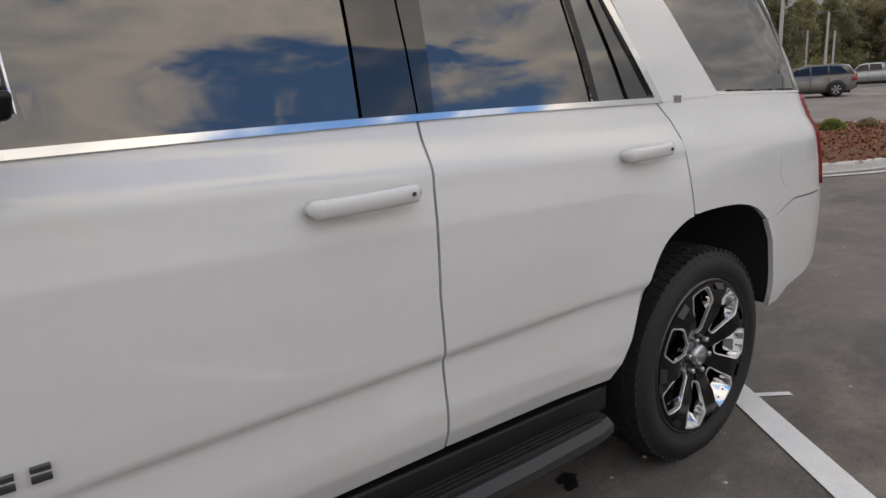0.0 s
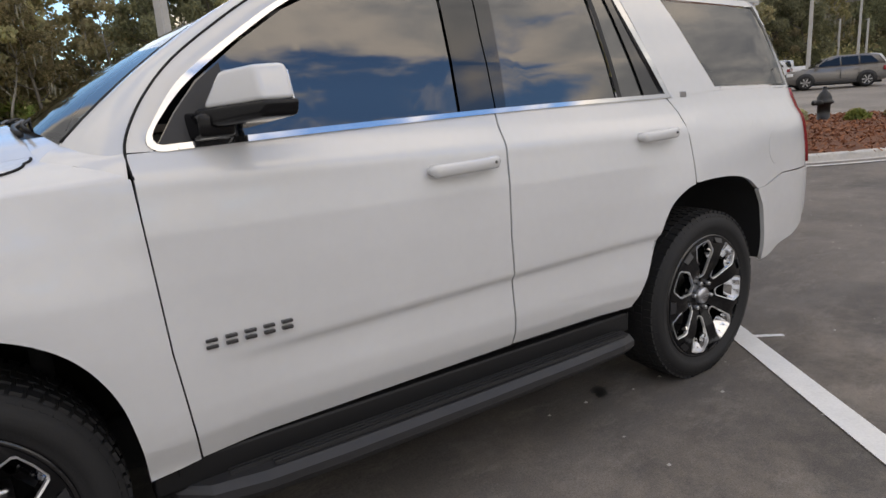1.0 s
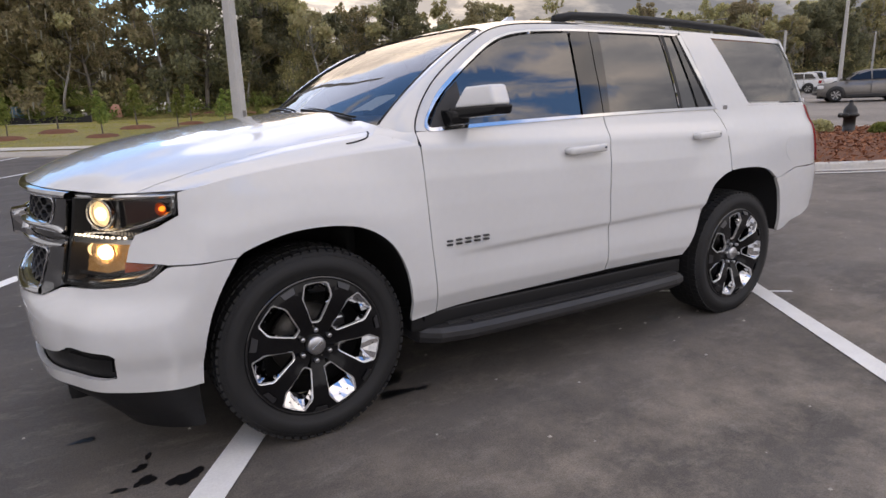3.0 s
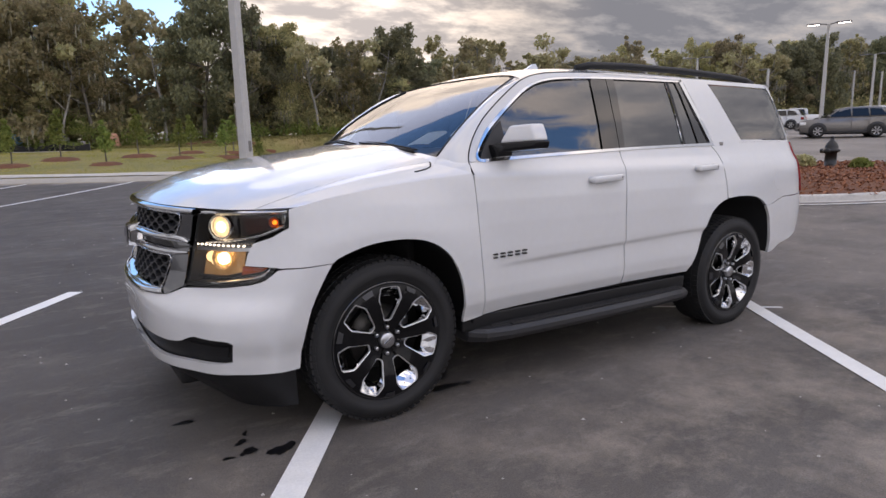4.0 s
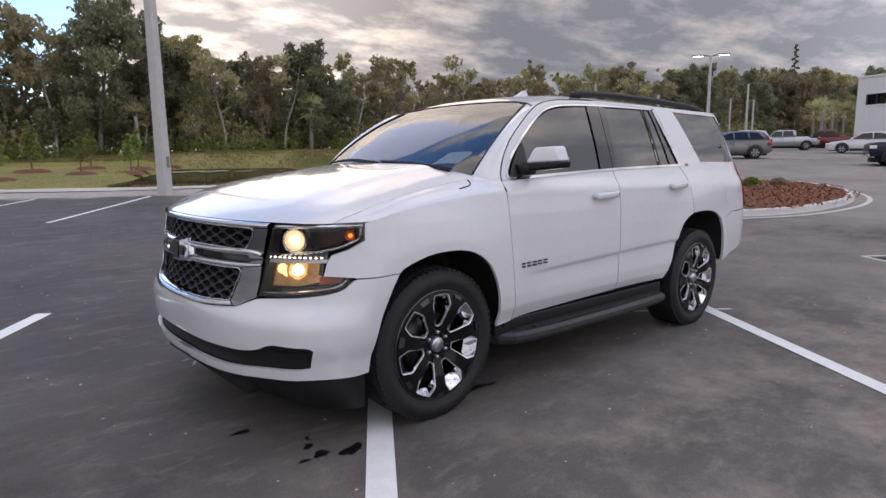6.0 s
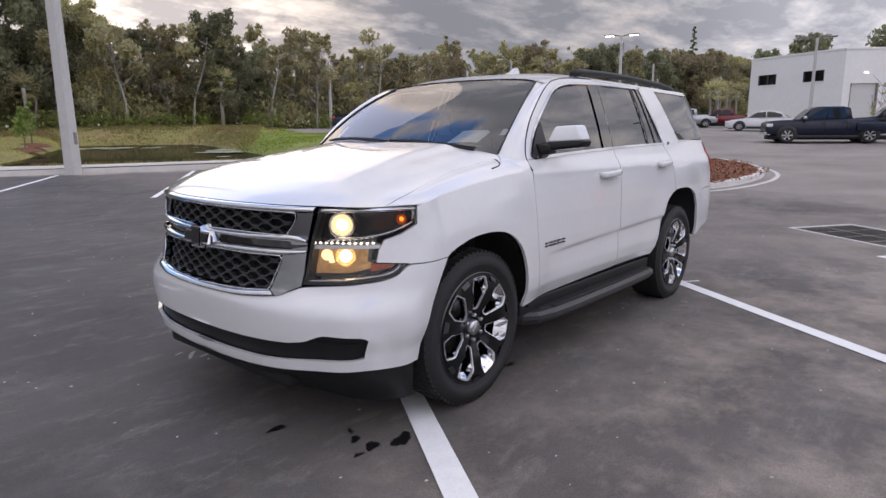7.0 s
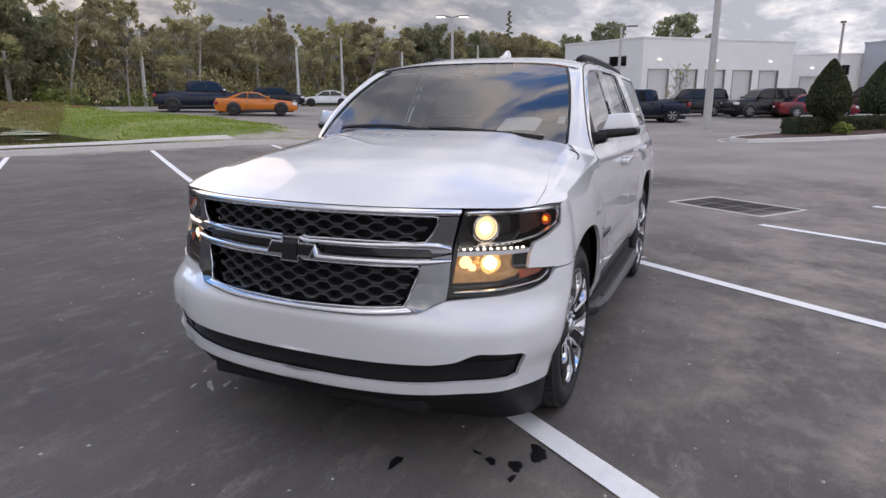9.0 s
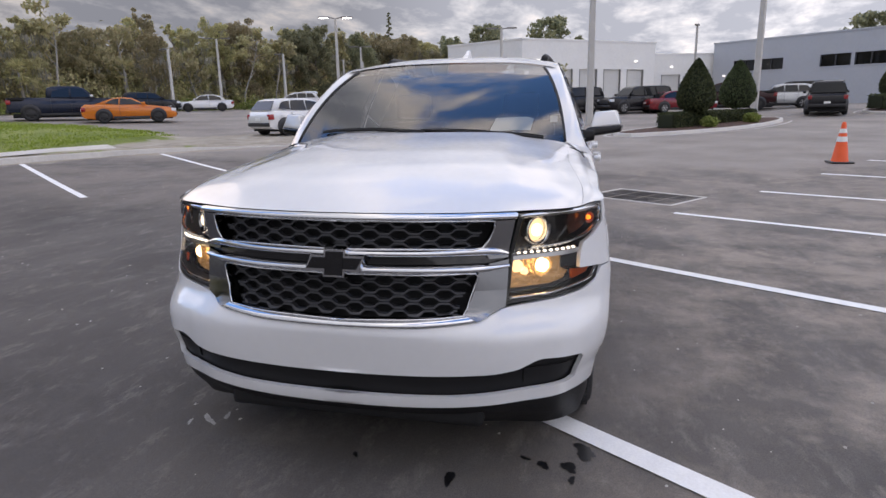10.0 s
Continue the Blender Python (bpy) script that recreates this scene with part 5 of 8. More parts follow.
def build_wheel():
    w = part("wheel", lathe(bmesh.new(), [(R_R + .008, -.012), (R_R + .003, -.022), (R_R - .006, -.022), (R_R - .013, -.008), (R_R - .022, .02), (R_R - .03, .10), (R_R - .03, .20), (R_R + .01, .22)], 72), BLACK_GLOSS, None, "black alloy wheel with seven spokes and chrome inserts")
    tyre = [(R_R + .006, .235), (.335, .252), (.385, .246), (.404, .225), (R_T - .002, .19), (R_T, .10), (R_T - .002, .03), (.405, -.004), (.396, -.016), (.388, -.018), (.384, -.026), (.352, -.033), (.330, -.030), (.326, -.024), (.312, -.024), (R_R + .004, -.012)]
    part("tyre", lathe(bmesh.new(), tyre, 96), RUBBER, w, "black rubber tyre")
    tread = bmesh.new()
    for k in range(70):
        t = 2 * math.pi * k / 70
        for j, (y0, y1, sk) in enumerate(((-.012, .028, .02), (.036, .072, -.03), (.080, .118, .03), (.126, .162, -.03), (.170, .232, .02))):
            m = Matrix.Rotation(-t - sk * (j % 2), 4, "Y")
            rr = R_T - (.006 if j in (0, 4) else .001)
            bmesh.ops.create_cube(tread, size=1, matrix=m @ Matrix.Translation((0, (y0 + y1) / 2, rr)) @ Matrix.Diagonal((.026, y1 - y0, .009, 1)))
        # shoulder lugs that reach down onto the sidewall
        lug = Matrix.Rotation(-t, 4, "Y") @ Matrix.Translation((0, -.0135, .394)) @ Matrix.Rotation(radians(52), 4, "X")
        bmesh.ops.create_cube(tread, size=1, matrix=lug @ Matrix.Diagonal((.026 if k % 2 else .020, .020, .005, 1)))
    part("tread", tread, RUBBER, w, smooth=False)
    pk = pocket()
    n = len(pk)
    a = math.pi / 7
    ro, ri = R_R - .006, .045
    jit = random.Random(40)
    for k in range(7):
        rot = Matrix.Rotation(2 * math.pi * k / 7, 4, "Y")
        arc = [(ro * math.sin(t), ro * math.cos(t)) for t in np.linspace(-a, a, 15)]
        inner = [(ri * math.sin(t), ri * math.cos(t)) for t in np.linspace(a, 0.02, 5)]
        inner2 = [(ri * math.sin(t), ri * math.cos(t)) for t in np.linspace(-0.02, -a, 5)]
        bm = panel(arc + inner + pk + inner2, dish, .035, .045, lambda p: Vector((0, 1, 0)))
        bm.transform(rot)
        part("spoke", bm, SPOKE, w)
        # bright chamfer round the opening
        edge = bmesh.new()
        def ring(k_x, k_z, dy):
            return [edge.verts.new(dish(x * k_x, .20 + (z - .20) * k_z) + Vector((0, dy, 0))) for x, z in pk]
        rings = [ring(1.02, 1.01, .001), ring(1.0, 1.0, -.0035), ring(.915, .955, -.001), ring(.90, .945, .010)]
        for p, q in zip(rings, rings[1:]):
            for i in range(n):
                edge.faces.new((p[i], p[(i + 1) % n], q[(i + 1) % n], q[i]))
        edge.transform(rot)
        bmesh.ops.recalc_face_normals(edge, faces=edge.faces)
        part("pocket_edge", edge, MACHINED, w, "bright machined pocket edge", smooth=False)
        # chrome liner: a sloping plate across the outer end and two cheeks
        ins = bmesh.new()
        g3 = [[ins.verts.new((u * (.050 + .006 * q), -.030 + .052 * q + jit.uniform(-.0015, .0015), .274 - .052 * q)) for u in (-1, -.6, -.1, .35, 1)] for q in (0, .5, 1)]
        for ra, rb in zip(g3, g3[1:]):
            for j in range(4):
                ins.faces.new((ra[j], ra[j + 1], rb[j + 1], rb[j]))
        for sg in (-1, 1):
            top = [Vector((sg * x, -.030, z)) for x, z in ((.0505, .268), (.0585, .228), (.057, .208), (.050, .186))]
            low = [v + Vector((-sg * .008, d, 0)) for v, d in zip(top, (.026, .034, .030, .012))]
            va, vb = [ins.verts.new(v) for v in top], [ins.verts.new(v + Vector((0, jit.uniform(-.002, .002), 0))) for v in low]
            for j in range(3):
                ins.faces.new((va[j], va[j + 1], vb[j + 1], vb[j]))
        ins.transform(rot)
        liner = part("chrome_insert", ins, CHROME, w, "bright chrome pocket insert", smooth=False)
        for u in (-.020, .020):
            rv = lathe(bmesh.new(), [(.001, -.003), (.0045, -.002), (.005, .003)], 8, "y", rot @ Matrix.Translation((u, -.012, .259)) @ Matrix.Rotation(radians(-45), 4, "X"))
            part("rivet", rv, BLACK_GLOSS, liner)
        # shallow recess at the root of each spoke, by the rim
        rc = panel([(-.024, .264), (-.030, .286), (.030, .286), (.024, .264)], lambda x, z: dish(x, z) + Vector((0, -.0025 + .9 * (z - .286) * .3, 0)), .03, .004, lambda p: Vector((0, 1, 0)))
        rc.transform(Matrix.Rotation(2 * math.pi * (k + .5) / 7, 4, "Y"))
        part("spoke_recess", rc, RECESS, w)
    part("hub_disc", lathe(bmesh.new(), [(.001, .012), (.085, .012), (.100, .03)], 32), BLACK_GLOSS, w)
    cap = part("centre_cap", lathe(bmesh.new(), [(.001, -.014), (.034, -.014), (.040, -.008), (.042, .012)], 32), SILVER, w, "silver centre cap")
    bar = bmesh.new()
    box(bar, -.026, .026, -.017, -.013, -.006, .006, .001)
    bar.transform(Matrix.Rotation(radians(-35), 4, "Y"))
    part("cap_badge", bar, CHROME, cap, smooth=False)
    for k in range(6):
        t = 2 * math.pi * (k + .5) / 6
        nut = lathe(bmesh.new(), [(.001, -.012), (.008, -.012), (.0105, -.008), (.0105, .015)], 8, "y", Matrix.Translation((.068 * math.cos(t), 0, .068 * math.sin(t))))
        part("wheel_nut", nut, SILVER, w)
    part("brake_disc", lathe(bmesh.new(), [(.06, .085), (.165, .085), (.165, .11), (.06, .11)], 40), mat("brake_iron", (.10, .095, .09), .45, metal=.7, noise_scale=20, noise_amt=.3), w)
    part("brake_caliper", boxm(.075, .165, .07, .13, -.05, .09, .015), SILVER, w)
    part("inner_drum", lathe(bmesh.new(), [(.001, .14), (.265, .14)], 40), DARK, w)
    return w


wheel = build_wheel()
spots = [(0, -1, 1), (2.946, -1, 39), (0, 1, 5), (2.946, 1, 20)]
for i, (x, s, roll) in enumerate(spots):
    m = Matrix.Translation((x, s * .945, R_T - .004)) @ Matrix.Rotation(math.pi if s > 0 else 0, 4, "Z") @ Matrix.Rotation(radians(roll), 4, "Y")
    w = wheel if i == 0 else copy_thing(wheel, m)
    w.parent = car
    w.matrix_basis = m





# ---- kerbs, islands, drain, stains ----
def kerb_run(name, pts, label, w=0.16, h=0.14, gutter=0.42, closed=False, drop=None):
    """A concrete kerb with its gutter pan, along places in the plan; the planted side lies to the left."""
    bm = bmesh.new()
    n = len(pts)
    prof = [(-gutter, 0.004), (-0.03, -0.012), (0.0, 0.02), (0.012, h - 0.02), (0.03, h), (w, h), (w + 0.01, -0.2)]
    rings = []
    for i, p in enumerate(pts):
        a, b = (pts[i - 1], pts[(i + 1) % n]) if closed else (pts[max(i - 1, 0)], pts[min(i + 1, n - 1)])
        d = (b - a).normalized()
        s = Vector((-d.y, d.x))
        z = land(p.x, p.y)
        f = 1 - drop(p) if drop else 1.0
        rings.append([bm.verts.new((p.x + s.x * o, p.y + s.y * o, z + (k * f if k > .01 else k))) for o, k in prof])
    idx = range(n) if closed else range(n - 1)
    for i in idx:
        r0, r1 = rings[i], rings[(i + 1) % n]
        for k in range(len(prof) - 1):
            bm.faces.new((r0[k], r1[k], r1[k + 1], r0[k + 1]))
    bmesh.ops.recalc_face_normals(bm, faces=bm.faces)
    return tagged(part(name, bm, CONCRETE, None, smooth=False), label, "kerb", kind="structure")


line = [lot(KERB, c) for c in np.arange(10.4, -60, -1.3)]
kerb_run("kerb", line, "pale concrete kerb and gutter along the grass verge", drop=lambda p: .8 * smooth_step(2.5, 7.0, grid_of(p)[1]))
walkway = ribbon(bmesh.new(), [lot(KERB + .68, c) for c in np.arange(2.5, -60, -1.5)], 1.0, .03, fz=lambda x, y: green(x, y))
tagged(part("verge_strip", walkway, mat("pale_sand", (.54, .51, .46), .95, noise_scale=1.2, noise_amt=.2, bump=.3, bump_scale=25), None), "pale sandy strip behind the kerb", "verge", kind="structure")
ISLAND = [(9.75, 4.6), (9.55, 6.2), (9.55, 7.8), (9.8, 9.2), (10.4, 10.5), (11.3, 11.8), (12.6, 13.0), (14.2, 13.9), (16.2, 14.5), (17.4, 14.2), (17.9, 13.0), (17.5, 10.8), (16.3, 8.6), (14.5, 6.5), (12.5, 5.1), (10.7, 4.55)]
isl = [Vector(p[:2]) for p in spline([(*lot(a, c), 0) for a, c in ISLAND] + [(*lot(*ISLAND[0]), 0)], 60)][:-1]


def area2(P):
    return sum(a.x * b.y - b.x * a.y for a, b in zip(P, P[1:] + P[:1]))


if area2(isl) < 0:
    isl = isl[::-1]
kerb_run("island_kerb", isl, "rounded concrete kerb round a planting island", closed=True)


def bed(name, P, material, label, rise=0.10, inset=0.15, lumps=0.03):
    """Planted soil inside a kerb, heaped a little in the middle."""
    c = sum(P, Vector((0, 0))) / len(P)
    bm = bmesh.new()
    rings = []
    for k in range(9):
        t = 1 - k / 9
        ring = []
        for p in P:
            q = c + (p - c) * t
            d = (p - c).length
            if k == 0:
                q = p + (c - p).normalized() * inset
            ring.append(bm.verts.new((q.x, q.y, land(q.x, q.y) + 0.12 + rise * (1 - t * t) + lumps * noise.noise(Vector((q.x * 3, q.y * 3, 0))))))
        rings.append(ring)
    for r0, r1 in zip(rings, rings[1:]):
        for i in range(len(P)):
            bm.faces.new((r0[i], r0[(i + 1) % len(P)], r1[(i + 1) % len(P)], r1[i]))
    bm.faces.new(rings[-1])
    bmesh.ops.recalc_face_normals(bm, faces=bm.faces)
    return tagged(part(name, bm, material), label, "planting bed", kind="structure")


bed("mulch_bed", isl, MULCH, "red-brown bark mulch bed inside a kerbed island")


def chips(name, P, count, size, label, seed):
    """Loose bark chips over a bed."""
    rnd = random.Random(seed)
    c = sum(P, Vector((0, 0))) / len(P)
    verts, faces = [], []
    for _ in range(count):
        p = P[rnd.randrange(len(P))]
        t = math.sqrt(rnd.random()) * 0.97
        q = c + (p - c) * t
        z = land(q.x, q.y) + 0.13 + 0.10 * (1 - t * t)
        m = Matrix.Translation((q.x + rnd.uniform(-.3, .3), q.y + rnd.uniform(-.3, .3), z)) @ Euler((rnd.uniform(-.9, .9), rnd.uniform(-.9, .9), rnd.uniform(0, 6.3))).to_matrix().to_4x4()
        s = size * rnd.uniform(.5, 1.4)
        k = len(verts)
        verts += [tuple(m @ Vector(v)) for v in ((-s, -s * .3, 0), (s, -s * .25, 0), (s * .8, s * .3, .012), (-s, s * .25, .01))]
        faces.append((k, k + 1, k + 2, k + 3))
    me = bpy.data.meshes.new(name)
    me.from_pydata(verts, [], faces)
    me.materials.append(CHIP)
    return tagged(new(name, me), label, "mulch", kind="stuff")


def island_mat(name, cols, rough=0.9, thin=0.0):
    """A colour per separate piece of a mesh."""
    m = bpy.data.materials.new(name)
    m.use_nodes = True
    nt = m.node_tree
    b = nt.nodes["Principled BSDF"]
    geo, r, oi, mx = nt.nodes.new("ShaderNodeNewGeometry"), nt.nodes.new("ShaderNodeValToRGB"), nt.nodes.new("ShaderNodeObjectInfo"), nt.nodes.new("ShaderNodeHueSaturation")
    el = r.color_ramp.elements
    el[0].color, el[1].color = (*cols[0], 1), (*cols[-1], 1)
    for i, c in enumerate(cols[1:-1]):
        e = el.new((i + 1) / (len(cols) - 1))
        e.color = (*c, 1)
    mr = nt.nodes.new("ShaderNodeMapRange"); mr.inputs["To Min"].default_value, mr.inputs["To Max"].default_value = 0.88, 1.45
    hr = nt.nodes.new("ShaderNodeMapRange"); hr.inputs["To Min"].default_value, hr.inputs["To Max"].default_value = 0.478, 0.515
    L = nt.links.new
    L(geo.outputs["Random Per Island"], r.inputs[0]); L(r.outputs[0], mx.inputs["Color"])
    L(oi.outputs["Random"], mr.inputs[0]); L(mr.outputs[0], mx.inputs["Value"])
    L(oi.outputs["Random"], hr.inputs[0]); L(hr.outputs[0], mx.inputs["Hue"])
    L(mx.outputs[0], b.inputs["Base Color"])
    b.inputs["Roughness"].default_value = rough
    b.inputs["Specular IOR Level"].default_value = 0.25
    if thin:
        # leaves let part of the light through
        tl, ms, out = nt.nodes.new("ShaderNodeBsdfTranslucent"), nt.nodes.new("ShaderNodeMixShader"), nt.nodes["Material Output"]
        ms.inputs[0].default_value = thin
        L(mx.outputs[0], tl.inputs[0]); L(b.outputs[0], ms.inputs[1]); L(tl.outputs[0], ms.inputs[2]); L(ms.outputs[0], out.inputs[0])
    MATS[name] = m
    return m


CHIP = island_mat("bark_chip", [(.10, .034, .020), (.20, .072, .040), (.30, .13, .08)])
chips("bark_chips", isl, 5200, .045, "loose red bark chips", 4)


# drain grate in a concrete frame
def build_drain():
    c0 = Vector((8.33, -1.93))
    u, v = (lot(1, 0) - lot(0, 0)).normalized(), (lot(0, 1) - lot(0, 0)).normalized()
    m = Matrix(((u.x, v.x, 0, c0.x), (u.y, v.y, 0, c0.y), (0, 0, 1, land(c0.x, c0.y) + 0.004), (0, 0, 0, 1)))
    d = thing("drain_grate", m, "dark cast iron drain grates in a pale concrete frame", "drain")
    fr = bmesh.new()
    for a in ((-.87, .87, -.61, -.56), (-.87, .87, .56, .61), (-.87, -.82, -.56, .56), (.82, .87, -.56, .56)):
        box(fr, a[0], a[1], a[2], a[3], -.05, .014, .004)
    part("frame", fr, CONCRETE, d, smooth=False)
    IRON = mat("cast_iron", (.055, .050, .048), .6, metal=.5, noise_scale=12, noise_amt=.3)
    part("sump", boxm(-.82, .82, -.56, .56, -.06, -.03), DARK, d, smooth=False)
    for i in range(4):
        x0 = -.82 + i * .41
        for j in range(2):
            y0 = -.56 + j * .56
            part("grate", boxm(x0 + .012, x0 + .398, y0 + .012, y0 + .548, -.03, -.010, .004), IRON, d, smooth=False)
            for k in range(9):
                part("bar", boxm(x0 + .03 + k * .041, x0 + .045 + k * .041, y0 + .03, y0 + .53, -.012, .008), IRON, d, smooth=False)
    return d


build_drain()


def stain(x, y, rx, ry, seed, name="oil_stain", material=OIL, lift=.003, turn=0.0):
    rnd = random.Random(seed)
    bm = bmesh.new()
    n = 48
    ph = [rnd.uniform(0, 6.3) for _ in range(5)]
    ring = []
    c, s = math.cos(turn), math.sin(turn)
    for k in range(n):
        t = 2 * math.pi * k / n
        r = 1 + .25 * math.sin(2 * t + ph[0]) + .16 * math.sin(3 * t + ph[1]) + .10 * math.sin(5 * t + ph[2]) + .07 * math.sin(9 * t + ph[3]) + .05 * math.sin(14 * t + ph[4])
        a, b2 = rx * r * math.cos(t), ry * r * math.sin(t)
        px, py = x + a * c - b2 * s, y + a * s + b2 * c
        ring.append(bm.verts.new((px, py, land(px, py) + lift)))
    bm.faces.new(ring)
    return tagged(part(name, bm, material, None, smooth=False), "dark wet oil spot on the asphalt", "stain", "oil spots", "structure")


for i, (x, y, rx, ry, tn) in enumerate(((-.876, -.406, .045, .022, .2), (-.56, -.951, .060, .042, .5), (-.694, -.886, .045, .026, .9), (-.70, -.78, .030, .020, .3), (-.79, -.90, .024, .014, .1), (-.66, -.70, .022, .012, 1.2),
                                         (2.418, -.767, .060, .034, .4), (.46, -.775, .075, .045, .1), (.60, -.80, .035, .020, .6), (-.78, .04, .02, .010, .3), (.52, -.62, .09, .05, .8))):
    stain(x, y, rx, ry, 40 + i, turn=tn)
PALE = mat("pale_scuff", (.30, .29, .28), .9, noise_scale=20, noise_amt=.3)
for i, (x, y, rx, ry, tn) in enumerate(((-.62, .87, .055, .018, .9), (-.57, .80, .035, .012, .4), (-.66, .95, .025, .010, .2))):
    o = stain(x, y, rx, ry, 80 + i, "paint_scuff", PALE, turn=tn)
    o["label"] = "pale paint scuff on the asphalt"
# small pale stones and grit scattered on the lot
rnd = random.Random(8)
verts, faces = [], []
for _ in range(1600):
    a, c = rnd.uniform(-5, 14), rnd.uniform(-9, 14)
    p = lot(a, c)
    s = rnd.uniform(.003, .009)
    z = land(p.x, p.y) + .001
    k = len(verts)
    verts += [(p.x - s, p.y - s * .6, z), (p.x + s, p.y - s, z), (p.x + s * .7, p.y + s, z), (p.x - s, p.y + s * .8, z), (p.x, p.y, z + s)]
    faces += [(k, k + 1, k + 4), (k + 1, k + 2, k + 4), (k + 2, k + 3, k + 4), (k + 3, k, k + 4)]
me = bpy.data.meshes.new("grit")
me.from_pydata(verts, [], faces)
me.materials.append(mat("grit_stone", (.42, .40, .37), .9))
tagged(new("grit", me), "pale grit scattered on the asphalt", "grit", kind="stuff")

# pond
def build_pond():
    w = bpy.data.materials.new("pond_water")
    w.use_nodes = True
    # near-black water; its mirror is dimmed to stand in for dark tree reflections
    b, gl, mx = w.node_tree.nodes["Principled BSDF"], w.node_tree.nodes.new("ShaderNodeBsdfGlossy"), w.node_tree.nodes.new("ShaderNodeMixShader")
    b.inputs["Base Color"].default_value = (.014, .016, .010, 1)
    b.inputs["Roughness"].default_value = .9
    b.inputs["Specular IOR Level"].default_value = 0
    gl.inputs["Roughness"].default_value = .05
    mx.inputs[0].default_value = .38
    w.node_tree.links.new(b.outputs[0], mx.inputs[1]); w.node_tree.links.new(gl.outputs[0], mx.inputs[2])
    w.node_tree.links.new(mx.outputs[0], w.node_tree.nodes["Material Output"].inputs[0])
    n, bp, co = w.node_tree.nodes.new("ShaderNodeTexNoise"), w.node_tree.nodes.new("ShaderNodeBump"), w.node_tree.nodes.new("ShaderNodeTexCoord")
    n.inputs["Scale"].default_value = 2.5
    bp.inputs["Strength"].default_value, bp.inputs["Distance"].default_value = .04, .02
    w.node_tree.links.new(co.outputs["Object"], n.inputs["Vector"]); w.node_tree.links.new(n.outputs[0], bp.inputs["Height"]); w.node_tree.links.new(bp.outputs[0], gl.inputs["Normal"])
    P = [lot(KERB + 14.6 + 13.4 * math.sin(t), -8.1 - 2.8 * math.sin(t) + 8.0 * math.cos(t)) for t in np.linspace(0, 2 * math.pi, 60, endpoint=False)]
    bm = bmesh.new()
    bm.faces.new([bm.verts.new((p.x, p.y, WATER)) for p in P])
    bmesh.ops.recalc_face_normals(bm, faces=bm.faces)
    return tagged(part("water", bm, w), "still dark pond reflecting the trees", "water", kind="structure")


build_pond()
rnd = random.Random(8)
bm = bmesh.new()
for k in range(60):
    p = lot(rnd.gauss(30.5, 2.2), rnd.gauss(-3.6, .5)) if k % 2 else lot(rnd.gauss(37.5, .9), rnd.gauss(-10.5, 1.8))
    r = rnd.uniform(.25, .75)
    bm.faces.new([bm.verts.new((p.x + r * rnd.uniform(.7, 1.2) * math.cos(t), p.y + r * rnd.uniform(.7, 1.2) * math.sin(t), WATER + .006 + k * .0006)) for t in np.linspace(0, 2 * math.pi, 11, endpoint=False)])
tagged(part("pond_algae", bm, mat("algae", (.30, .31, .20), .8, noise_scale=3, noise_amt=.3), None, smooth=False), "pale algae floating at the edge of the pond", "algae", kind="stuff")


# ---- lamp posts ----
POLE = mat("pole_concrete", (.50, .49, .47), .75, noise_scale=3, noise_amt=.12)
HEAD = mat("lamp_head_metal", (.20, .19, .18), .5, noise_scale=6, noise_amt=.1)
LED = mat("lamp_panel_lit", (1, 1, 1), .4, emit=5.0, emit_color=(1, .98, .95))
WALL_LED = mat("wall_light_lit", (1, 1, 1), .4, emit=.8, emit_color=(1, .98, .95))
LED_OFF = mat("lamp_panel_dark", (.35, .35, .35), .3)


def lamp_post(x, y, h, heads, turn, w0=.135, w1=.09, lit=False, z=None, label=None):
    z = (green(x, y) if verge(*grid_of((x, y))) > 0 else land(x, y)) if z is None else z
    t = thing("street_lamp", pose(x, y, z - .02, 0, 0, turn), label or ("tall pale lamp post with twin flat heads" + (", lit" if lit else "") if heads == 2 else ("pale lamp post with one head" if heads == 1 else "tall pale square concrete lamp post")), "lamp post", "lamp posts")
    bm = bmesh.new()
    rings = []
    for k in range(7):
        f = k / 6
        r = w0 + (w1 - w0) * f
        c = r * .72
        rings.append([bm.verts.new((px, py, h * f)) for px, py in ((-r, -c), (-c, -r), (c, -r), (r, -c), (r, c), (c, r), (-c, r), (-r, c))])
    for a, b in zip(rings, rings[1:]):
        for j in range(8):
            bm.faces.new((a[j], a[(j + 1) % 8], b[(j + 1) % 8], b[j]))
    bm.faces.new(rings[-1])
    part("pole", bm, POLE, t, smooth=False)
    part("hand_hole_cover", boxm(-.07, .07, -w0 - .006, -w0 + .01, .9, 1.25, .004), HEAD, t, smooth=False)
    sides = (-1, 1) if heads == 2 else ((1,) if heads == 1 else ())
    for s in sides:
        a = part("arm", tube(bmesh.new(), [(0, 0, h - .05), (s * .35, 0, h + .02), (s * .6, 0, h + .04)], .045, 6), HEAD, t)
        hd = bmesh.new()
        box(hd, min(s * .45, s * 1.30), max(s * .45, s * 1.30), -.19, .19, h - .01, h + .09, .03)
        u = part("lamp_head", hd, HEAD, t, smooth=False)
        part("lamp_panel", boxm(min(s * .55, s * 1.25), max(s * .55, s * 1.25), -.15, .15, h - .022, h - .012), LED if lit else LED_OFF, u, smooth=False)
    return t


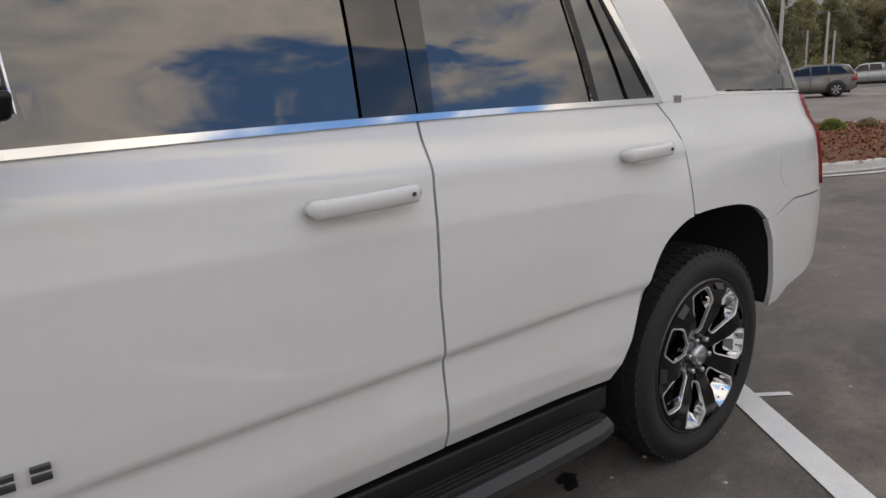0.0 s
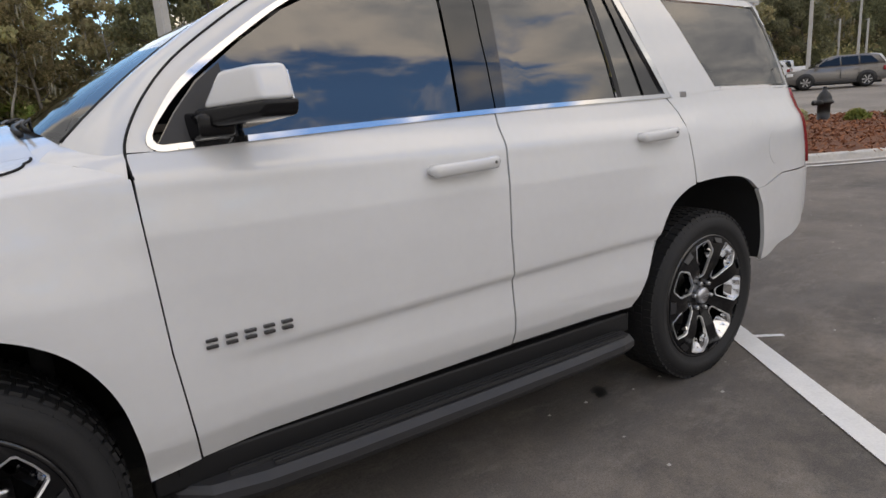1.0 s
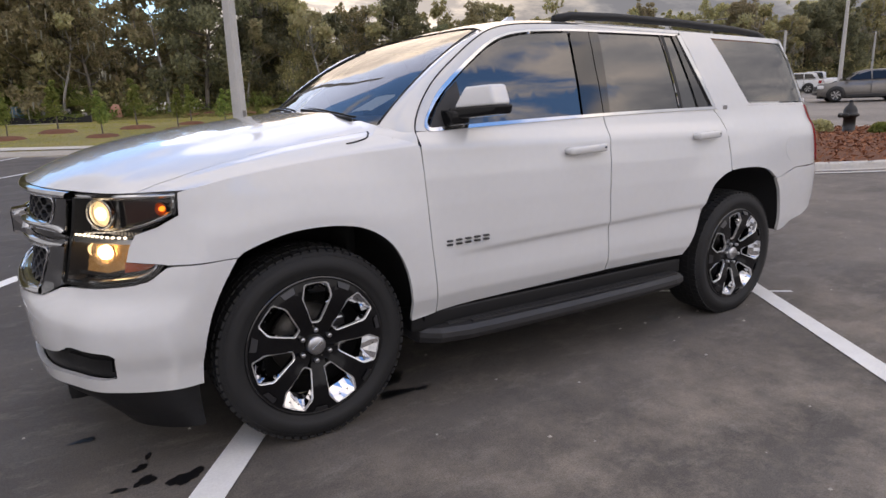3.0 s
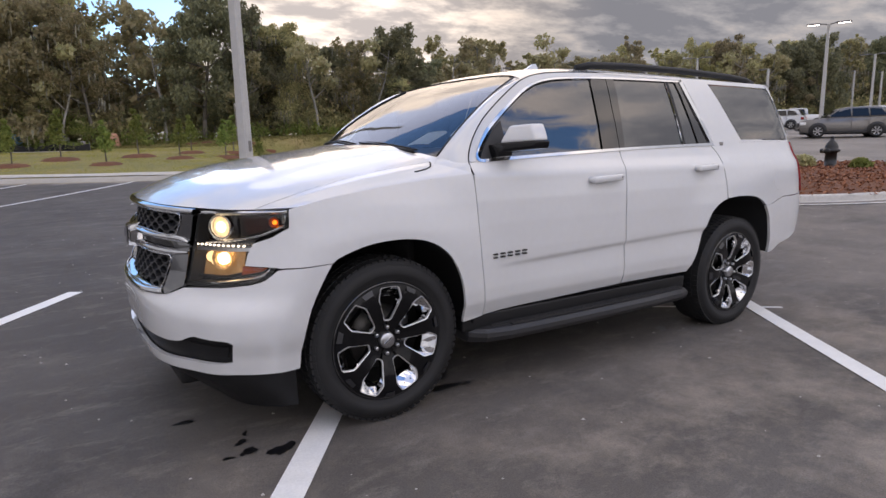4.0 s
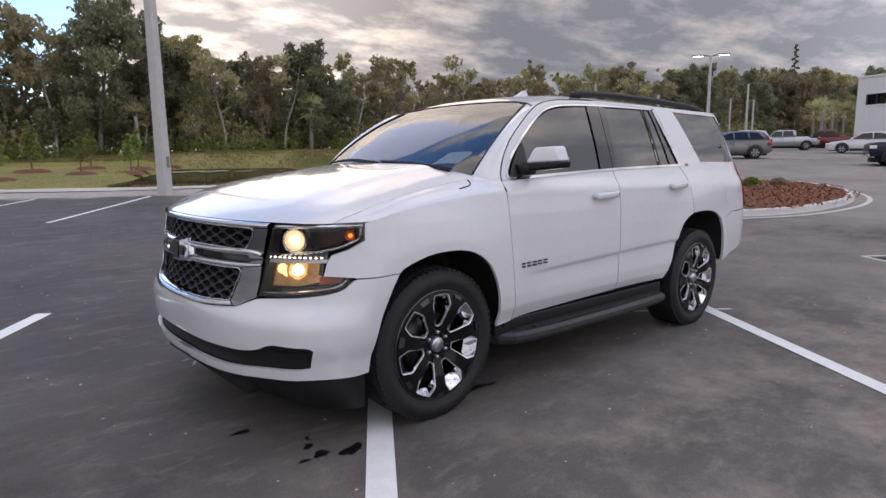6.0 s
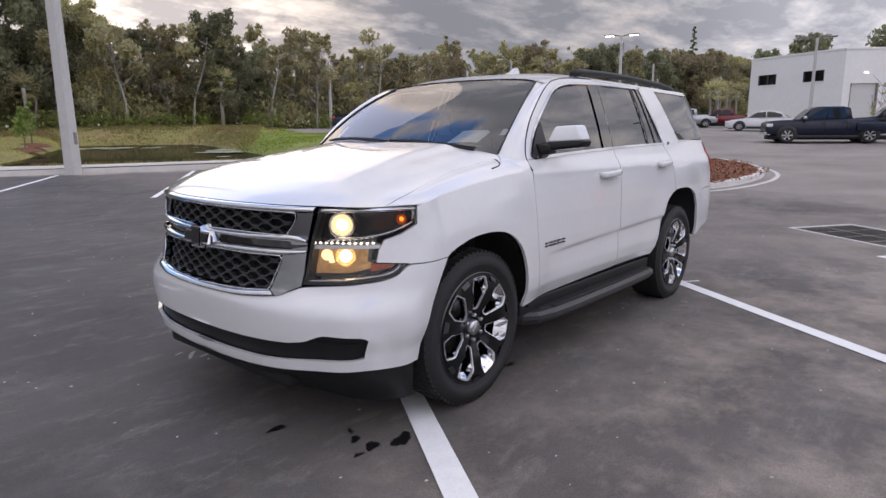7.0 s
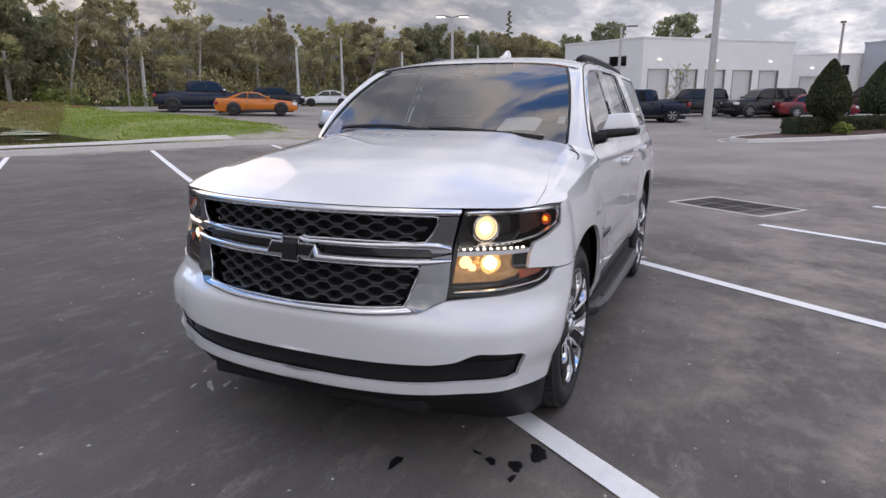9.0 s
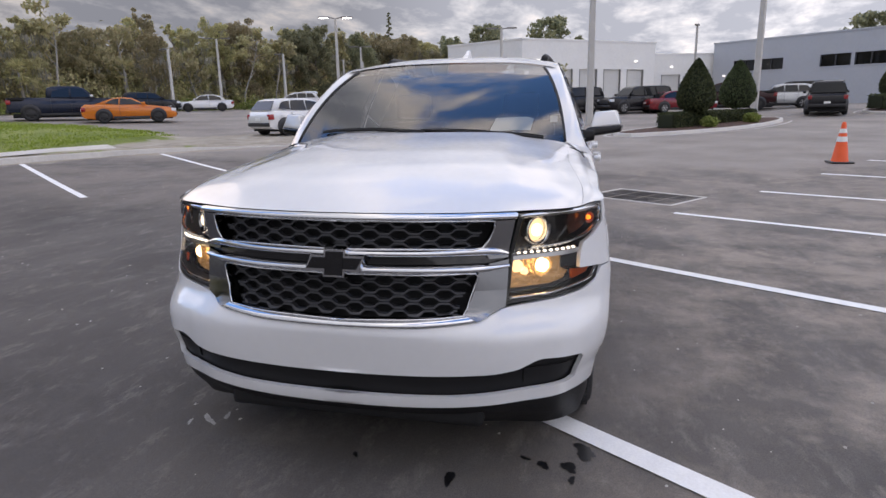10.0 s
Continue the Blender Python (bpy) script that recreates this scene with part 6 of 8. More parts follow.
lamp_post(4.75, 17.4, 11.5, 0, 36, .185, .105)
lamp_post(32.2, -1.0, 11.5, 0, 10, .185, .11)
lamp_post(40.7, -11.2, 11.0, 2, 60, .20, .13)
lamp_post(45.0, 18.5, 7.2, 2, 110, lit=True)
for x, y, tn in ((53.7, 34.4, 118), (66.7, 24.4, 105), (92, 24.6, 100), (52.6, 6.5, 100)):
    lamp_post(x, y, 6.8, 2, tn)
for x, y, h, tn in ((36.5, 43.0, 6.1, 20), (47.2, 35.2, 5.4, 60), (55.9, 28.6, 5.4, 60), (56.2, -9.8, 6.7, 170), (78, 31, 6.2, 30), (80, 29, 6.0, 30), (58, 48, 6.2, 40)):
    lamp_post(x, y, h, 1, tn, .13, .09)


# ---- parked vehicles ----
RIM = mat("alloy_rim", (.55, .55, .56), .3, metal=1.0)
CARGLASS = mat("car_glass", (.008, .009, .010), .05, spec=.4)
PLASTIC = mat("bumper_plastic", (.025, .025, .027), .5)
LAMP_CLEAR = mat("clear_lamp", (.75, .76, .78), .12, coat=.8)


def paint(name, col, rough=.25, metal=0.0):
    return mat(name + "_paint", col, rough, coat=.15 if max(col) < .06 else .5, spec=.3 if max(col) < .06 else .5, metal=metal, noise_scale=2, noise_amt=.03)


def hull(profile, half, top_in, z_mid, z_top, n_round=5):
    """A body: the side outline swept across the width, rounded at its flanks, with the sides leaning in above z_mid."""
    bm = bmesh.new()
    rows = []
    ys = [-1, -.985, -.93, -.78, 0, .78, .93, .985, 1]
    inset = [.055, .020, .004, 0, 0, 0, .004, .020, .055]
    cx = sum(p[0] for p in profile) / len(profile)
    cz = sum(p[1] for p in profile) / len(profile)
    for yv, ins in zip(ys, inset):
        row = []
        for x, z in profile:
            d = Vector((cx - x, cz - z)).normalized() * ins
            lean = top_in * smooth_step(z_mid, z_top, z)
            end = .10 * smooth_step(.72, 1.0, abs(x) / max(abs(q[0]) for q in profile)) * (abs(yv) > .5)
            row.append(bm.verts.new((x + d.x, yv * (half - lean - end), z + d.y)))
        rows.append(row)
    n = len(profile)
    for a, b in zip(rows, rows[1:]):
        for i in range(n):
            bm.faces.new((a[i], b[i], b[(i + 1) % n], a[(i + 1) % n]))
    bm.faces.new(rows[0]); bm.faces.new(rows[-1][::-1])
    bmesh.ops.recalc_face_normals(bm, faces=bm.faces)
    return bm


KINDS = {
    # length, half width, wheel radius, wheel xs, belt, roof, lower outline, cabin outline (x, z), side windows
    "sedan": dict(h=.91, r=.335, w=(1.40, -1.38), body=[(2.36, .30), (2.40, .50), (2.34, .66), (2.05, .80), (1.05, .93), (-1.55, .98), (-2.25, .95), (-2.38, .80), (-2.40, .45), (-2.30, .28), (-1.8, .22), (1.9, .22)],
                  cabin=[(1.10, .90), (.35, 1.38), (-.10, 1.45), (-.75, 1.44), (-1.25, 1.32), (-1.85, .94)], win=[[(.88, .96), (.30, 1.34), (-.28, 1.39), (-.30, .98)], [(-.36, .98), (-.34, 1.39), (-.78, 1.37), (-1.30, 1.20), (-1.38, .99)]]),
    "coupe": dict(h=.95, r=.345, w=(1.42, -1.30), body=[(2.36, .28), (2.40, .48), (2.34, .66), (2.00, .82), (.95, .94), (-1.55, 1.00), (-2.20, 1.00), (-2.36, .84), (-2.38, .45), (-2.25, .28), (-1.8, .22), (1.9, .22)],
                  cabin=[(.95, .92), (.18, 1.32), (-.25, 1.38), (-.75, 1.34), (-1.85, .98)], win=[[(.72, .97), (.12, 1.28), (-.40, 1.32), (-.48, .99)], [(-.55, .99), (-.48, 1.31), (-.80, 1.27), (-1.20, 1.06)]]),
    "suv": dict(h=.94, r=.37, w=(1.42, -1.38), body=[(2.30, .36), (2.34, .62), (2.26, .82), (2.02, .98), (1.10, 1.08), (-1.90, 1.12), (-2.24, 1.08), (-2.30, .80), (-2.30, .42), (-2.2, .32), (-1.8, .26), (1.9, .26)],
                cabin=[(1.15, 1.05), (.45, 1.56), (.05, 1.66), (-1.35, 1.66), (-1.85, 1.58), (-2.20, 1.08)], win=[[(.95, 1.12), (.42, 1.50), (-.12, 1.57), (-.15, 1.14)], [(-.22, 1.14), (-.19, 1.57), (-.95, 1.57), (-1.00, 1.15)], [(-1.07, 1.16), (-1.03, 1.57), (-1.55, 1.53), (-1.86, 1.18)]]),
    "wagon": dict(h=1.00, r=.40, w=(1.50, -1.45), body=[(2.50, .42), (2.54, .70), (2.48, 1.00), (2.25, 1.10), (1.20, 1.16), (-2.35, 1.18), (-2.46, 1.12), (-2.52, .80), (-2.52, .46), (-2.4, .38), (-1.9, .30), (2.0, .30)],
                  cabin=[(1.15, 1.13), (.62, 1.72), (.30, 1.82), (-1.85, 1.84), (-2.20, 1.78), (-2.42, 1.14)], win=[[(.98, 1.20), (.58, 1.66), (-.05, 1.73), (-.08, 1.21)], [(-.16, 1.21), (-.13, 1.73), (-.98, 1.74), (-1.02, 1.22)], [(-1.10, 1.22), (-1.06, 1.74), (-1.98, 1.71), (-2.16, 1.24)]]),
    "hatch": dict(h=.89, r=.33, w=(1.30, -1.28), body=[(2.05, .32), (2.08, .52), (2.02, .72), (1.80, .86), (1.05, .98), (-1.75, 1.02), (-1.98, .98), (-2.06, .78), (-2.06, .42), (-1.98, .30), (-1.6, .24), (1.7, .24)],
                  cabin=[(1.20, .94), (.45, 1.42), (.05, 1.52), (-1.20, 1.52), (-1.62, 1.45), (-1.95, 1.00)], win=[[(.98, 1.01), (.42, 1.38), (-.10, 1.44), (-.13, 1.03)], [(-.20, 1.03), (-.17, 1.44), (-.85, 1.44), (-.95, 1.05)], [(-1.02, 1.07), (-.93, 1.43), (-1.32, 1.38), (-1.55, 1.10)]]),
    "pickup": dict(h=1.02, r=.42, w=(1.95, -1.85), body=[(2.95, .48), (3.00, .78), (2.95, 1.08), (2.70, 1.18), (1.45, 1.24), (-1.00, 1.26), (-1.02, 1.28), (-2.90, 1.28), (-2.95, 1.20), (-2.95, .62), (-2.8, .50), (-1.9, .42), (2.2, .42)],
                   cabin=[(1.42, 1.20), (.85, 1.80), (.50, 1.90), (-.65, 1.90), (-.95, 1.82), (-1.05, 1.22)], win=[[(1.22, 1.28), (.80, 1.74), (.20, 1.81), (.18, 1.29)], [(.10, 1.29), (.12, 1.81), (-.66, 1.80), (-.80, 1.29)]]),
}


def vehicle(kind, x, y, turn, col, label, name, rim=None, dual=False, z=None):
    k = KINDS[kind]
    z = land(x, y) if z is None else z
    v = thing(name, pose(x, y, z, 0, 0, turn), label, "car" if kind != "pickup" else "pickup truck", "cars parked in the far lot")
    h, r = k["h"], k["r"]
    zb = min(p[1] for p in k["cabin"])
    part("body", hull(k["body"], h, .05, .55, max(p[1] for p in k["body"]) + .05), col, v)
    cab = hull(k["cabin"], h - .07, .20, zb, max(p[1] for p in k["cabin"]))
    part("roof", cab, col, v)
    top = max(p[1] for p in k["cabin"])
    def half_at(zz):
        return (h - .07) - .20 * smooth_step(zb, top, zz)
    for s in (-1, 1):
        for w in k["win"]:
            bm = bmesh.new()
            f = [bm.verts.new((px, s * (half_at(pz) + .006), pz)) for px, pz in w]
            bm.faces.new(f)
            b2 = [bm.verts.new((px, s * (half_at(pz) - .03), pz)) for px, pz in w]
            for i in range(4):
                bm.faces.new((f[i], f[(i + 1) % 4], b2[(i + 1) % 4], b2[i]))
            bmesh.ops.recalc_face_normals(bm, faces=bm.faces)
            part("side_window", bm, CARGLASS, v, smooth=False)
        bm = boxm(k["win"][0][0][0] - .10, k["win"][0][0][0] + .06, min(s * h, s * (h + .17)), max(s * h, s * (h + .17)), zb + .06, zb + .20, .03)
        part("door_mirror", bm, col if kind != "pickup" else CHROME, v)
        for yy in k["win"]:
            xx = yy[-1][0]
            part("door_handle", boxm(xx + .04, xx + .20, min(s * (h - .02), s * (h + .012)), max(s * (h - .02), s * (h + .012)), zb - .13, zb - .10, .008), col, v)
        # seams between the doors
        for yy in k["win"][:2]:
            xx = yy[-1][0] - .03
            part("door_seam", boxm(xx - .006, xx + .006, min(s * (h - .03), s * (h + .003)), max(s * (h - .03), s * (h + .003)), .42, zb), PLASTIC, v)
        part("sill", boxm(k["w"][1] + .45, k["w"][0] - .45, min(s * (h - .10), s * (h - .01)), max(s * (h - .10), s * (h - .01)), .20 + (r - .33), .34 + (r - .33), .02), PLASTIC, v)
    # screens
    c = k["cabin"]
    for a, b in ((c[0], c[1]), (c[-1], c[-2])):
        d = Vector((b[0] - a[0], 0, b[1] - a[1]))
        nrm = Vector((d.z, 0, -d.x)).normalized()
        if nrm.x * (1 if a[0] > 0 else -1) < 0:
            nrm = -nrm
        bm = bmesh.new()
        f = []
        for t in (.10, .92):
            p = Vector((a[0], 0, a[1])) + d * t + nrm * .014
            hw = half_at(p.z) * .93
            f += [(p.x, -hw, p.z), (p.x, hw, p.z)]
        vs = [bm.verts.new(q) for q in (f[0], f[1], f[3], f[2])]
        bm.faces.new(vs)
        lo = [bm.verts.new(Vector(q.co) - nrm * .03) for q in vs]
        for i in range(4):
            bm.faces.new((vs[i], vs[(i + 1) % 4], lo[(i + 1) % 4], lo[i]))
        bmesh.ops.recalc_face_normals(bm, faces=bm.faces)
        part("windscreen" if a[0] > 0 else "rear_window", bm, CARGLASS, v, smooth=False)
    # wheels in dark arches
    for wx in k["w"]:
        for s in (-1, 1):
            arch = lathe(bmesh.new(), [(.001, 0), (r + .075, 0), (r + .075, -.25)], 28, "y", Matrix.Translation((wx, s * (h + .004), r + .02)) @ Matrix.Rotation(math.pi if s < 0 else 0, 4, "Z"))
            for vv in arch.verts:
                vv.co.z = max(vv.co.z, .22)
            part("wheel_arch", arch, PLASTIC, v)
            m = Matrix.Translation((wx, s * (h + .012 + (.10 if dual and wx < 0 else 0)), r)) @ Matrix.Rotation(math.pi if s > 0 else 0, 4, "Z")
            wh = part("wheel", lathe(bmesh.new(), [(.62 * r, -.015), (.70 * r, -.03), (.94 * r, -.02), (r, .03), (r, .20), (.9 * r, .24), (.5 * r, .24)], 28, "y", m), RUBBER, v)
            rm = bmesh.new()
            lathe(rm, [(.60 * r, -.012), (.64 * r, -.018), (.66 * r, -.006), (.62 * r, .06)], 28, "y", m)
            for j in range(6):
                t = 2 * math.pi * j / 6
                pts = [(.08 * r, t - .5), (.60 * r, t - .14), (.60 * r, t + .14), (.08 * r, t + .5)]
                rm.faces.new([rm.verts.new(m @ Vector((q * math.cos(w), -.008, q * math.sin(w)))) for q, w in pts])
            part("rim", rm, rim or RIM, wh, smooth=False)
            # black disc added behind the rim, in place of shade inside the wheel
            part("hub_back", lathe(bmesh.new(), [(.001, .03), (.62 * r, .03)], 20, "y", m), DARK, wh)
    xf, xr = max(p[0] for p in k["body"]), min(p[0] for p in k["body"])
    zl = zb - .22
    for s in (-1, 1):
        part("headlamp", boxm(xf - .34, xf - .03, min(s * (h - .34), s * (h - .08)), max(s * (h - .34), s * (h - .08)), zl - .12, zl + .05, .04), LAMP_CLEAR, v)
        part("tail_lamp", boxm(xr + .005, xr + .22, min(s * (h - .26), s * (h - .055)), max(s * (h - .26), s * (h - .055)), zl - .06, zl + .16, .03), RED_LENS, v)
    part("grille", boxm(xf - .10, xf + .004, -h + .40, h - .40, zl - .24, zl + .02, .02), PLASTIC, v)
    part("bumper", boxm(xf - .16, xf + .03, -h + .12, h - .12, .36 + (r - .33), .50 + (r - .33), .04), CHROME if kind == "pickup" and rim is None else PLASTIC, v)
    part("bumper", boxm(xr - .03, xr + .16, -h + .12, h - .12, .38 + (r - .33), .54 + (r - .33), .04), PLASTIC, v)
    part("plate_bar", boxm(xr - .036, xr - .02, -.16, .16, .62, .74, .004), PAPER, v)
    part("underside", boxm(xr + .25, xf - .25, -h + .12, h - .12, .18, .40), DARK, v)
    if kind == "pickup":
        part("load_bed", boxm(-2.86, -1.14, -h + .10, h - .10, 1.10, 1.284), DARK, v)
        if dual:
            for s in (-1, 1):
                part("rear_fender", boxm(k["w"][1] - .62, k["w"][1] + .62, min(s * (h - .02), s * (h + .16)), max(s * (h - .02), s * (h + .16)), .62, 1.06, .07), col, v)
    return v


ORANGE = paint("orange", (.62, .17, .012))
NAVY = paint("navy", (.008, .013, .030))
BLACKP = paint("black", (.010, .010, .012))
WHITEP = paint("white_car", (.70, .71, .72))
GREYP = paint("grey", (.165, .155, .145), .3, .5)
SILVERP = paint("silver", (.45, .46, .47), .3, .6)
REDP = paint("red", (.20, .010, .016))
MAROON = paint("maroon", (.035, .010, .012))
vehicle("coupe", 28.0, 24.3, -49, ORANGE, "bright orange two-door coupe with black wheels", "coupe", PLASTIC)
vehicle("pickup", 28.2, 28.5, -47, NAVY, "dark blue crew-cab pickup truck with black wheels", "pickup_truck", PLASTIC)
vehicle("suv", 43.5, 34.8, -50, BLACKP, "black sport utility vehicle parked below the trees", "parked_car")
vehicle("sedan", 47.1, 32.0, 123, WHITEP, "white four-door saloon parked below the trees", "parked_car", PLASTIC)
vehicle("hatch", 22.8, 11.5, -28, WHITEP, "white compact hatchback seen from behind", "hatchback", RIM)
vehicle("suv", 52.8, 26.0, 110, WHITEP, "white sport utility vehicle in the far lot", "parked_car")
vehicle("pickup", 37.0, 3.1, 112, NAVY, "dark blue heavy-duty pickup truck with chrome bumper", "pickup_truck", dual=True)
vehicle("sedan", 48.4, 8.9, 104, WHITEP, "white saloon parked behind the pickup truck", "parked_car")
vehicle("wagon", 44.6, .5, 104, BLACKP, "black boxy off-road vehicle", "parked_car")
vehicle("sedan", 47.0, -3.6, 100, WHITEP, "white saloon between dark vehicles", "parked_car")
vehicle("wagon", 43.8, -4.2, 118, BLACKP, "black full-size sport utility vehicle", "parked_car")
vehicle("sedan", 43.4, -7.0, -72, REDP, "dark red saloon in the far row", "parked_car")
vehicle("pickup", 44.6, -10.4, 80, MAROON, "dark maroon pickup truck behind the topiary", "pickup_truck", PLASTIC)
vehicle("suv", 46.5, -14.2, 80, SILVERP, "pale grey sport utility vehicle behind the hedge", "parked_car")
vehicle("wagon", 50.5, -16.2, 70, BLACKP, "dark sport utility vehicle by the grey building", "parked_car")
vehicle("wagon", 37.8, -14.3, -16, BLACKP, "black sport utility vehicle seen from behind", "parked_car")
vehicle("suv", 37.4, 13.6, 124, GREYP, "grey crossover vehicle with alloy wheels", "crossover")
vehicle("suv", 48.0, 17.4, 118, WHITEP, "white crossover parked behind a grey one", "parked_car")
vehicle("pickup", 63.3, 19.4, 112, SILVERP, "silver pickup truck in the far lot", "pickup_truck", RIM)
vehicle("pickup", 67.3, 16.9, 104, REDP, "red pickup truck in the far lot", "pickup_truck", RIM)
vehicle("pickup", 62.5, 29.2, 118, WHITEP, "white pickup truck in the far lot", "pickup_truck", RIM)


def bus(x, y, turn):
    v = thing("school_bus", pose(x, y, land(x, y), 0, 0, turn) @ Matrix.Diagonal((.85, .85, .85, 1)), "yellow bus with dark windows and black rub rails", "bus")
    Y = mat("bus_yellow", (.62, .30, .012), .4, coat=.4, noise_scale=2, noise_amt=.05)
    part("body", boxm(-5.0, 3.2, -1.2, 1.2, .55, 2.75, .14), Y, v)
    part("roof", boxm(-4.95, 3.1, -1.05, 1.05, 2.70, 2.92, .10), Y, v)
    part("bonnet", boxm(3.1, 4.7, -1.0, 1.0, .60, 1.55, .16), Y, v)
    for s in (-1, 1):
        for i in range(8):
            x0 = -4.6 + i * .93
            part("side_window", boxm(x0, x0 + .74, min(s * 1.19, s * 1.208), max(s * 1.19, s * 1.208), 1.75, 2.40, .01), CARGLASS, v, smooth=False)
        for zz in (1.05, 1.5):
            part("rub_rail", boxm(-4.9, 3.1, min(s * 1.19, s * 1.225), max(s * 1.19, s * 1.225), zz, zz + .07, .01), PLASTIC, v, smooth=False)
        for wx in (3.6, -2.6):
            part("wheel", lathe(bmesh.new(), [(.001, -.02), (.28, -.02), (.30, -.05), (.48, -.03), (.50, .05), (.50, .25), (.001, .25)], 24, "y", Matrix.Translation((wx, s * 1.16, .50)) @ Matrix.Rotation(math.pi if s > 0 else 0, 4, "Z")), RUBBER, v)
    part("windscreen", boxm(3.18, 3.215, -1.0, 1.0, 1.65, 2.5, .01), CARGLASS, v, smooth=False)
    part("underside", boxm(-4.6, 4.3, -.9, .9, .35, .6), DARK, v)
    return v


bus(101.0, 39.0, 112)


# ---- buildings ----
def facade(bm, p0, p1, z0, z1, holes, thick=.3):
    """A wall from p0 to p1 with openings (along0, along1, z0, z1) that go through it."""
    d = Vector(p1) - Vector(p0)
    L_ = d.length
    d /= L_
    nrm = Vector((d.y, -d.x))
    us = sorted({0, L_, *[h[0] for h in holes], *[h[1] for h in holes]})
    zs = sorted({z0, z1, *[h[2] for h in holes], *[h[3] for h in holes]})
    m = Matrix(((d.x, nrm.x, 0, p0[0]), (d.y, nrm.y, 0, p0[1]), (0, 0, 1, 0), (0, 0, 0, 1)))
    ids = {}

    def vert(i, j, k):
        if (i, j, k) not in ids:
            ids[i, j, k] = bm.verts.new(m @ Vector((us[i], -thick * k, zs[j])))
        return ids[i, j, k]

    def solid(i, j):
        if not (0 <= i < len(us) - 1 and 0 <= j < len(zs) - 1):
            return False
        uc, zc = (us[i] + us[i + 1]) / 2, (zs[j] + zs[j + 1]) / 2
        return not any(h[0] < uc < h[1] and h[2] < zc < h[3] for h in holes)
    for i in range(len(us) - 1):
        for j in range(len(zs) - 1):
            if solid(i, j):
                for k in (0, 1):
                    bm.faces.new([vert(i, j, k), vert(i + 1, j, k), vert(i + 1, j + 1, k), vert(i, j + 1, k)])
                for (di, dj), (a, b) in (((-1, 0), ((i, j), (i, j + 1))), ((1, 0), ((i + 1, j), (i + 1, j + 1))), ((0, -1), ((i, j), (i + 1, j))), ((0, 1), ((i, j + 1), (i + 1, j + 1)))):
                    if not solid(i + di, j + dj):
                        bm.faces.new([vert(*a, 0), vert(*b, 0), vert(*b, 1), vert(*a, 1)])
    bmesh.ops.recalc_face_normals(bm, faces=bm.faces)
    return m


WALL_W = mat("white_render", (.80, .80, .78), .85, noise_scale=.5, noise_amt=.05, bump=.1, bump_scale=30)
WALL_G = mat("grey_render", (.43, .45, .485), .8, noise_scale=.5, noise_amt=.05, bump=.1, bump_scale=30)
DOORW = mat("roller_door", (.62, .62, .60), .6, noise_scale=3, noise_amt=.05)
DOOR_RAIL = mat("door_rail", (.22, .22, .215), .6)
FRAME = mat("window_frame", (.05, .05, .055), .5)


def building(name, label, corners, z0, z1, holes, material, copper=True):
    t = thing(name, Matrix(), label, "building")
    n = len(corners)
    for i in range(n):
        p0, p1 = corners[i], corners[(i + 1) % n]
        bm = bmesh.new()
        hs = holes.get(i, [])
        m = facade(bm, p0, p1, z0, z1, [h[:4] for h in hs])
        part("wall", bm, material, t, smooth=False)
        L_ = (Vector(p1) - Vector(p0)).length
        cap = boxm(-.08, L_ + .08, -.38, .06, z1, z1 + .16, .02)
        cap.transform(m)
        part("parapet_cap", cap, material, t, smooth=False)
        for u0, u1, a, b, kind in hs:
            if kind == "door":
                bm = boxm(u0, u1, -.26, -.20, a, b)
                bm.transform(m)
                d = part("roller_door", bm, DOORW, t, "pale roller door", smooth=False)
                for k in range(8):
                    r = boxm(u0 + .05, u1 - .05, -.20, -.185, a + .1 + k * (b - a) / 8, a + .06 + (k + .9) * (b - a) / 8, .01)
                    r.transform(m)
                    part("door_panel", r, DOORW, d, smooth=False)
                for uu in (u0, u1 - .08):
                    r = boxm(uu, uu + .08, -.20, .02, a, b)
                    r.transform(m)
                    part("door_frame", r, DOOR_RAIL, d, smooth=False)
            else:
                bm = boxm(u0, u1, -.20, -.17, a, b)
                bm.transform(m)
                w = part("window", bm, CARGLASS, t, smooth=False)
                for uu in (u0, (u0 + u1) / 2 - .04, u1 - .08):
                    r = boxm(uu, uu + .08, -.17, -.04, a, b)
                    r.transform(m)
                    part("window_frame", r, FRAME, w, smooth=False)
                sl = boxm(u0 - .05, u1 + .05, -.05, .05, a - .08, a)
                sl.transform(m)
                part("window_sill", sl, material, w, smooth=False)
        # wall lights between the doors
        if any(h[4] == "door" for h in hs):
            ds = [h for h in hs if h[4] == "door"]
            for q in ds[::2]:
                r = boxm((q[0] + q[1]) / 2 - .16, (q[0] + q[1]) / 2 + .16, .0, .14, q[3] + .75, q[3] + .87, .02)
                r.transform(m)
                part("wall_light", r, WALL_LED, t, "lit wall light", smooth=False)
    bm = bmesh.new()
    bm.faces.new([bm.verts.new((p[0], p[1], z1 - .3)) for p in corners])
    bmesh.ops.recalc_face_normals(bm, faces=bm.faces)
    part("roof", bm, material, t, smooth=False)
    return t


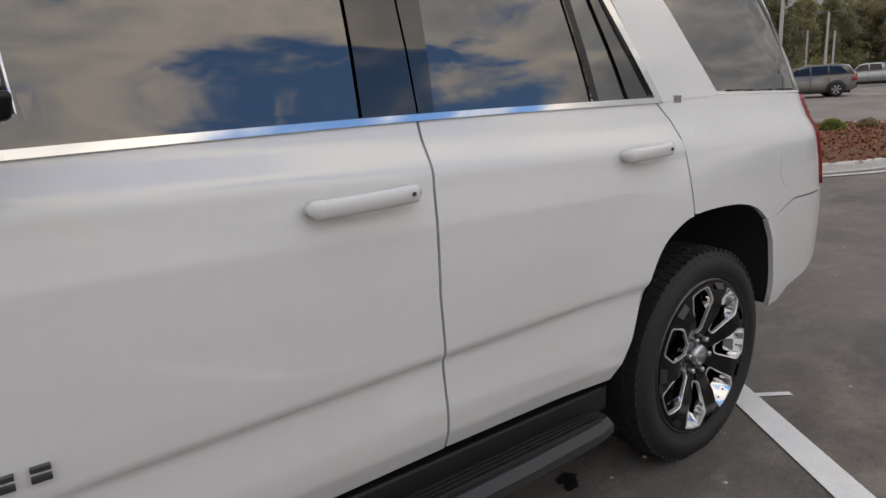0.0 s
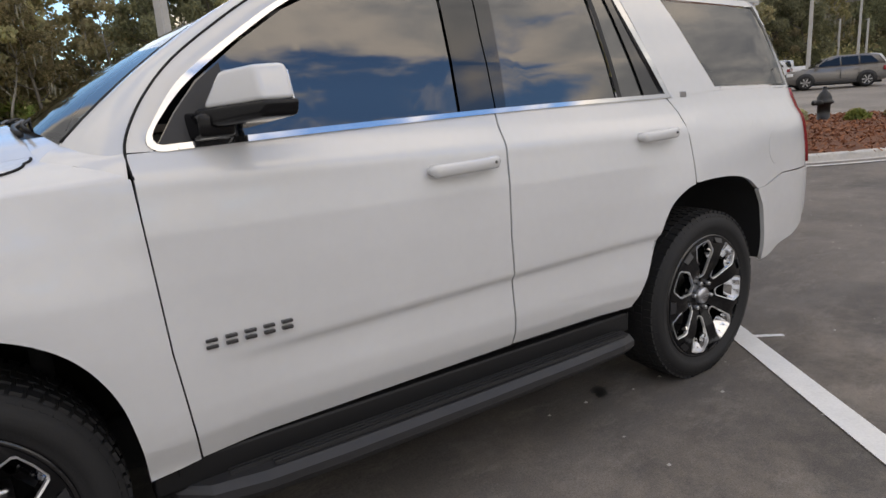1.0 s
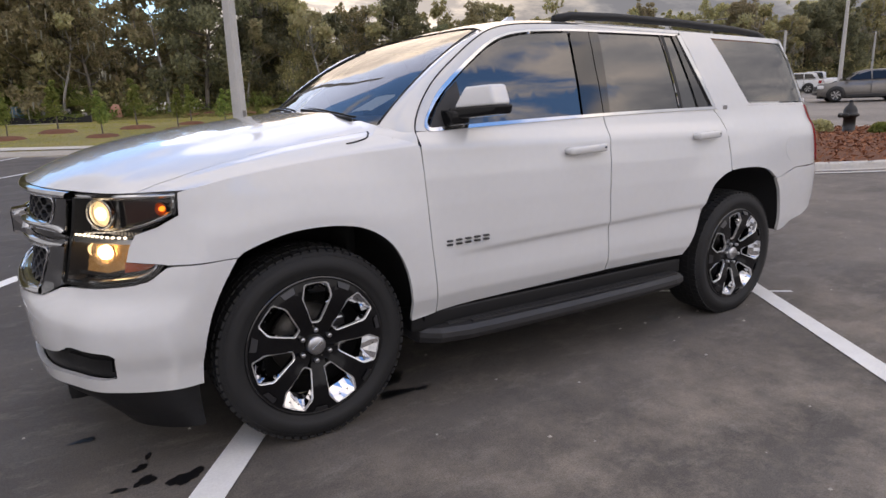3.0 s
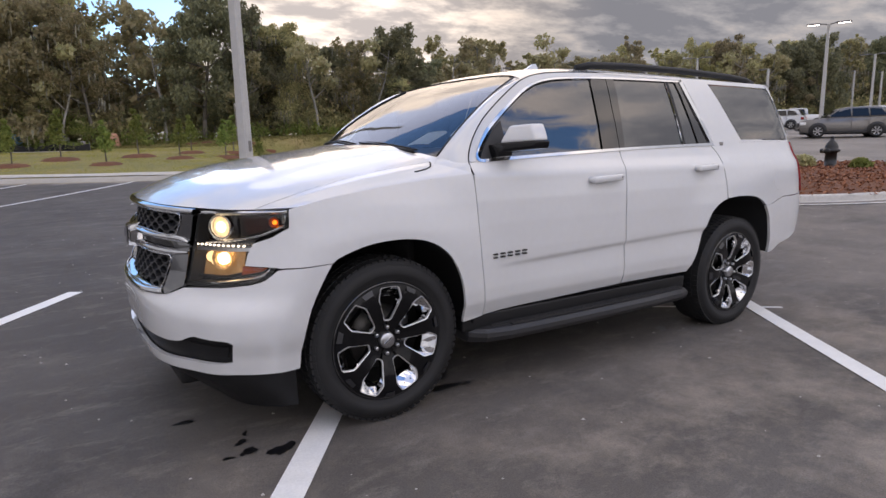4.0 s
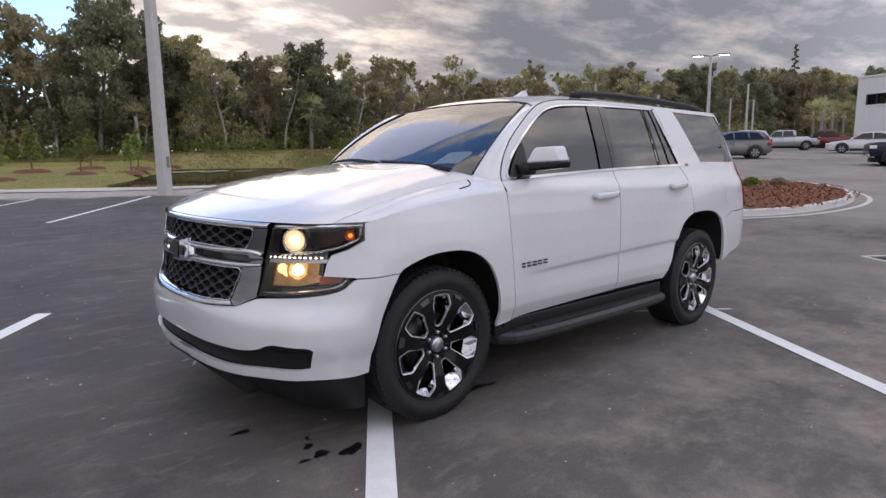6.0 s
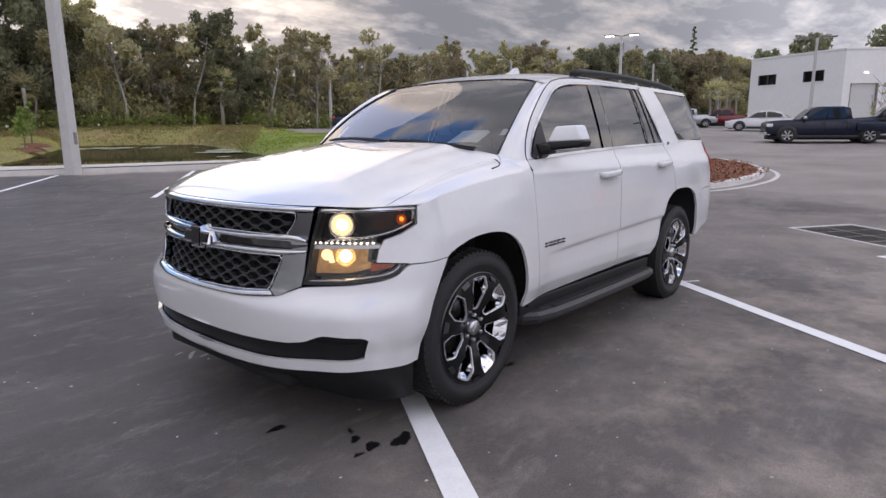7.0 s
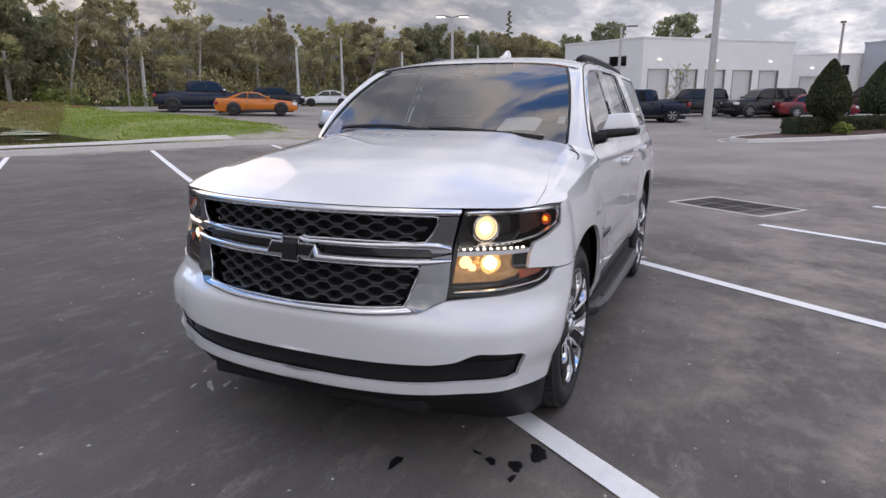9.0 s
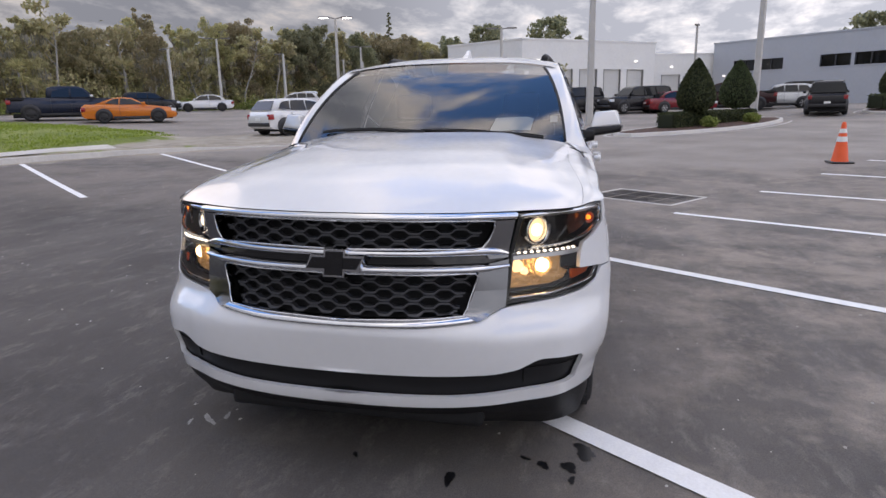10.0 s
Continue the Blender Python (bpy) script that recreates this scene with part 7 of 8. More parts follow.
C1, C2, C3 = Vector((62.2, 13.3)), Vector((57.5, 5.2)), Vector((68.0, -7.6))
back = (C3 - C2).normalized()
G0 = .55
side_holes = [(.9, 2.9, G0 + 4.3, G0 + 5.2, "win"), (5.6, 7.6, G0 + 4.3, G0 + 5.2, "win")]
doors = [(0.6 + i * 3.05, 2.85 + i * 3.05, G0, G0 + 4.0, "door") for i in range(5)]
inner = Vector((-back.y, back.x))
building("service_building", "white rendered service building with roller doors and small high windows", [C2, C3, C3 + Vector((16, -1)), C1 + Vector((16, 2)), C1], G0 - .3, G0 + 6.6, {0: doors, 4: side_holes}, WALL_W)
E1, E2 = C3 + Vector((3.0, 1.5)), Vector((74.0, -14.6))
building("link_building", "lower white rendered link between the two buildings", [E1, E2, E2 + Vector((10, 4)), E1 + Vector((10, 4))], G0 - .3, G0 + 5.7, {0: [(2.8, 5.0, G0, G0 + 3.6, "door"), (6.8, 7.6, G0 + 3.7, G0 + 4.7, "win")]}, WALL_W)
D1, D2 = Vector((73.5, -14.3)), Vector((53.6, -33.5))
building("showroom_building", "grey-blue rendered building with dark strip windows", [D1, D2, D2 + Vector((14, -12)), D1 + Vector((14, -12))], G0 - .3, G0 + 6.7, {0: [(1.0, 2.0, G0, G0 + 2.5, "door"), (2.5, 5.1, G0 + 3.7, G0 + 4.8, "win"), (5.4, 8.0, G0 + 3.7, G0 + 4.8, "win"), (11.6, 14.4, G0 + 3.7, G0 + 4.8, "win"), (14.7, 17.5, G0 + 3.7, G0 + 4.8, "win")]}, WALL_G)


# ---- cone, hydrant ----
def cone(x, y):
    t = thing("traffic_cone", pose(x, y, land(x, y)), "orange traffic cone with white reflective collars on a black base", "traffic cone")
    O = mat("cone_orange", (.80, .10, .02), .5, noise_scale=6, noise_amt=.08)
    part("base", boxm(-.24, .24, -.24, .24, 0, .045, .02), PLASTIC, t)
    part("body", lathe(bmesh.new(), [(.19, .045), (.175, .08), (.045, .92), (.035, .95), (.001, .95)], 28, "z"), O, t)
    W = mat("reflective_white", (.75, .75, .74), .35)
    for z0, z1 in ((.50, .62), (.70, .80)):
        r = lambda z: .175 + (.045 - .175) * (z - .08) / .84 + .004
        part("collar", lathe(bmesh.new(), [(r(z0), z0), (r(z1), z1)], 28, "z"), W, t, "white reflective collar")
    return t


cone(13.35, -6.75)


def hydrant(x, y):
    t = thing("fire_hydrant", pose(x, y, land(x, y) + .14) @ Matrix.Diagonal((1.4, 1.4, 1.05, 1)), "black fire hydrant in the mulch bed", "hydrant")
    K = mat("hydrant_black", (.012, .012, .013), .45, noise_scale=9, noise_amt=.15)
    part("barrel", lathe(bmesh.new(), [(.17, 0), (.17, .04), (.11, .05), (.105, .42), (.15, .44), (.16, .47), (.15, .50), (.125, .52), (.12, .58), (.09, .68), (.04, .74), (.035, .80), (.001, .80)], 20, "z"), K, t)
    for a in (0, 90, 180):
        n = lathe(bmesh.new(), [(.06, .10), (.065, .19), (.05, .20), (.001, .20)], 14, "x")
        n.transform(Matrix.Translation((0, 0, .46)) @ Matrix.Rotation(radians(a), 4, "Z"))
        part("nozzle", n, K, t)
    part("cap_nut", boxm(-.025, .025, -.025, .025, .78, .84, .005), K, t)
    return t


hydrant(17.6, 5.1)


# ---- plants ----
LEAVES = {
    "oak": island_mat("oak_leaves", [(0.228, 0.228, 0.120), (0.316, 0.300, 0.155), (0.403, 0.365, 0.194), (0.497, 0.425, 0.251)], thin=.55),
    "brown": island_mat("autumn_leaves", [(0.284, 0.261, 0.157), (0.366, 0.319, 0.190), (0.343, 0.331, 0.178), (0.461, 0.412, 0.258)], thin=.55),
    "light": island_mat("light_leaves", [(0.129, 0.168, 0.049), (0.202, 0.247, 0.071), (0.297, 0.320, 0.107)], thin=.55),
    "dark": island_mat("dark_leaves", [(0.161, 0.173, 0.114), (0.228, 0.234, 0.143), (0.302, 0.293, 0.171)], thin=.55),
    "clipped": island_mat("clipped_leaves", [(0.040, 0.055, 0.028), (0.065, 0.085, 0.040), (0.100, 0.120, 0.060)], thin=.3),
    "moss": island_mat("hanging_moss", [(0.22, 0.215, 0.18), (0.30, 0.29, 0.24), (0.36, 0.34, 0.28)], thin=.4),
}
BARK = mat("bark", (.17, .15, .13), .95, noise_scale=4, noise_amt=.3, bump=.6, bump_scale=14)
BARK_PALE = mat("pale_bark", (.30, .28, .255), .95, noise_scale=4, noise_amt=.25, bump=.5, bump_scale=14)


def leaf_cloud(rnd, blobs, per, size, flat=.75):
    """Many small leaf clusters, spread through the shells of some lumps."""
    verts, faces = [], []
    for c, r in blobs:
        for _ in range(per):
            d = Vector((rnd.gauss(0, 1), rnd.gauss(0, 1), rnd.gauss(0, 1))).normalized()
            k = rnd.random() ** .35 * rnd.uniform(.75, 1.12)
            p = c + Vector((d.x * r, d.y * r, d.z * r * flat)) * k
            s = size * rnd.uniform(.55, 1.35)
            q = Euler((rnd.uniform(-1.4, 1.4), rnd.uniform(-1.4, 1.4), rnd.uniform(0, 6.3))).to_matrix()
            i = len(verts)
            for v in ((-s, -.45 * s, 0), (.1 * s, -.7 * s, .15 * s), (s, .1 * s, -.05 * s), (.05 * s, .65 * s, .12 * s)):
                verts.append(tuple(p + q @ Vector(v)))
            faces.append((i, i + 1, i + 2, i + 3))
    return verts, faces


def mesh_of(name, vf, material):
    me = bpy.data.meshes.new(name)
    me.from_pydata(vf[0], [], vf[1])
    me.materials.append(material)
    return me


def hanging(rnd, tips, count):
    """Grey strands of moss below the limbs."""
    verts, faces = [], []
    for c, r in tips:
        for _ in range(count):
            p = c + Vector((rnd.gauss(0, r * .5), rnd.gauss(0, r * .5), rnd.uniform(-.5, .1) * r))
            l, w, a = rnd.uniform(.35, 1.3), rnd.uniform(.03, .09), rnd.uniform(0, 3.14)
            d = Vector((math.cos(a) * w, math.sin(a) * w, 0))
            k = len(verts)
            verts += [tuple(p - d), tuple(p + d), tuple(p + d * .5 + Vector((rnd.uniform(-.1, .1), 0, -l * .6))), tuple(p + Vector((0, 0, -l)))]
            faces.append((k, k + 1, k + 2, k + 3))
    return verts, faces


def make_tree(seed, h, spread, leaf, bark, bare=.0, per=300, size=.125, low=.16, moss=0):
    """A tapered trunk, limbs that fork, and a crown of leaf clusters at their ends."""
    rnd = random.Random(seed)
    t = thing("tree", Matrix(), "tall woodland tree with a dense uneven crown", "tree", "woodland trees")
    bm = bmesh.new()
    lean = Vector((rnd.uniform(-.10, .10), rnd.uniform(-.10, .10), 0)) * h
    trunk = [Vector((0, 0, -.4)), Vector((lean.x * .2, lean.y * .1, h * .22)), Vector((lean.x * .5, lean.y * .6, h * .5)), Vector((lean.x, lean.y, h * .86))]
    pts = spline(trunk, 10)
    r0 = .011 * h + .05
    tube(bm, pts, r0, 7, radii=[r0 * (1.25 - 1.05 * i / 10) for i in range(11)])
    blobs, tips = [], []
    nl = 16
    for i in range(nl):
        f = low + (.99 - low) * i / (nl - 1)
        base = pts[min(10, int(f * 9.8))]
        ang = i * 2.4 + rnd.uniform(-.5, .5)
        reach = spread * (1.05 - .85 * abs(f - .45)) * rnd.uniform(.6, 1.15)
        tip = base + Vector((math.cos(ang) * reach, math.sin(ang) * reach, h * rnd.uniform(.06, .20)))
        tube(bm, spline([base, base.lerp(tip, .5) + Vector((0, 0, -.02 * h)), tip], 5), .05, 5, radii=[r0 * (.50 - .42 * k / 5) for k in range(6)])
        # twigs that stand out of the crown
        for _ in range(3):
            q = base.lerp(tip, rnd.uniform(.6, 1.0))
            e2 = q + Vector((rnd.uniform(-.9, .9), rnd.uniform(-.9, .9), rnd.uniform(.5, 1.5)))
            tube(bm, [q, q.lerp(e2, .5) + Vector((rnd.uniform(-.1, .1), 0, .05)), e2], .02, 3, radii=[.03, .022, .010])
            if rnd.random() > bare:
                blobs.append((e2, spread * rnd.uniform(.10, .18)))
        if rnd.random() > bare:
            blobs.append((tip, spread * rnd.uniform(.22, .40)))
            blobs.append((base.lerp(tip, .55) + Vector((rnd.uniform(-.6, .6), rnd.uniform(-.6, .6), rnd.uniform(-.2, .8))), spread * rnd.uniform(.22, .38)))
        tips.append((tip, spread * .35))
    blobs.append((pts[-1] + Vector((0, 0, h * .06)), spread * .26))
    for _ in range(4):
        blobs.append((pts[-1] + Vector((rnd.uniform(-1, 1), rnd.uniform(-1, 1), h * rnd.uniform(.05, .15))), spread * rnd.uniform(.10, .2)))
    part("trunk", bm, bark, t)
    verts, faces = [], []
    for c, r in blobs:
        v, f = leaf_cloud(rnd, [(c, r)], max(20, int(per * (r / (.3 * spread)) ** 1.6)), size, .85)
        k = len(verts)
        verts += v
        faces += [tuple(i + k for i in q) for q in f]
    crown = new("crown", mesh_of("crown", (verts, faces), leaf))
    crown.parent = t
    if moss:
        ms = new("moss", mesh_of("moss", hanging(rnd, tips, moss), LEAVES["moss"]))
        ms.parent = t
        tagged(ms, "grey strands of hanging moss", kind="stuff")
    return t


def tree_edge(c):
    """Where the wood begins, along the lot's grid."""
    return float(np.interp(c, [-70, -34, -27, -20, -10, 0, 12, 30, 48, 60, 90], [38, 40, 43, 49, 53, 56, 60, 66, 76, 84, 96]))


SHAPES = [(11, 11.5, 3.4, "oak", BARK, .0, .16, 26), (12, 12.5, 3.7, "dark", BARK, .0, .14, 0), (13, 10.5, 3.0, "brown", BARK_PALE, .3, .2, 30), (14, 13.0, 3.1, "oak", BARK, .05, .25, 14), (15, 9.5, 3.2, "dark", BARK, .0, .10, 0),
          (16, 12.0, 2.7, "oak", BARK_PALE, .15, .3, 24), (17, 9.0, 3.0, "brown", BARK, .0, .10, 10), (18, 11.0, 2.5, "brown", BARK_PALE, .45, .3, 34)]
PROTO = [make_tree(sd, h, sp, LEAVES[lf], bk, bare, 300, .125, lw, ms) for sd, h, sp, lf, bk, bare, lw, ms in SHAPES]
# those that stand deeper in the wood
PROTO += [make_tree(sd + 20, h, sp, LEAVES[lf], bk, bare, 110, .20, lw) for sd, h, sp, lf, bk, bare, lw, ms in SHAPES]


def wood_height(c):
    """How tall the wood stands along its edge."""
    return float(np.interp(c, [-70, -36, -31, -29, -27.6, -26.4, -24.8, -22.3, -20.7, -17.9, -15.6, -13.5, -11, -9, -6.3, -4, -2.5, 0, 2, 4, 5.6, 8, 13.5, 16, 19, 22, 25, 29, 33, 51, 62, 75, 92],
                           [13.2, 13.0, 12.5, 10.8, 11.3, 9.7, 10.0, 10.8, 11.3, 10.7, 9.9, 9.6, 8.5, 9.5, 10.4, 8.8, 7.3, 8.6, 9.0, 8.5, 7.1, 7.6, 7.4, 7.2, 9.2, 8.8, 8.6, 9.0, 9.6, 9.4, 11.2, 11.5, 12]))


def ground_at(x, y):
    return green(x, y) if verge(*grid_of((x, y))) > 0 else land(x, y)


used = [False] * len(PROTO)
rnd = random.Random(5)
for row, (back_off, step) in enumerate(((2.0, 4.3), (7.0, 4.2), (13.0, 4.6))):
    c = -70.0
    while c < 92:
        a = tree_edge(c) + back_off + rnd.uniform(-1.6, 1.6)
        p = lot(a, c + rnd.uniform(-1, 1))
        k = rnd.choice((2, 6, 7, 0, 5, 3, 2) if c < -24 else ((0, 1, 1, 3, 4, 4, 0, 5, 1, 3) if c < -4 else (0, 2, 6, 3, 7, 5, 6, 2, 0, 4))) + (8 if row else 0)
        s = wood_height(c) / (1.04 * SHAPES[k % 8][1]) * rnd.uniform(.90, 1.04) * (1.0, .99, .96)[row]
        m = pose(p.x, p.y, ground_at(p.x, p.y), rnd.uniform(-2, 2), rnd.uniform(-2, 2), rnd.uniform(0, 360)) @ Matrix.Diagonal((s, s, s * rnd.uniform(.92, 1.08), 1))
        if used[k]:
            ob = copy_thing(PROTO[k], m)
        else:
            ob, used[k] = PROTO[k], True
        ob.matrix_basis = m
        c += step * rnd.uniform(.75, 1.3)


# one slender conifer that stands above the rest, and crowns beyond the buildings
def conifer(seed, h):
    rnd = random.Random(seed)
    t = thing("conifer", Matrix(), "slender dark conifer with a pointed top", "tree")
    bm = tube(bmesh.new(), [(0, 0, -.3), (.05, 0, h * .5), (0, .05, h)], .2, 6, radii=[.22, .13, .02])
    blobs = []
    for i in range(34):
        f = .25 + .74 * i / 33
        a, r = i * 2.4, 1.7 * (1 - f) + .10
        p, q = Vector((0, 0, h * f)), Vector((math.cos(a) * r, math.sin(a) * r, h * f - .25 * r))
        tube(bm, [p, q], .02, 3, radii=[.04, .015])
        blobs += [(p.lerp(q, .6), .20 + .28 * (1 - f)), (q, .16 + .16 * (1 - f))]
    part("trunk", bm, BARK, t)
    c = new("crown", mesh_of("conifer_crown", leaf_cloud(rnd, blobs, 70, .12, .6), LEAVES["dark"]))
    c.parent = t
    return t


p = lot(tree_edge(62.5) + 1, 62.5)
conifer(91, 14.2).matrix_basis = pose(p.x, p.y, ground_at(p.x, p.y))
for i, (x, y, top) in enumerate(((101.6, 8.0, 12.2), (101.8, 4.4, 11.8), (103.5, 2.4, 11.2), (100.5, 15.8, 11.2), (101.8, -8.5, 9.3), (96, -38.5, 10.2))):
    k = 8 + (1, 4, 1, 4, 1, 4)[i]
    f = 1.2 * (top - .5) / (1.04 * SHAPES[k - 8][1])
    ob = copy_thing(PROTO[k], pose(x, y, .4, 0, 0, 70 * i) @ Matrix.Diagonal((f, f, f, 1)))
    tagged(ob, "tall tree beyond the service building", "tree", "trees by the building")


# slim pale trunks that lean at the edge of the wood
def slim_tree(seed, h):
    rnd = random.Random(seed)
    t = thing("slim_tree", Matrix(), "slim pale-barked tree with few leaves at the wood's edge", "tree", "slim trees at the wood's edge")
    lx = rnd.uniform(.08, .22) * h
    pts = spline([(0, 0, -.3), (lx * .15, .05, h * .3), (lx * .7, 0, h * .65), (lx, .1, h)], 12)
    bm = tube(bmesh.new(), pts, .1, 7, radii=[.12 - .008 * i for i in range(13)])
    blobs = []
    for k, f in enumerate((6, 8, 9, 10, 11)):
        a = rnd.uniform(0, 6.3)
        tip = pts[f] + Vector((math.cos(a) * 1.3, math.sin(a) * 1.3, rnd.uniform(.6, 1.5)))
        tube(bm, spline([pts[f], pts[f].lerp(tip, .5) + Vector((0, 0, -.12)), tip], 4), .05, 5, radii=[.05, .04, .03, .02, .012])
        blobs.append((tip, rnd.uniform(.6, 1.0)))
    part("trunk", bm, BARK_PALE, t)
    c = new("crown", mesh_of("slim_crown", leaf_cloud(rnd, blobs, 130, .17), LEAVES["brown"]))
    c.parent = t
    return t


SLIM = [slim_tree(61, 5.5), slim_tree(62, 7.0), slim_tree(63, 6.2)]
rnd = random.Random(15)
for i in range(13):
    c = -30 + i * 5.6 + rnd.uniform(-1.2, 1.2)
    p = lot(tree_edge(c) + rnd.uniform(-.6, 1.0), c)
    s = rnd.uniform(.8, 1.2)
    m = pose(p.x, p.y, ground_at(p.x, p.y), rnd.uniform(-4, 4), rnd.uniform(-4, 4), rnd.uniform(0, 360)) @ Matrix.Diagonal((s, s, s, 1))
    ob = SLIM[i] if i < 3 else copy_thing(SLIM[i % 3], m)
    ob.matrix_basis = m


# undergrowth along the edge of the wood and the dark depth behind it
def thicket(name, count, off0, off1, h0, h1, size, leaf, seed, c0=-72, c1=92):
    rnd = random.Random(seed)
    verts, faces = [], []
    while len(faces) < count:
        c = rnd.uniform(c0, c1)
        a = tree_edge(c) + rnd.uniform(off0, off1)
        p = lot(a, c)
        z0 = ground_at(p.x, p.y)
        h = rnd.uniform(h0, h1)
        w = h * rnd.uniform(.5, .9)
        v, f = leaf_cloud(rnd, [(Vector((p.x, p.y, z0 + h * .45)), w)], int(46 * h), size, .85)
        k = len(verts)
        verts += v
        faces += [tuple(i + k for i in q) for q in f]
    ob = new(name, mesh_of(name, (verts, faces), leaf))
    return ob


tagged(thicket("undergrowth", 26000, -1.6, 1.2, .5, 1.6, .11, LEAVES["light"], 21), "pale green shrubs and palmetto at the edge of the wood", "shrubs", kind="stuff")
tagged(thicket("thicket", 62000, .5, 5.0, 1.5, 3.8, .15, LEAVES["oak"], 22), "dark shrubs under the trees", "shrubs", kind="stuff")
tagged(thicket("wood_interior", 105000, 4, 15, 3.0, 7.8, .27, LEAVES["oak"], 23), "dense dark wood behind the front trees", "wood", kind="stuff")


# rough grass over the verge, taller and strawy on the bank and round the pond
def rough_grass(name, count, seed, label, leaf, a0, a1, c0, c1, h0, h1):
    rnd = random.Random(seed)
    verts, faces = [], []
    while len(faces) < count:
        a, c = rnd.uniform(a0, a1), rnd.uniform(c0, c1)
        if verge(a, c) < .3 or a > tree_edge(c) + .5:
            continue
        p = lot(a, c)
        z = green(p.x, p.y)
        if z < WATER - .06 or (a < 42 and c < -8.2 - .12 * (a - KERB) and h1 > .1) or noise.noise(Vector((p.x * .35, p.y * .35, 3.0))) < rnd.uniform(-.7, .5):
            continue
        for _ in range(7):
            h, t = rnd.uniform(h0, h1), rnd.uniform(0, 6.3)
            q = Vector((p.x + rnd.gauss(0, .12), p.y + rnd.gauss(0, .12), z - .02))
            s1 = Vector((math.cos(t), math.sin(t), 0)) * rnd.uniform(.012, .03)
            lean = Vector((rnd.gauss(0, .35), rnd.gauss(0, .35), 1)) * h
            k = len(verts)
            verts += [tuple(q - s1), tuple(q + s1), tuple(q + s1 * .4 + lean), tuple(q - s1 * .3 + lean * .95)]
            faces.append((k, k + 1, k + 2, k + 3))
    return tagged(new(name, mesh_of(name, (verts, faces), leaf)), label, "grass", kind="stuff")


STRAW = island_mat("straw_grass", [(.15, .155, .048), (.25, .205, .095), (.185, .185, .055), (.31, .25, .135)], thin=.4)
LAWN_BLADES = island_mat("dry_lawn_blades", [(.26, .255, .050), (.34, .315, .075), (.41, .355, .10)], thin=.4)
BLADES = island_mat("lawn_blades", [(.140, .185, .028), (.195, .240, .040), (.245, .270, .058)], thin=.4)
rough_grass("rough_grass", 42000, 71, "rough olive and straw coloured grass on the bank", STRAW, KERB + 1.3, 58, -45, -2.2, .04, .13)
rough_grass("lawn_grass", 30000, 73, "short yellow-green mown grass round the young trees", LAWN_BLADES, KERB + 1.3, 44, -34, -8, .02, .05)
rough_grass("lawn_grass", 16000, 72, "short bright green mown grass", BLADES, KERB + 1.3, 44, -3.0, 6, .03, .07)


# young trees, each in a ring of mulch
def sapling(seed):
    rnd = random.Random(seed)
    t = thing("sapling", Matrix(), "young bright green tree in a ring of red mulch", "sapling", "young planted trees")
    part("trunk", tube(bmesh.new(), [(0, 0, -.1), (.02, .01, .5), (0, .02, 1.3)], .03, 6), BARK, t)
    c = new("crown", mesh_of("sapling_crown", leaf_cloud(rnd, [(Vector((rnd.uniform(-.1, .1), rnd.uniform(-.1, .1), .82 + .26 * i)), .37 - .066 * i) for i in range(5)], 130, .065), LEAVES["light"]))
    c.parent = t
    ring = bmesh.new()
    lathe(ring, [(.001, .14), (.30, .13), (.55, .09), (.78, -.05)], 20, "z")
    for v in ring.verts:
        v.co.z += .02 * noise.noise(v.co * 5)
    part("mulch_ring", ring, MULCH, t, "ring of red bark mulch")
    return t


sap = [sapling(31), sapling(32)]
first = [True, True]
for i, (a, c, s) in enumerate(((22.4, -18.4, 1.0), (25.6, -18.4, 1.2), (23.0, -14.7, .95), (27.9, -15.9, 1.22), (26.2, -13.0, .95), (31.0, -14.6, 1.05), (29.2, -12.0, 1.0), (32.7, -12.9, 1.1), (31.2, -10.9, .9))):
    p = lot(a, c)
    m = pose(p.x, p.y, ground_at(p.x, p.y), 0, 0, 50 * i) @ Matrix.Diagonal((s, s, s, 1))
    k = i % 2
    ob = sap[k] if first[k] else copy_thing(sap[k], m)
    first[k] = False
    ob.matrix_basis = m
# mulch rings beyond the pond
for i in range(14):
    p = lot(44.5 + 1.1 * math.sin(i * 2.1) - .12 * i, -21 + i * 1.6 + .4 * math.cos(i * 3.7))
    bm = lathe(bmesh.new(), [(.001, .06), (.35, .04), (.6, -.06), (.7, -.30)], 16, "z")
    ob = part("mulch_ring", bm, MULCH)
    ob.matrix_basis = pose(p.x, p.y, ground_at(p.x, p.y) + .03)
    tagged(ob, "ring of red bark mulch in the grass bank", "mulch", "mulch rings on the bank")


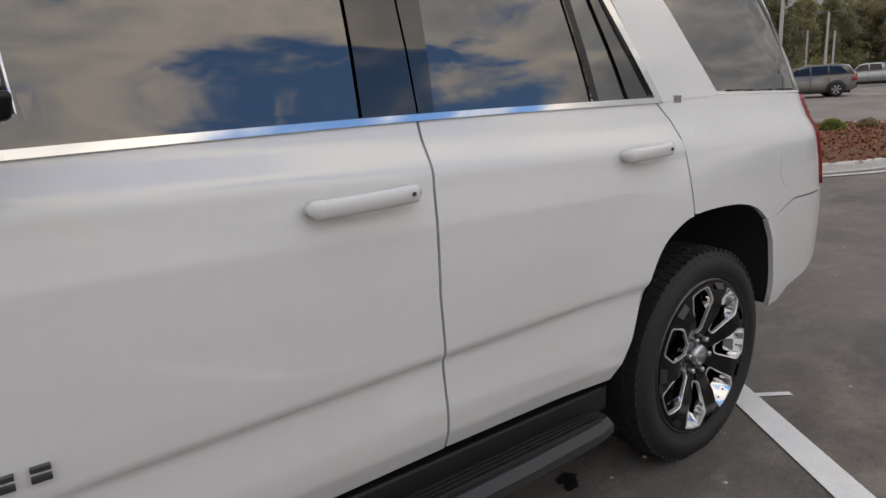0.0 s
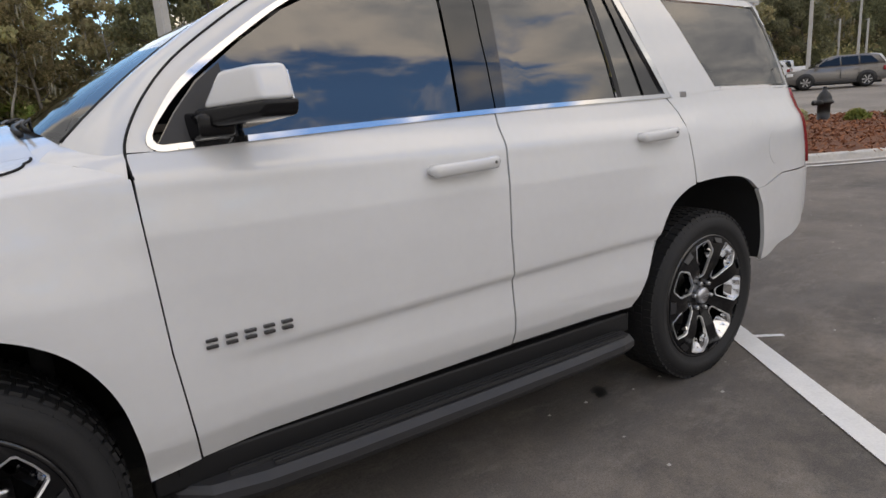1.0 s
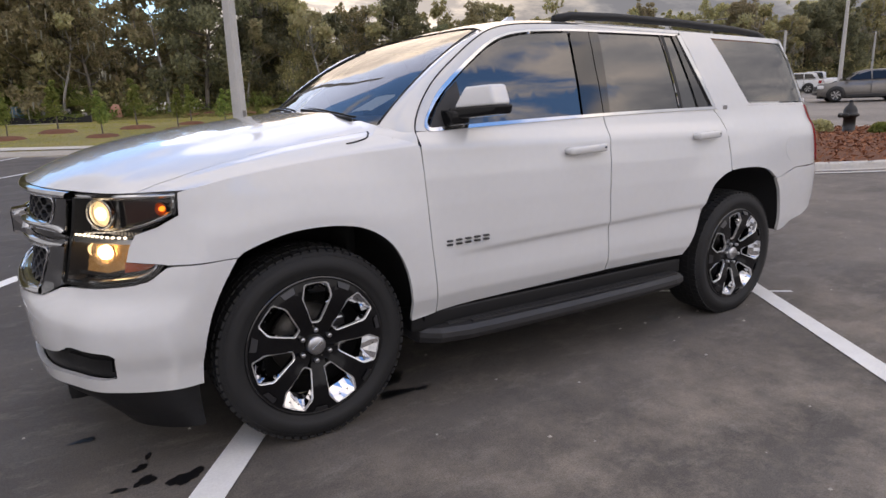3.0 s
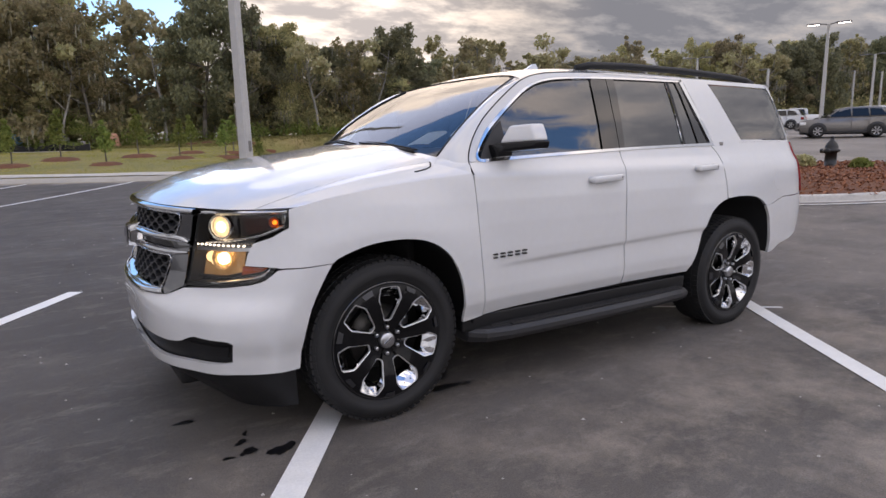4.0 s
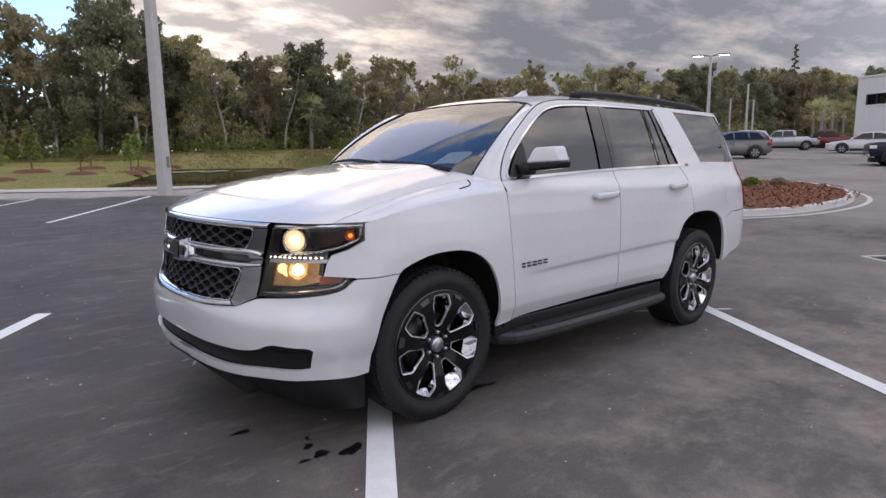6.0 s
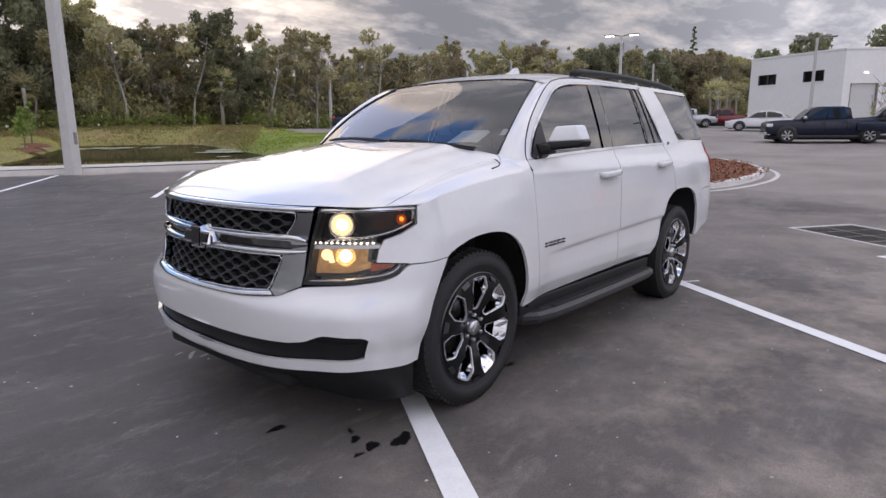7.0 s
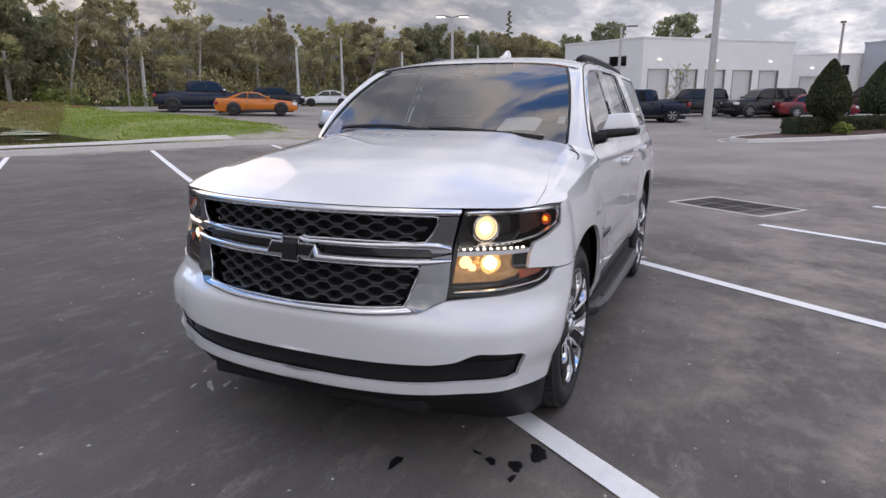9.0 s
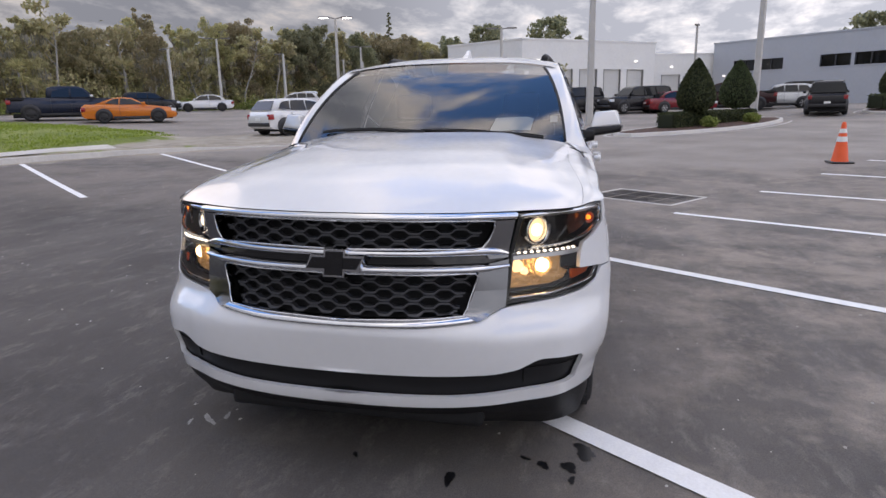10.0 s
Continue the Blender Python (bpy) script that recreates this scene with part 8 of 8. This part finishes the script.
# cabbage palms
def palm(seed, h, leaf="oak"):
    rnd = random.Random(seed)
    t = thing("palm_tree", Matrix(), "cabbage palm with a round head of fan leaves", "palm", "palms at the wood's edge")
    part("trunk", tube(bmesh.new(), [(0, 0, -.2), (.05, 0, h * .5), (.1, .05, h)], .15, 8, radii=[.19, .15, .14]), BARK_PALE, t)
    verts, faces = [], []
    for i in range(34):
        az, el = rnd.uniform(0, 6.3), rnd.uniform(-.7, 1.3)
        d = Vector((math.cos(az) * math.cos(el), math.sin(az) * math.cos(el), math.sin(el)))
        o = Vector((.1, .05, h)) + d * .75
        s = d.cross(Vector((0, 0, 1))).normalized()
        u = s.cross(d)
        for j in range(9):
            th = -1.2 + 2.4 * j / 8
            tip = o + (d * math.cos(th) + s * math.sin(th)) * rnd.uniform(.65, .95) + Vector((0, 0, -.18 * abs(th)))
            k = len(verts)
            side_v = (d * -math.sin(th) + s * math.cos(th)) * .045
            verts += [tuple(o), tuple(o.lerp(tip, .55) + side_v), tuple(tip), tuple(o.lerp(tip, .55) - side_v)]
            faces.append((k, k + 1, k + 2, k + 3))
    c = new("crown", mesh_of("palm_crown", (verts, faces), LEAVES[leaf]))
    c.parent = t
    return t


pm = palm(3, 3.6)
spots = [(53.0, -5.5, 1.0), (46.0, -17.5, .8), (58.5, 6.0, .9), (62, 14.5, 1.0), (41.0, -30.0, .8), (40.0, -33.0, 1.0)]
for i, (a, c, s) in enumerate(spots):
    p = lot(a, c)
    m = pose(p.x, p.y, ground_at(p.x, p.y), 0, 0, 77 * i) @ Matrix.Diagonal((s, s, s, 1))
    ob = pm if i == 0 else copy_thing(pm, m)
    ob.matrix_basis = m
for i in range(6):
    x, y = 84 + i * 2.2, 22.5 + (i % 2) * 1.5
    copy_thing(pm, pose(x, y, land(x, y), 0, 0, 40 * i) @ Matrix.Diagonal((1.1, 1.1, 1.25, 1)))

# palmetto, a low black silt fence and a few dumped things at the edge of the wood
low = palm(9, .55, "light")
tagged(low, "low yellow-green palmetto at the edge of the wood", "palmetto", "palmettos")
low.name = "palmetto"
for i, (a, c, s) in enumerate(((42.6, -29.4, 1.7), (42.9, -31.0, 2.0), (43.0, -32.6, 1.5), (42.2, -27.6, 1.2), (42.4, -34.4, 1.4))):
    p = lot(a, c)
    m = pose(p.x, p.y, ground_at(p.x, p.y), 0, 0, 65 * i) @ Matrix.Diagonal((s, s, s * .9, 1))
    ob = low if i == 0 else copy_thing(low, m)
    ob.matrix_basis = m
fence = thing("silt_fence", Matrix(), "low black fabric silt fence along the wood", "fence")
pts = [lot(40.6 + .35 * math.sin(k * .9), -35.0 + k * .75) for k in range(13)]
bm = bmesh.new()
for side in (0, 1):
    rows = [[bm.verts.new((p.x + side * .02, p.y + side * .02, ground_at(p.x, p.y) + z)) for z in (-.05, .22, .40 + .10 * math.sin(k * 1.7))] for k, p in enumerate(pts)]
    for u, w in zip(rows, rows[1:]):
        for j in range(2):
            bm.faces.new((u[j], u[j + 1], w[j + 1], w[j]))
part("fabric", bm, mat("black_fabric", (.018, .018, .020), .85), fence)
for k, p in enumerate(pts[::2]):
    part("post", tube(bmesh.new(), [(p.x, p.y, ground_at(p.x, p.y) - .1), (p.x, p.y, ground_at(p.x, p.y) + .62)], .022, 6), BARK, fence)
sand = ribbon(bmesh.new(), [lot(39.5, c) for c in np.arange(-26.5, -37, -1.0)], .9, .02, fz=lambda x, y: green(x, y))
tagged(part("sand_strip", sand, MATS["pale_sand"], None), "pale strip of bare sand before the silt fence", "sand", kind="structure")


def dumped(name, a, c, w, h, material, label, category, seed):
    """A slumped heap or sheeted bundle, folded and uneven."""
    p = lot(a, c)
    bm = lathe(bmesh.new(), [(w * .52, -.05), (w * .50, h * .30), (w * .44, h * .62), (w * .30, h * .90), (.01, h)], 18, "z")
    for v in bm.verts:
        k = noise.noise(v.co * 3.1 + Vector((seed, 0, 0)))
        v.co += Vector((v.co.x, v.co.y, 0)) * k * .45 + Vector((0, 0, .12 * h * k))
    ob = part(name, bm, material)
    ob.matrix_basis = pose(p.x, p.y, ground_at(p.x, p.y), 0, 0, 40 * seed)
    tagged(ob, label, category)


# stand-ins for a blue and a salmon shape that are not identified
dumped("tarpaulin_bundle", 41.6, -32.3, 1.05, 1.25, mat("blue_sheet", (.16, .30, .48), .5, noise_scale=5, noise_amt=.3), "blue sheeted bundle beside the palmettos", "bundle", 1)
dumped("clay_heap", 44.0, -26.4, .85, 1.05, mat("salmon_matt", (.52, .27, .19), .9, noise_scale=6, noise_amt=.2, bump=.5, bump_scale=12), "unidentified salmon-coloured heap by the wood", "heap", 4)


# planted islands by the building: clipped hedge, topiary, low shrubs
def lumpy_hedge(rnd, x0, x1, w, h, size, per):
    verts, faces = [], []
    n = int((x1 - x0) * per)
    for _ in range(n):
        f = rnd.randrange(3)
        x = rnd.uniform(x0, x1)
        if f == 0:
            p = Vector((x, rnd.uniform(-w, w), h + rnd.gauss(0, .025)))
        else:
            p = Vector((x, (w if f == 1 else -w) + rnd.gauss(0, .03), rnd.uniform(.02, h)))
        s = size * rnd.uniform(.6, 1.3)
        q = Euler((rnd.uniform(-1.4, 1.4), rnd.uniform(-1.4, 1.4), rnd.uniform(0, 6.3))).to_matrix()
        k = len(verts)
        verts += [tuple(p + q @ Vector(v)) for v in ((-s, -.5 * s, 0), (s, -.4 * s, 0), (.6 * s, .6 * s, 0), (-.7 * s, .5 * s, 0))]
        faces.append((k, k + 1, k + 2, k + 3))
    return verts, faces


def hedge(x, y, turn, length, h=.62, w=.40, seed=1):
    t = thing("hedge", pose(x, y, land(x, y) + .1, 0, 0, turn), "low clipped dark green hedge along the planting bed", "hedge")
    part("core", boxm(-length / 2, length / 2, -w + .05, w - .05, 0, h - .05, .06), mat("hedge_core", (.02, .026, .012), .95), t)
    l = new("leaves", mesh_of("hedge_leaves", lumpy_hedge(random.Random(seed), -length / 2, length / 2, w, h, .045, 900), LEAVES["clipped"]))
    l.parent = t
    return t


def topiary(x, y, h, r, seed):
    rnd = random.Random(seed)
    t = thing("topiary_tree", pose(x, y, land(x, y) + .12), "clipped teardrop topiary tree, dark green", "tree", "topiary trees")
    part("trunk", tube(bmesh.new(), [(0, 0, 0), (0, 0, h * .4)], .06, 7), BARK, t)
    prof = lambda f: r * (math.sin(math.pi * min(1, f ** .62)) ** .75 * .98 + .02) * (1 - .25 * f)
    bm = lathe(bmesh.new(), [(max(.01, prof(f) * .92), h * .22 + h * .78 * f) for f in np.linspace(0.01, .985, 14)], 20, "z")
    part("core", bm, mat("hedge_core", (.02, .026, .012), .95), t)
    verts, faces = [], []
    for _ in range(5200):
        f = rnd.random() ** .9
        a = rnd.uniform(0, 6.3)
        rr = prof(f) * rnd.uniform(.93, 1.05)
        p = Vector((rr * math.cos(a), rr * math.sin(a), h * .22 + h * .78 * f))
        s = rnd.uniform(.03, .065)
        q = Euler((rnd.uniform(-1.4, 1.4), rnd.uniform(-1.4, 1.4), rnd.uniform(0, 6.3))).to_matrix()
        k = len(verts)
        verts += [tuple(p + q @ Vector(v)) for v in ((-s, -.5 * s, 0), (s, -.4 * s, 0), (.6 * s, .6 * s, 0), (-.7 * s, .5 * s, 0))]
        faces.append((k, k + 1, k + 2, k + 3))
    c = new("crown", mesh_of("topiary_leaves", (verts, faces), LEAVES["clipped"]))
    c.parent = t
    return t


def shrub(x, y, r, leaf, label, seed):
    rnd = random.Random(seed)
    t = thing("shrub", pose(x, y, ground_at(x, y) + .12), label, "shrub", "low shrubs")
    part("stem", tube(bmesh.new(), [(0, 0, -.1), (0, 0, r * .6)], .02, 5), BARK, t)
    c = new("leaves", mesh_of("shrub_leaves", leaf_cloud(rnd, [(Vector((rnd.uniform(-.3, .3) * r, rnd.uniform(-.3, .3) * r, r * .55)), r * .8) for _ in range(4)], 260, .05 + r * .03), LEAVES[leaf]))
    c.parent = t
    return t


RB = [(22.6, -2.6), (24.2, -4.8), (26.8, -7.3), (30.2, -9.6), (33.2, -10.9), (34.3, -10.3), (33.6, -8.8), (31.0, -6.6), (27.8, -4.2), (24.6, -2.3), (23.2, -2.0)]
rb = [Vector(p[:2]) for p in spline([(*p, 0) for p in RB] + [(*RB[0], 0)], 50)][:-1]
if area2(rb) < 0:
    rb = rb[::-1]
kerb_run("island_kerb", rb, "concrete kerb round a planted island by the lot's lane", closed=True)
bed("mulch_bed", rb, mat("brown_mulch", (.075, .040, .028), .95, noise_scale=5, noise_amt=.4, bump=.8, bump_scale=30), "dark brown bark mulch bed with a hedge", rise=.06)
hedge(29.0, -6.6, -36, 8.2, seed=2)
topiary(27.2, -5.6, 2.95, .86, 3)
topiary(31.4, -8.2, 2.95, .90, 4)
shrub(26.6, -6.2, .42, "light", "small pale green shrub at the front of the bed", 5)
shrub(29.8, -8.6, .42, "light", "small pale green shrub at the front of the bed", 6)
RB2 = [(36.6, -17.0), (38.6, -19.6), (42.5, -23.0), (46.5, -25.5), (48, -24.5), (45.0, -21.2), (41.2, -18.2), (38.0, -16.3)]
rb2 = [Vector(p[:2]) for p in spline([(*p, 0) for p in RB2] + [(*RB2[0], 0)], 40)][:-1]
if area2(rb2) < 0:
    rb2 = rb2[::-1]
kerb_run("island_kerb", rb2, "concrete kerb round a second planted island", closed=True)
bed("mulch_bed", rb2, MATS["brown_mulch"], "dark brown bark mulch bed", rise=.05)
hedge(41.2, -19.9, -42, 9.0, .75, seed=7)
topiary(40.6, -18.9, 2.9, .85, 8)
topiary(43.4, -21.4, 2.9, .9, 9)
for i, (x, y, r, lf) in enumerate(((17.1, 5.6, .34, "brown"), (17.6, 4.3, .28, "light"), (16.7, 6.4, .32, "brown"), (18.3, 4.6, .25, "brown"), (15.3, 6.6, .28, "light"), (19.0, 4.0, .22, "brown"))):
    shrub(x, y, r, lf, "small straggly shrub in the red mulch", 50 + i)
# bare sapling by the roller doors
bt = make_tree(77, 4.2, 1.2, LEAVES["brown"], BARK_PALE, bare=.75, per=20, size=.08, low=.3)
bt.name = "bare_tree"
bt.matrix_basis = pose(50.5, 1.6, land(50.5, 1.6)) @ Matrix.Diagonal((.78, .78, .78, 1))
tagged(bt, "thin nearly leafless young tree by the service building", "tree", "trees by the building")
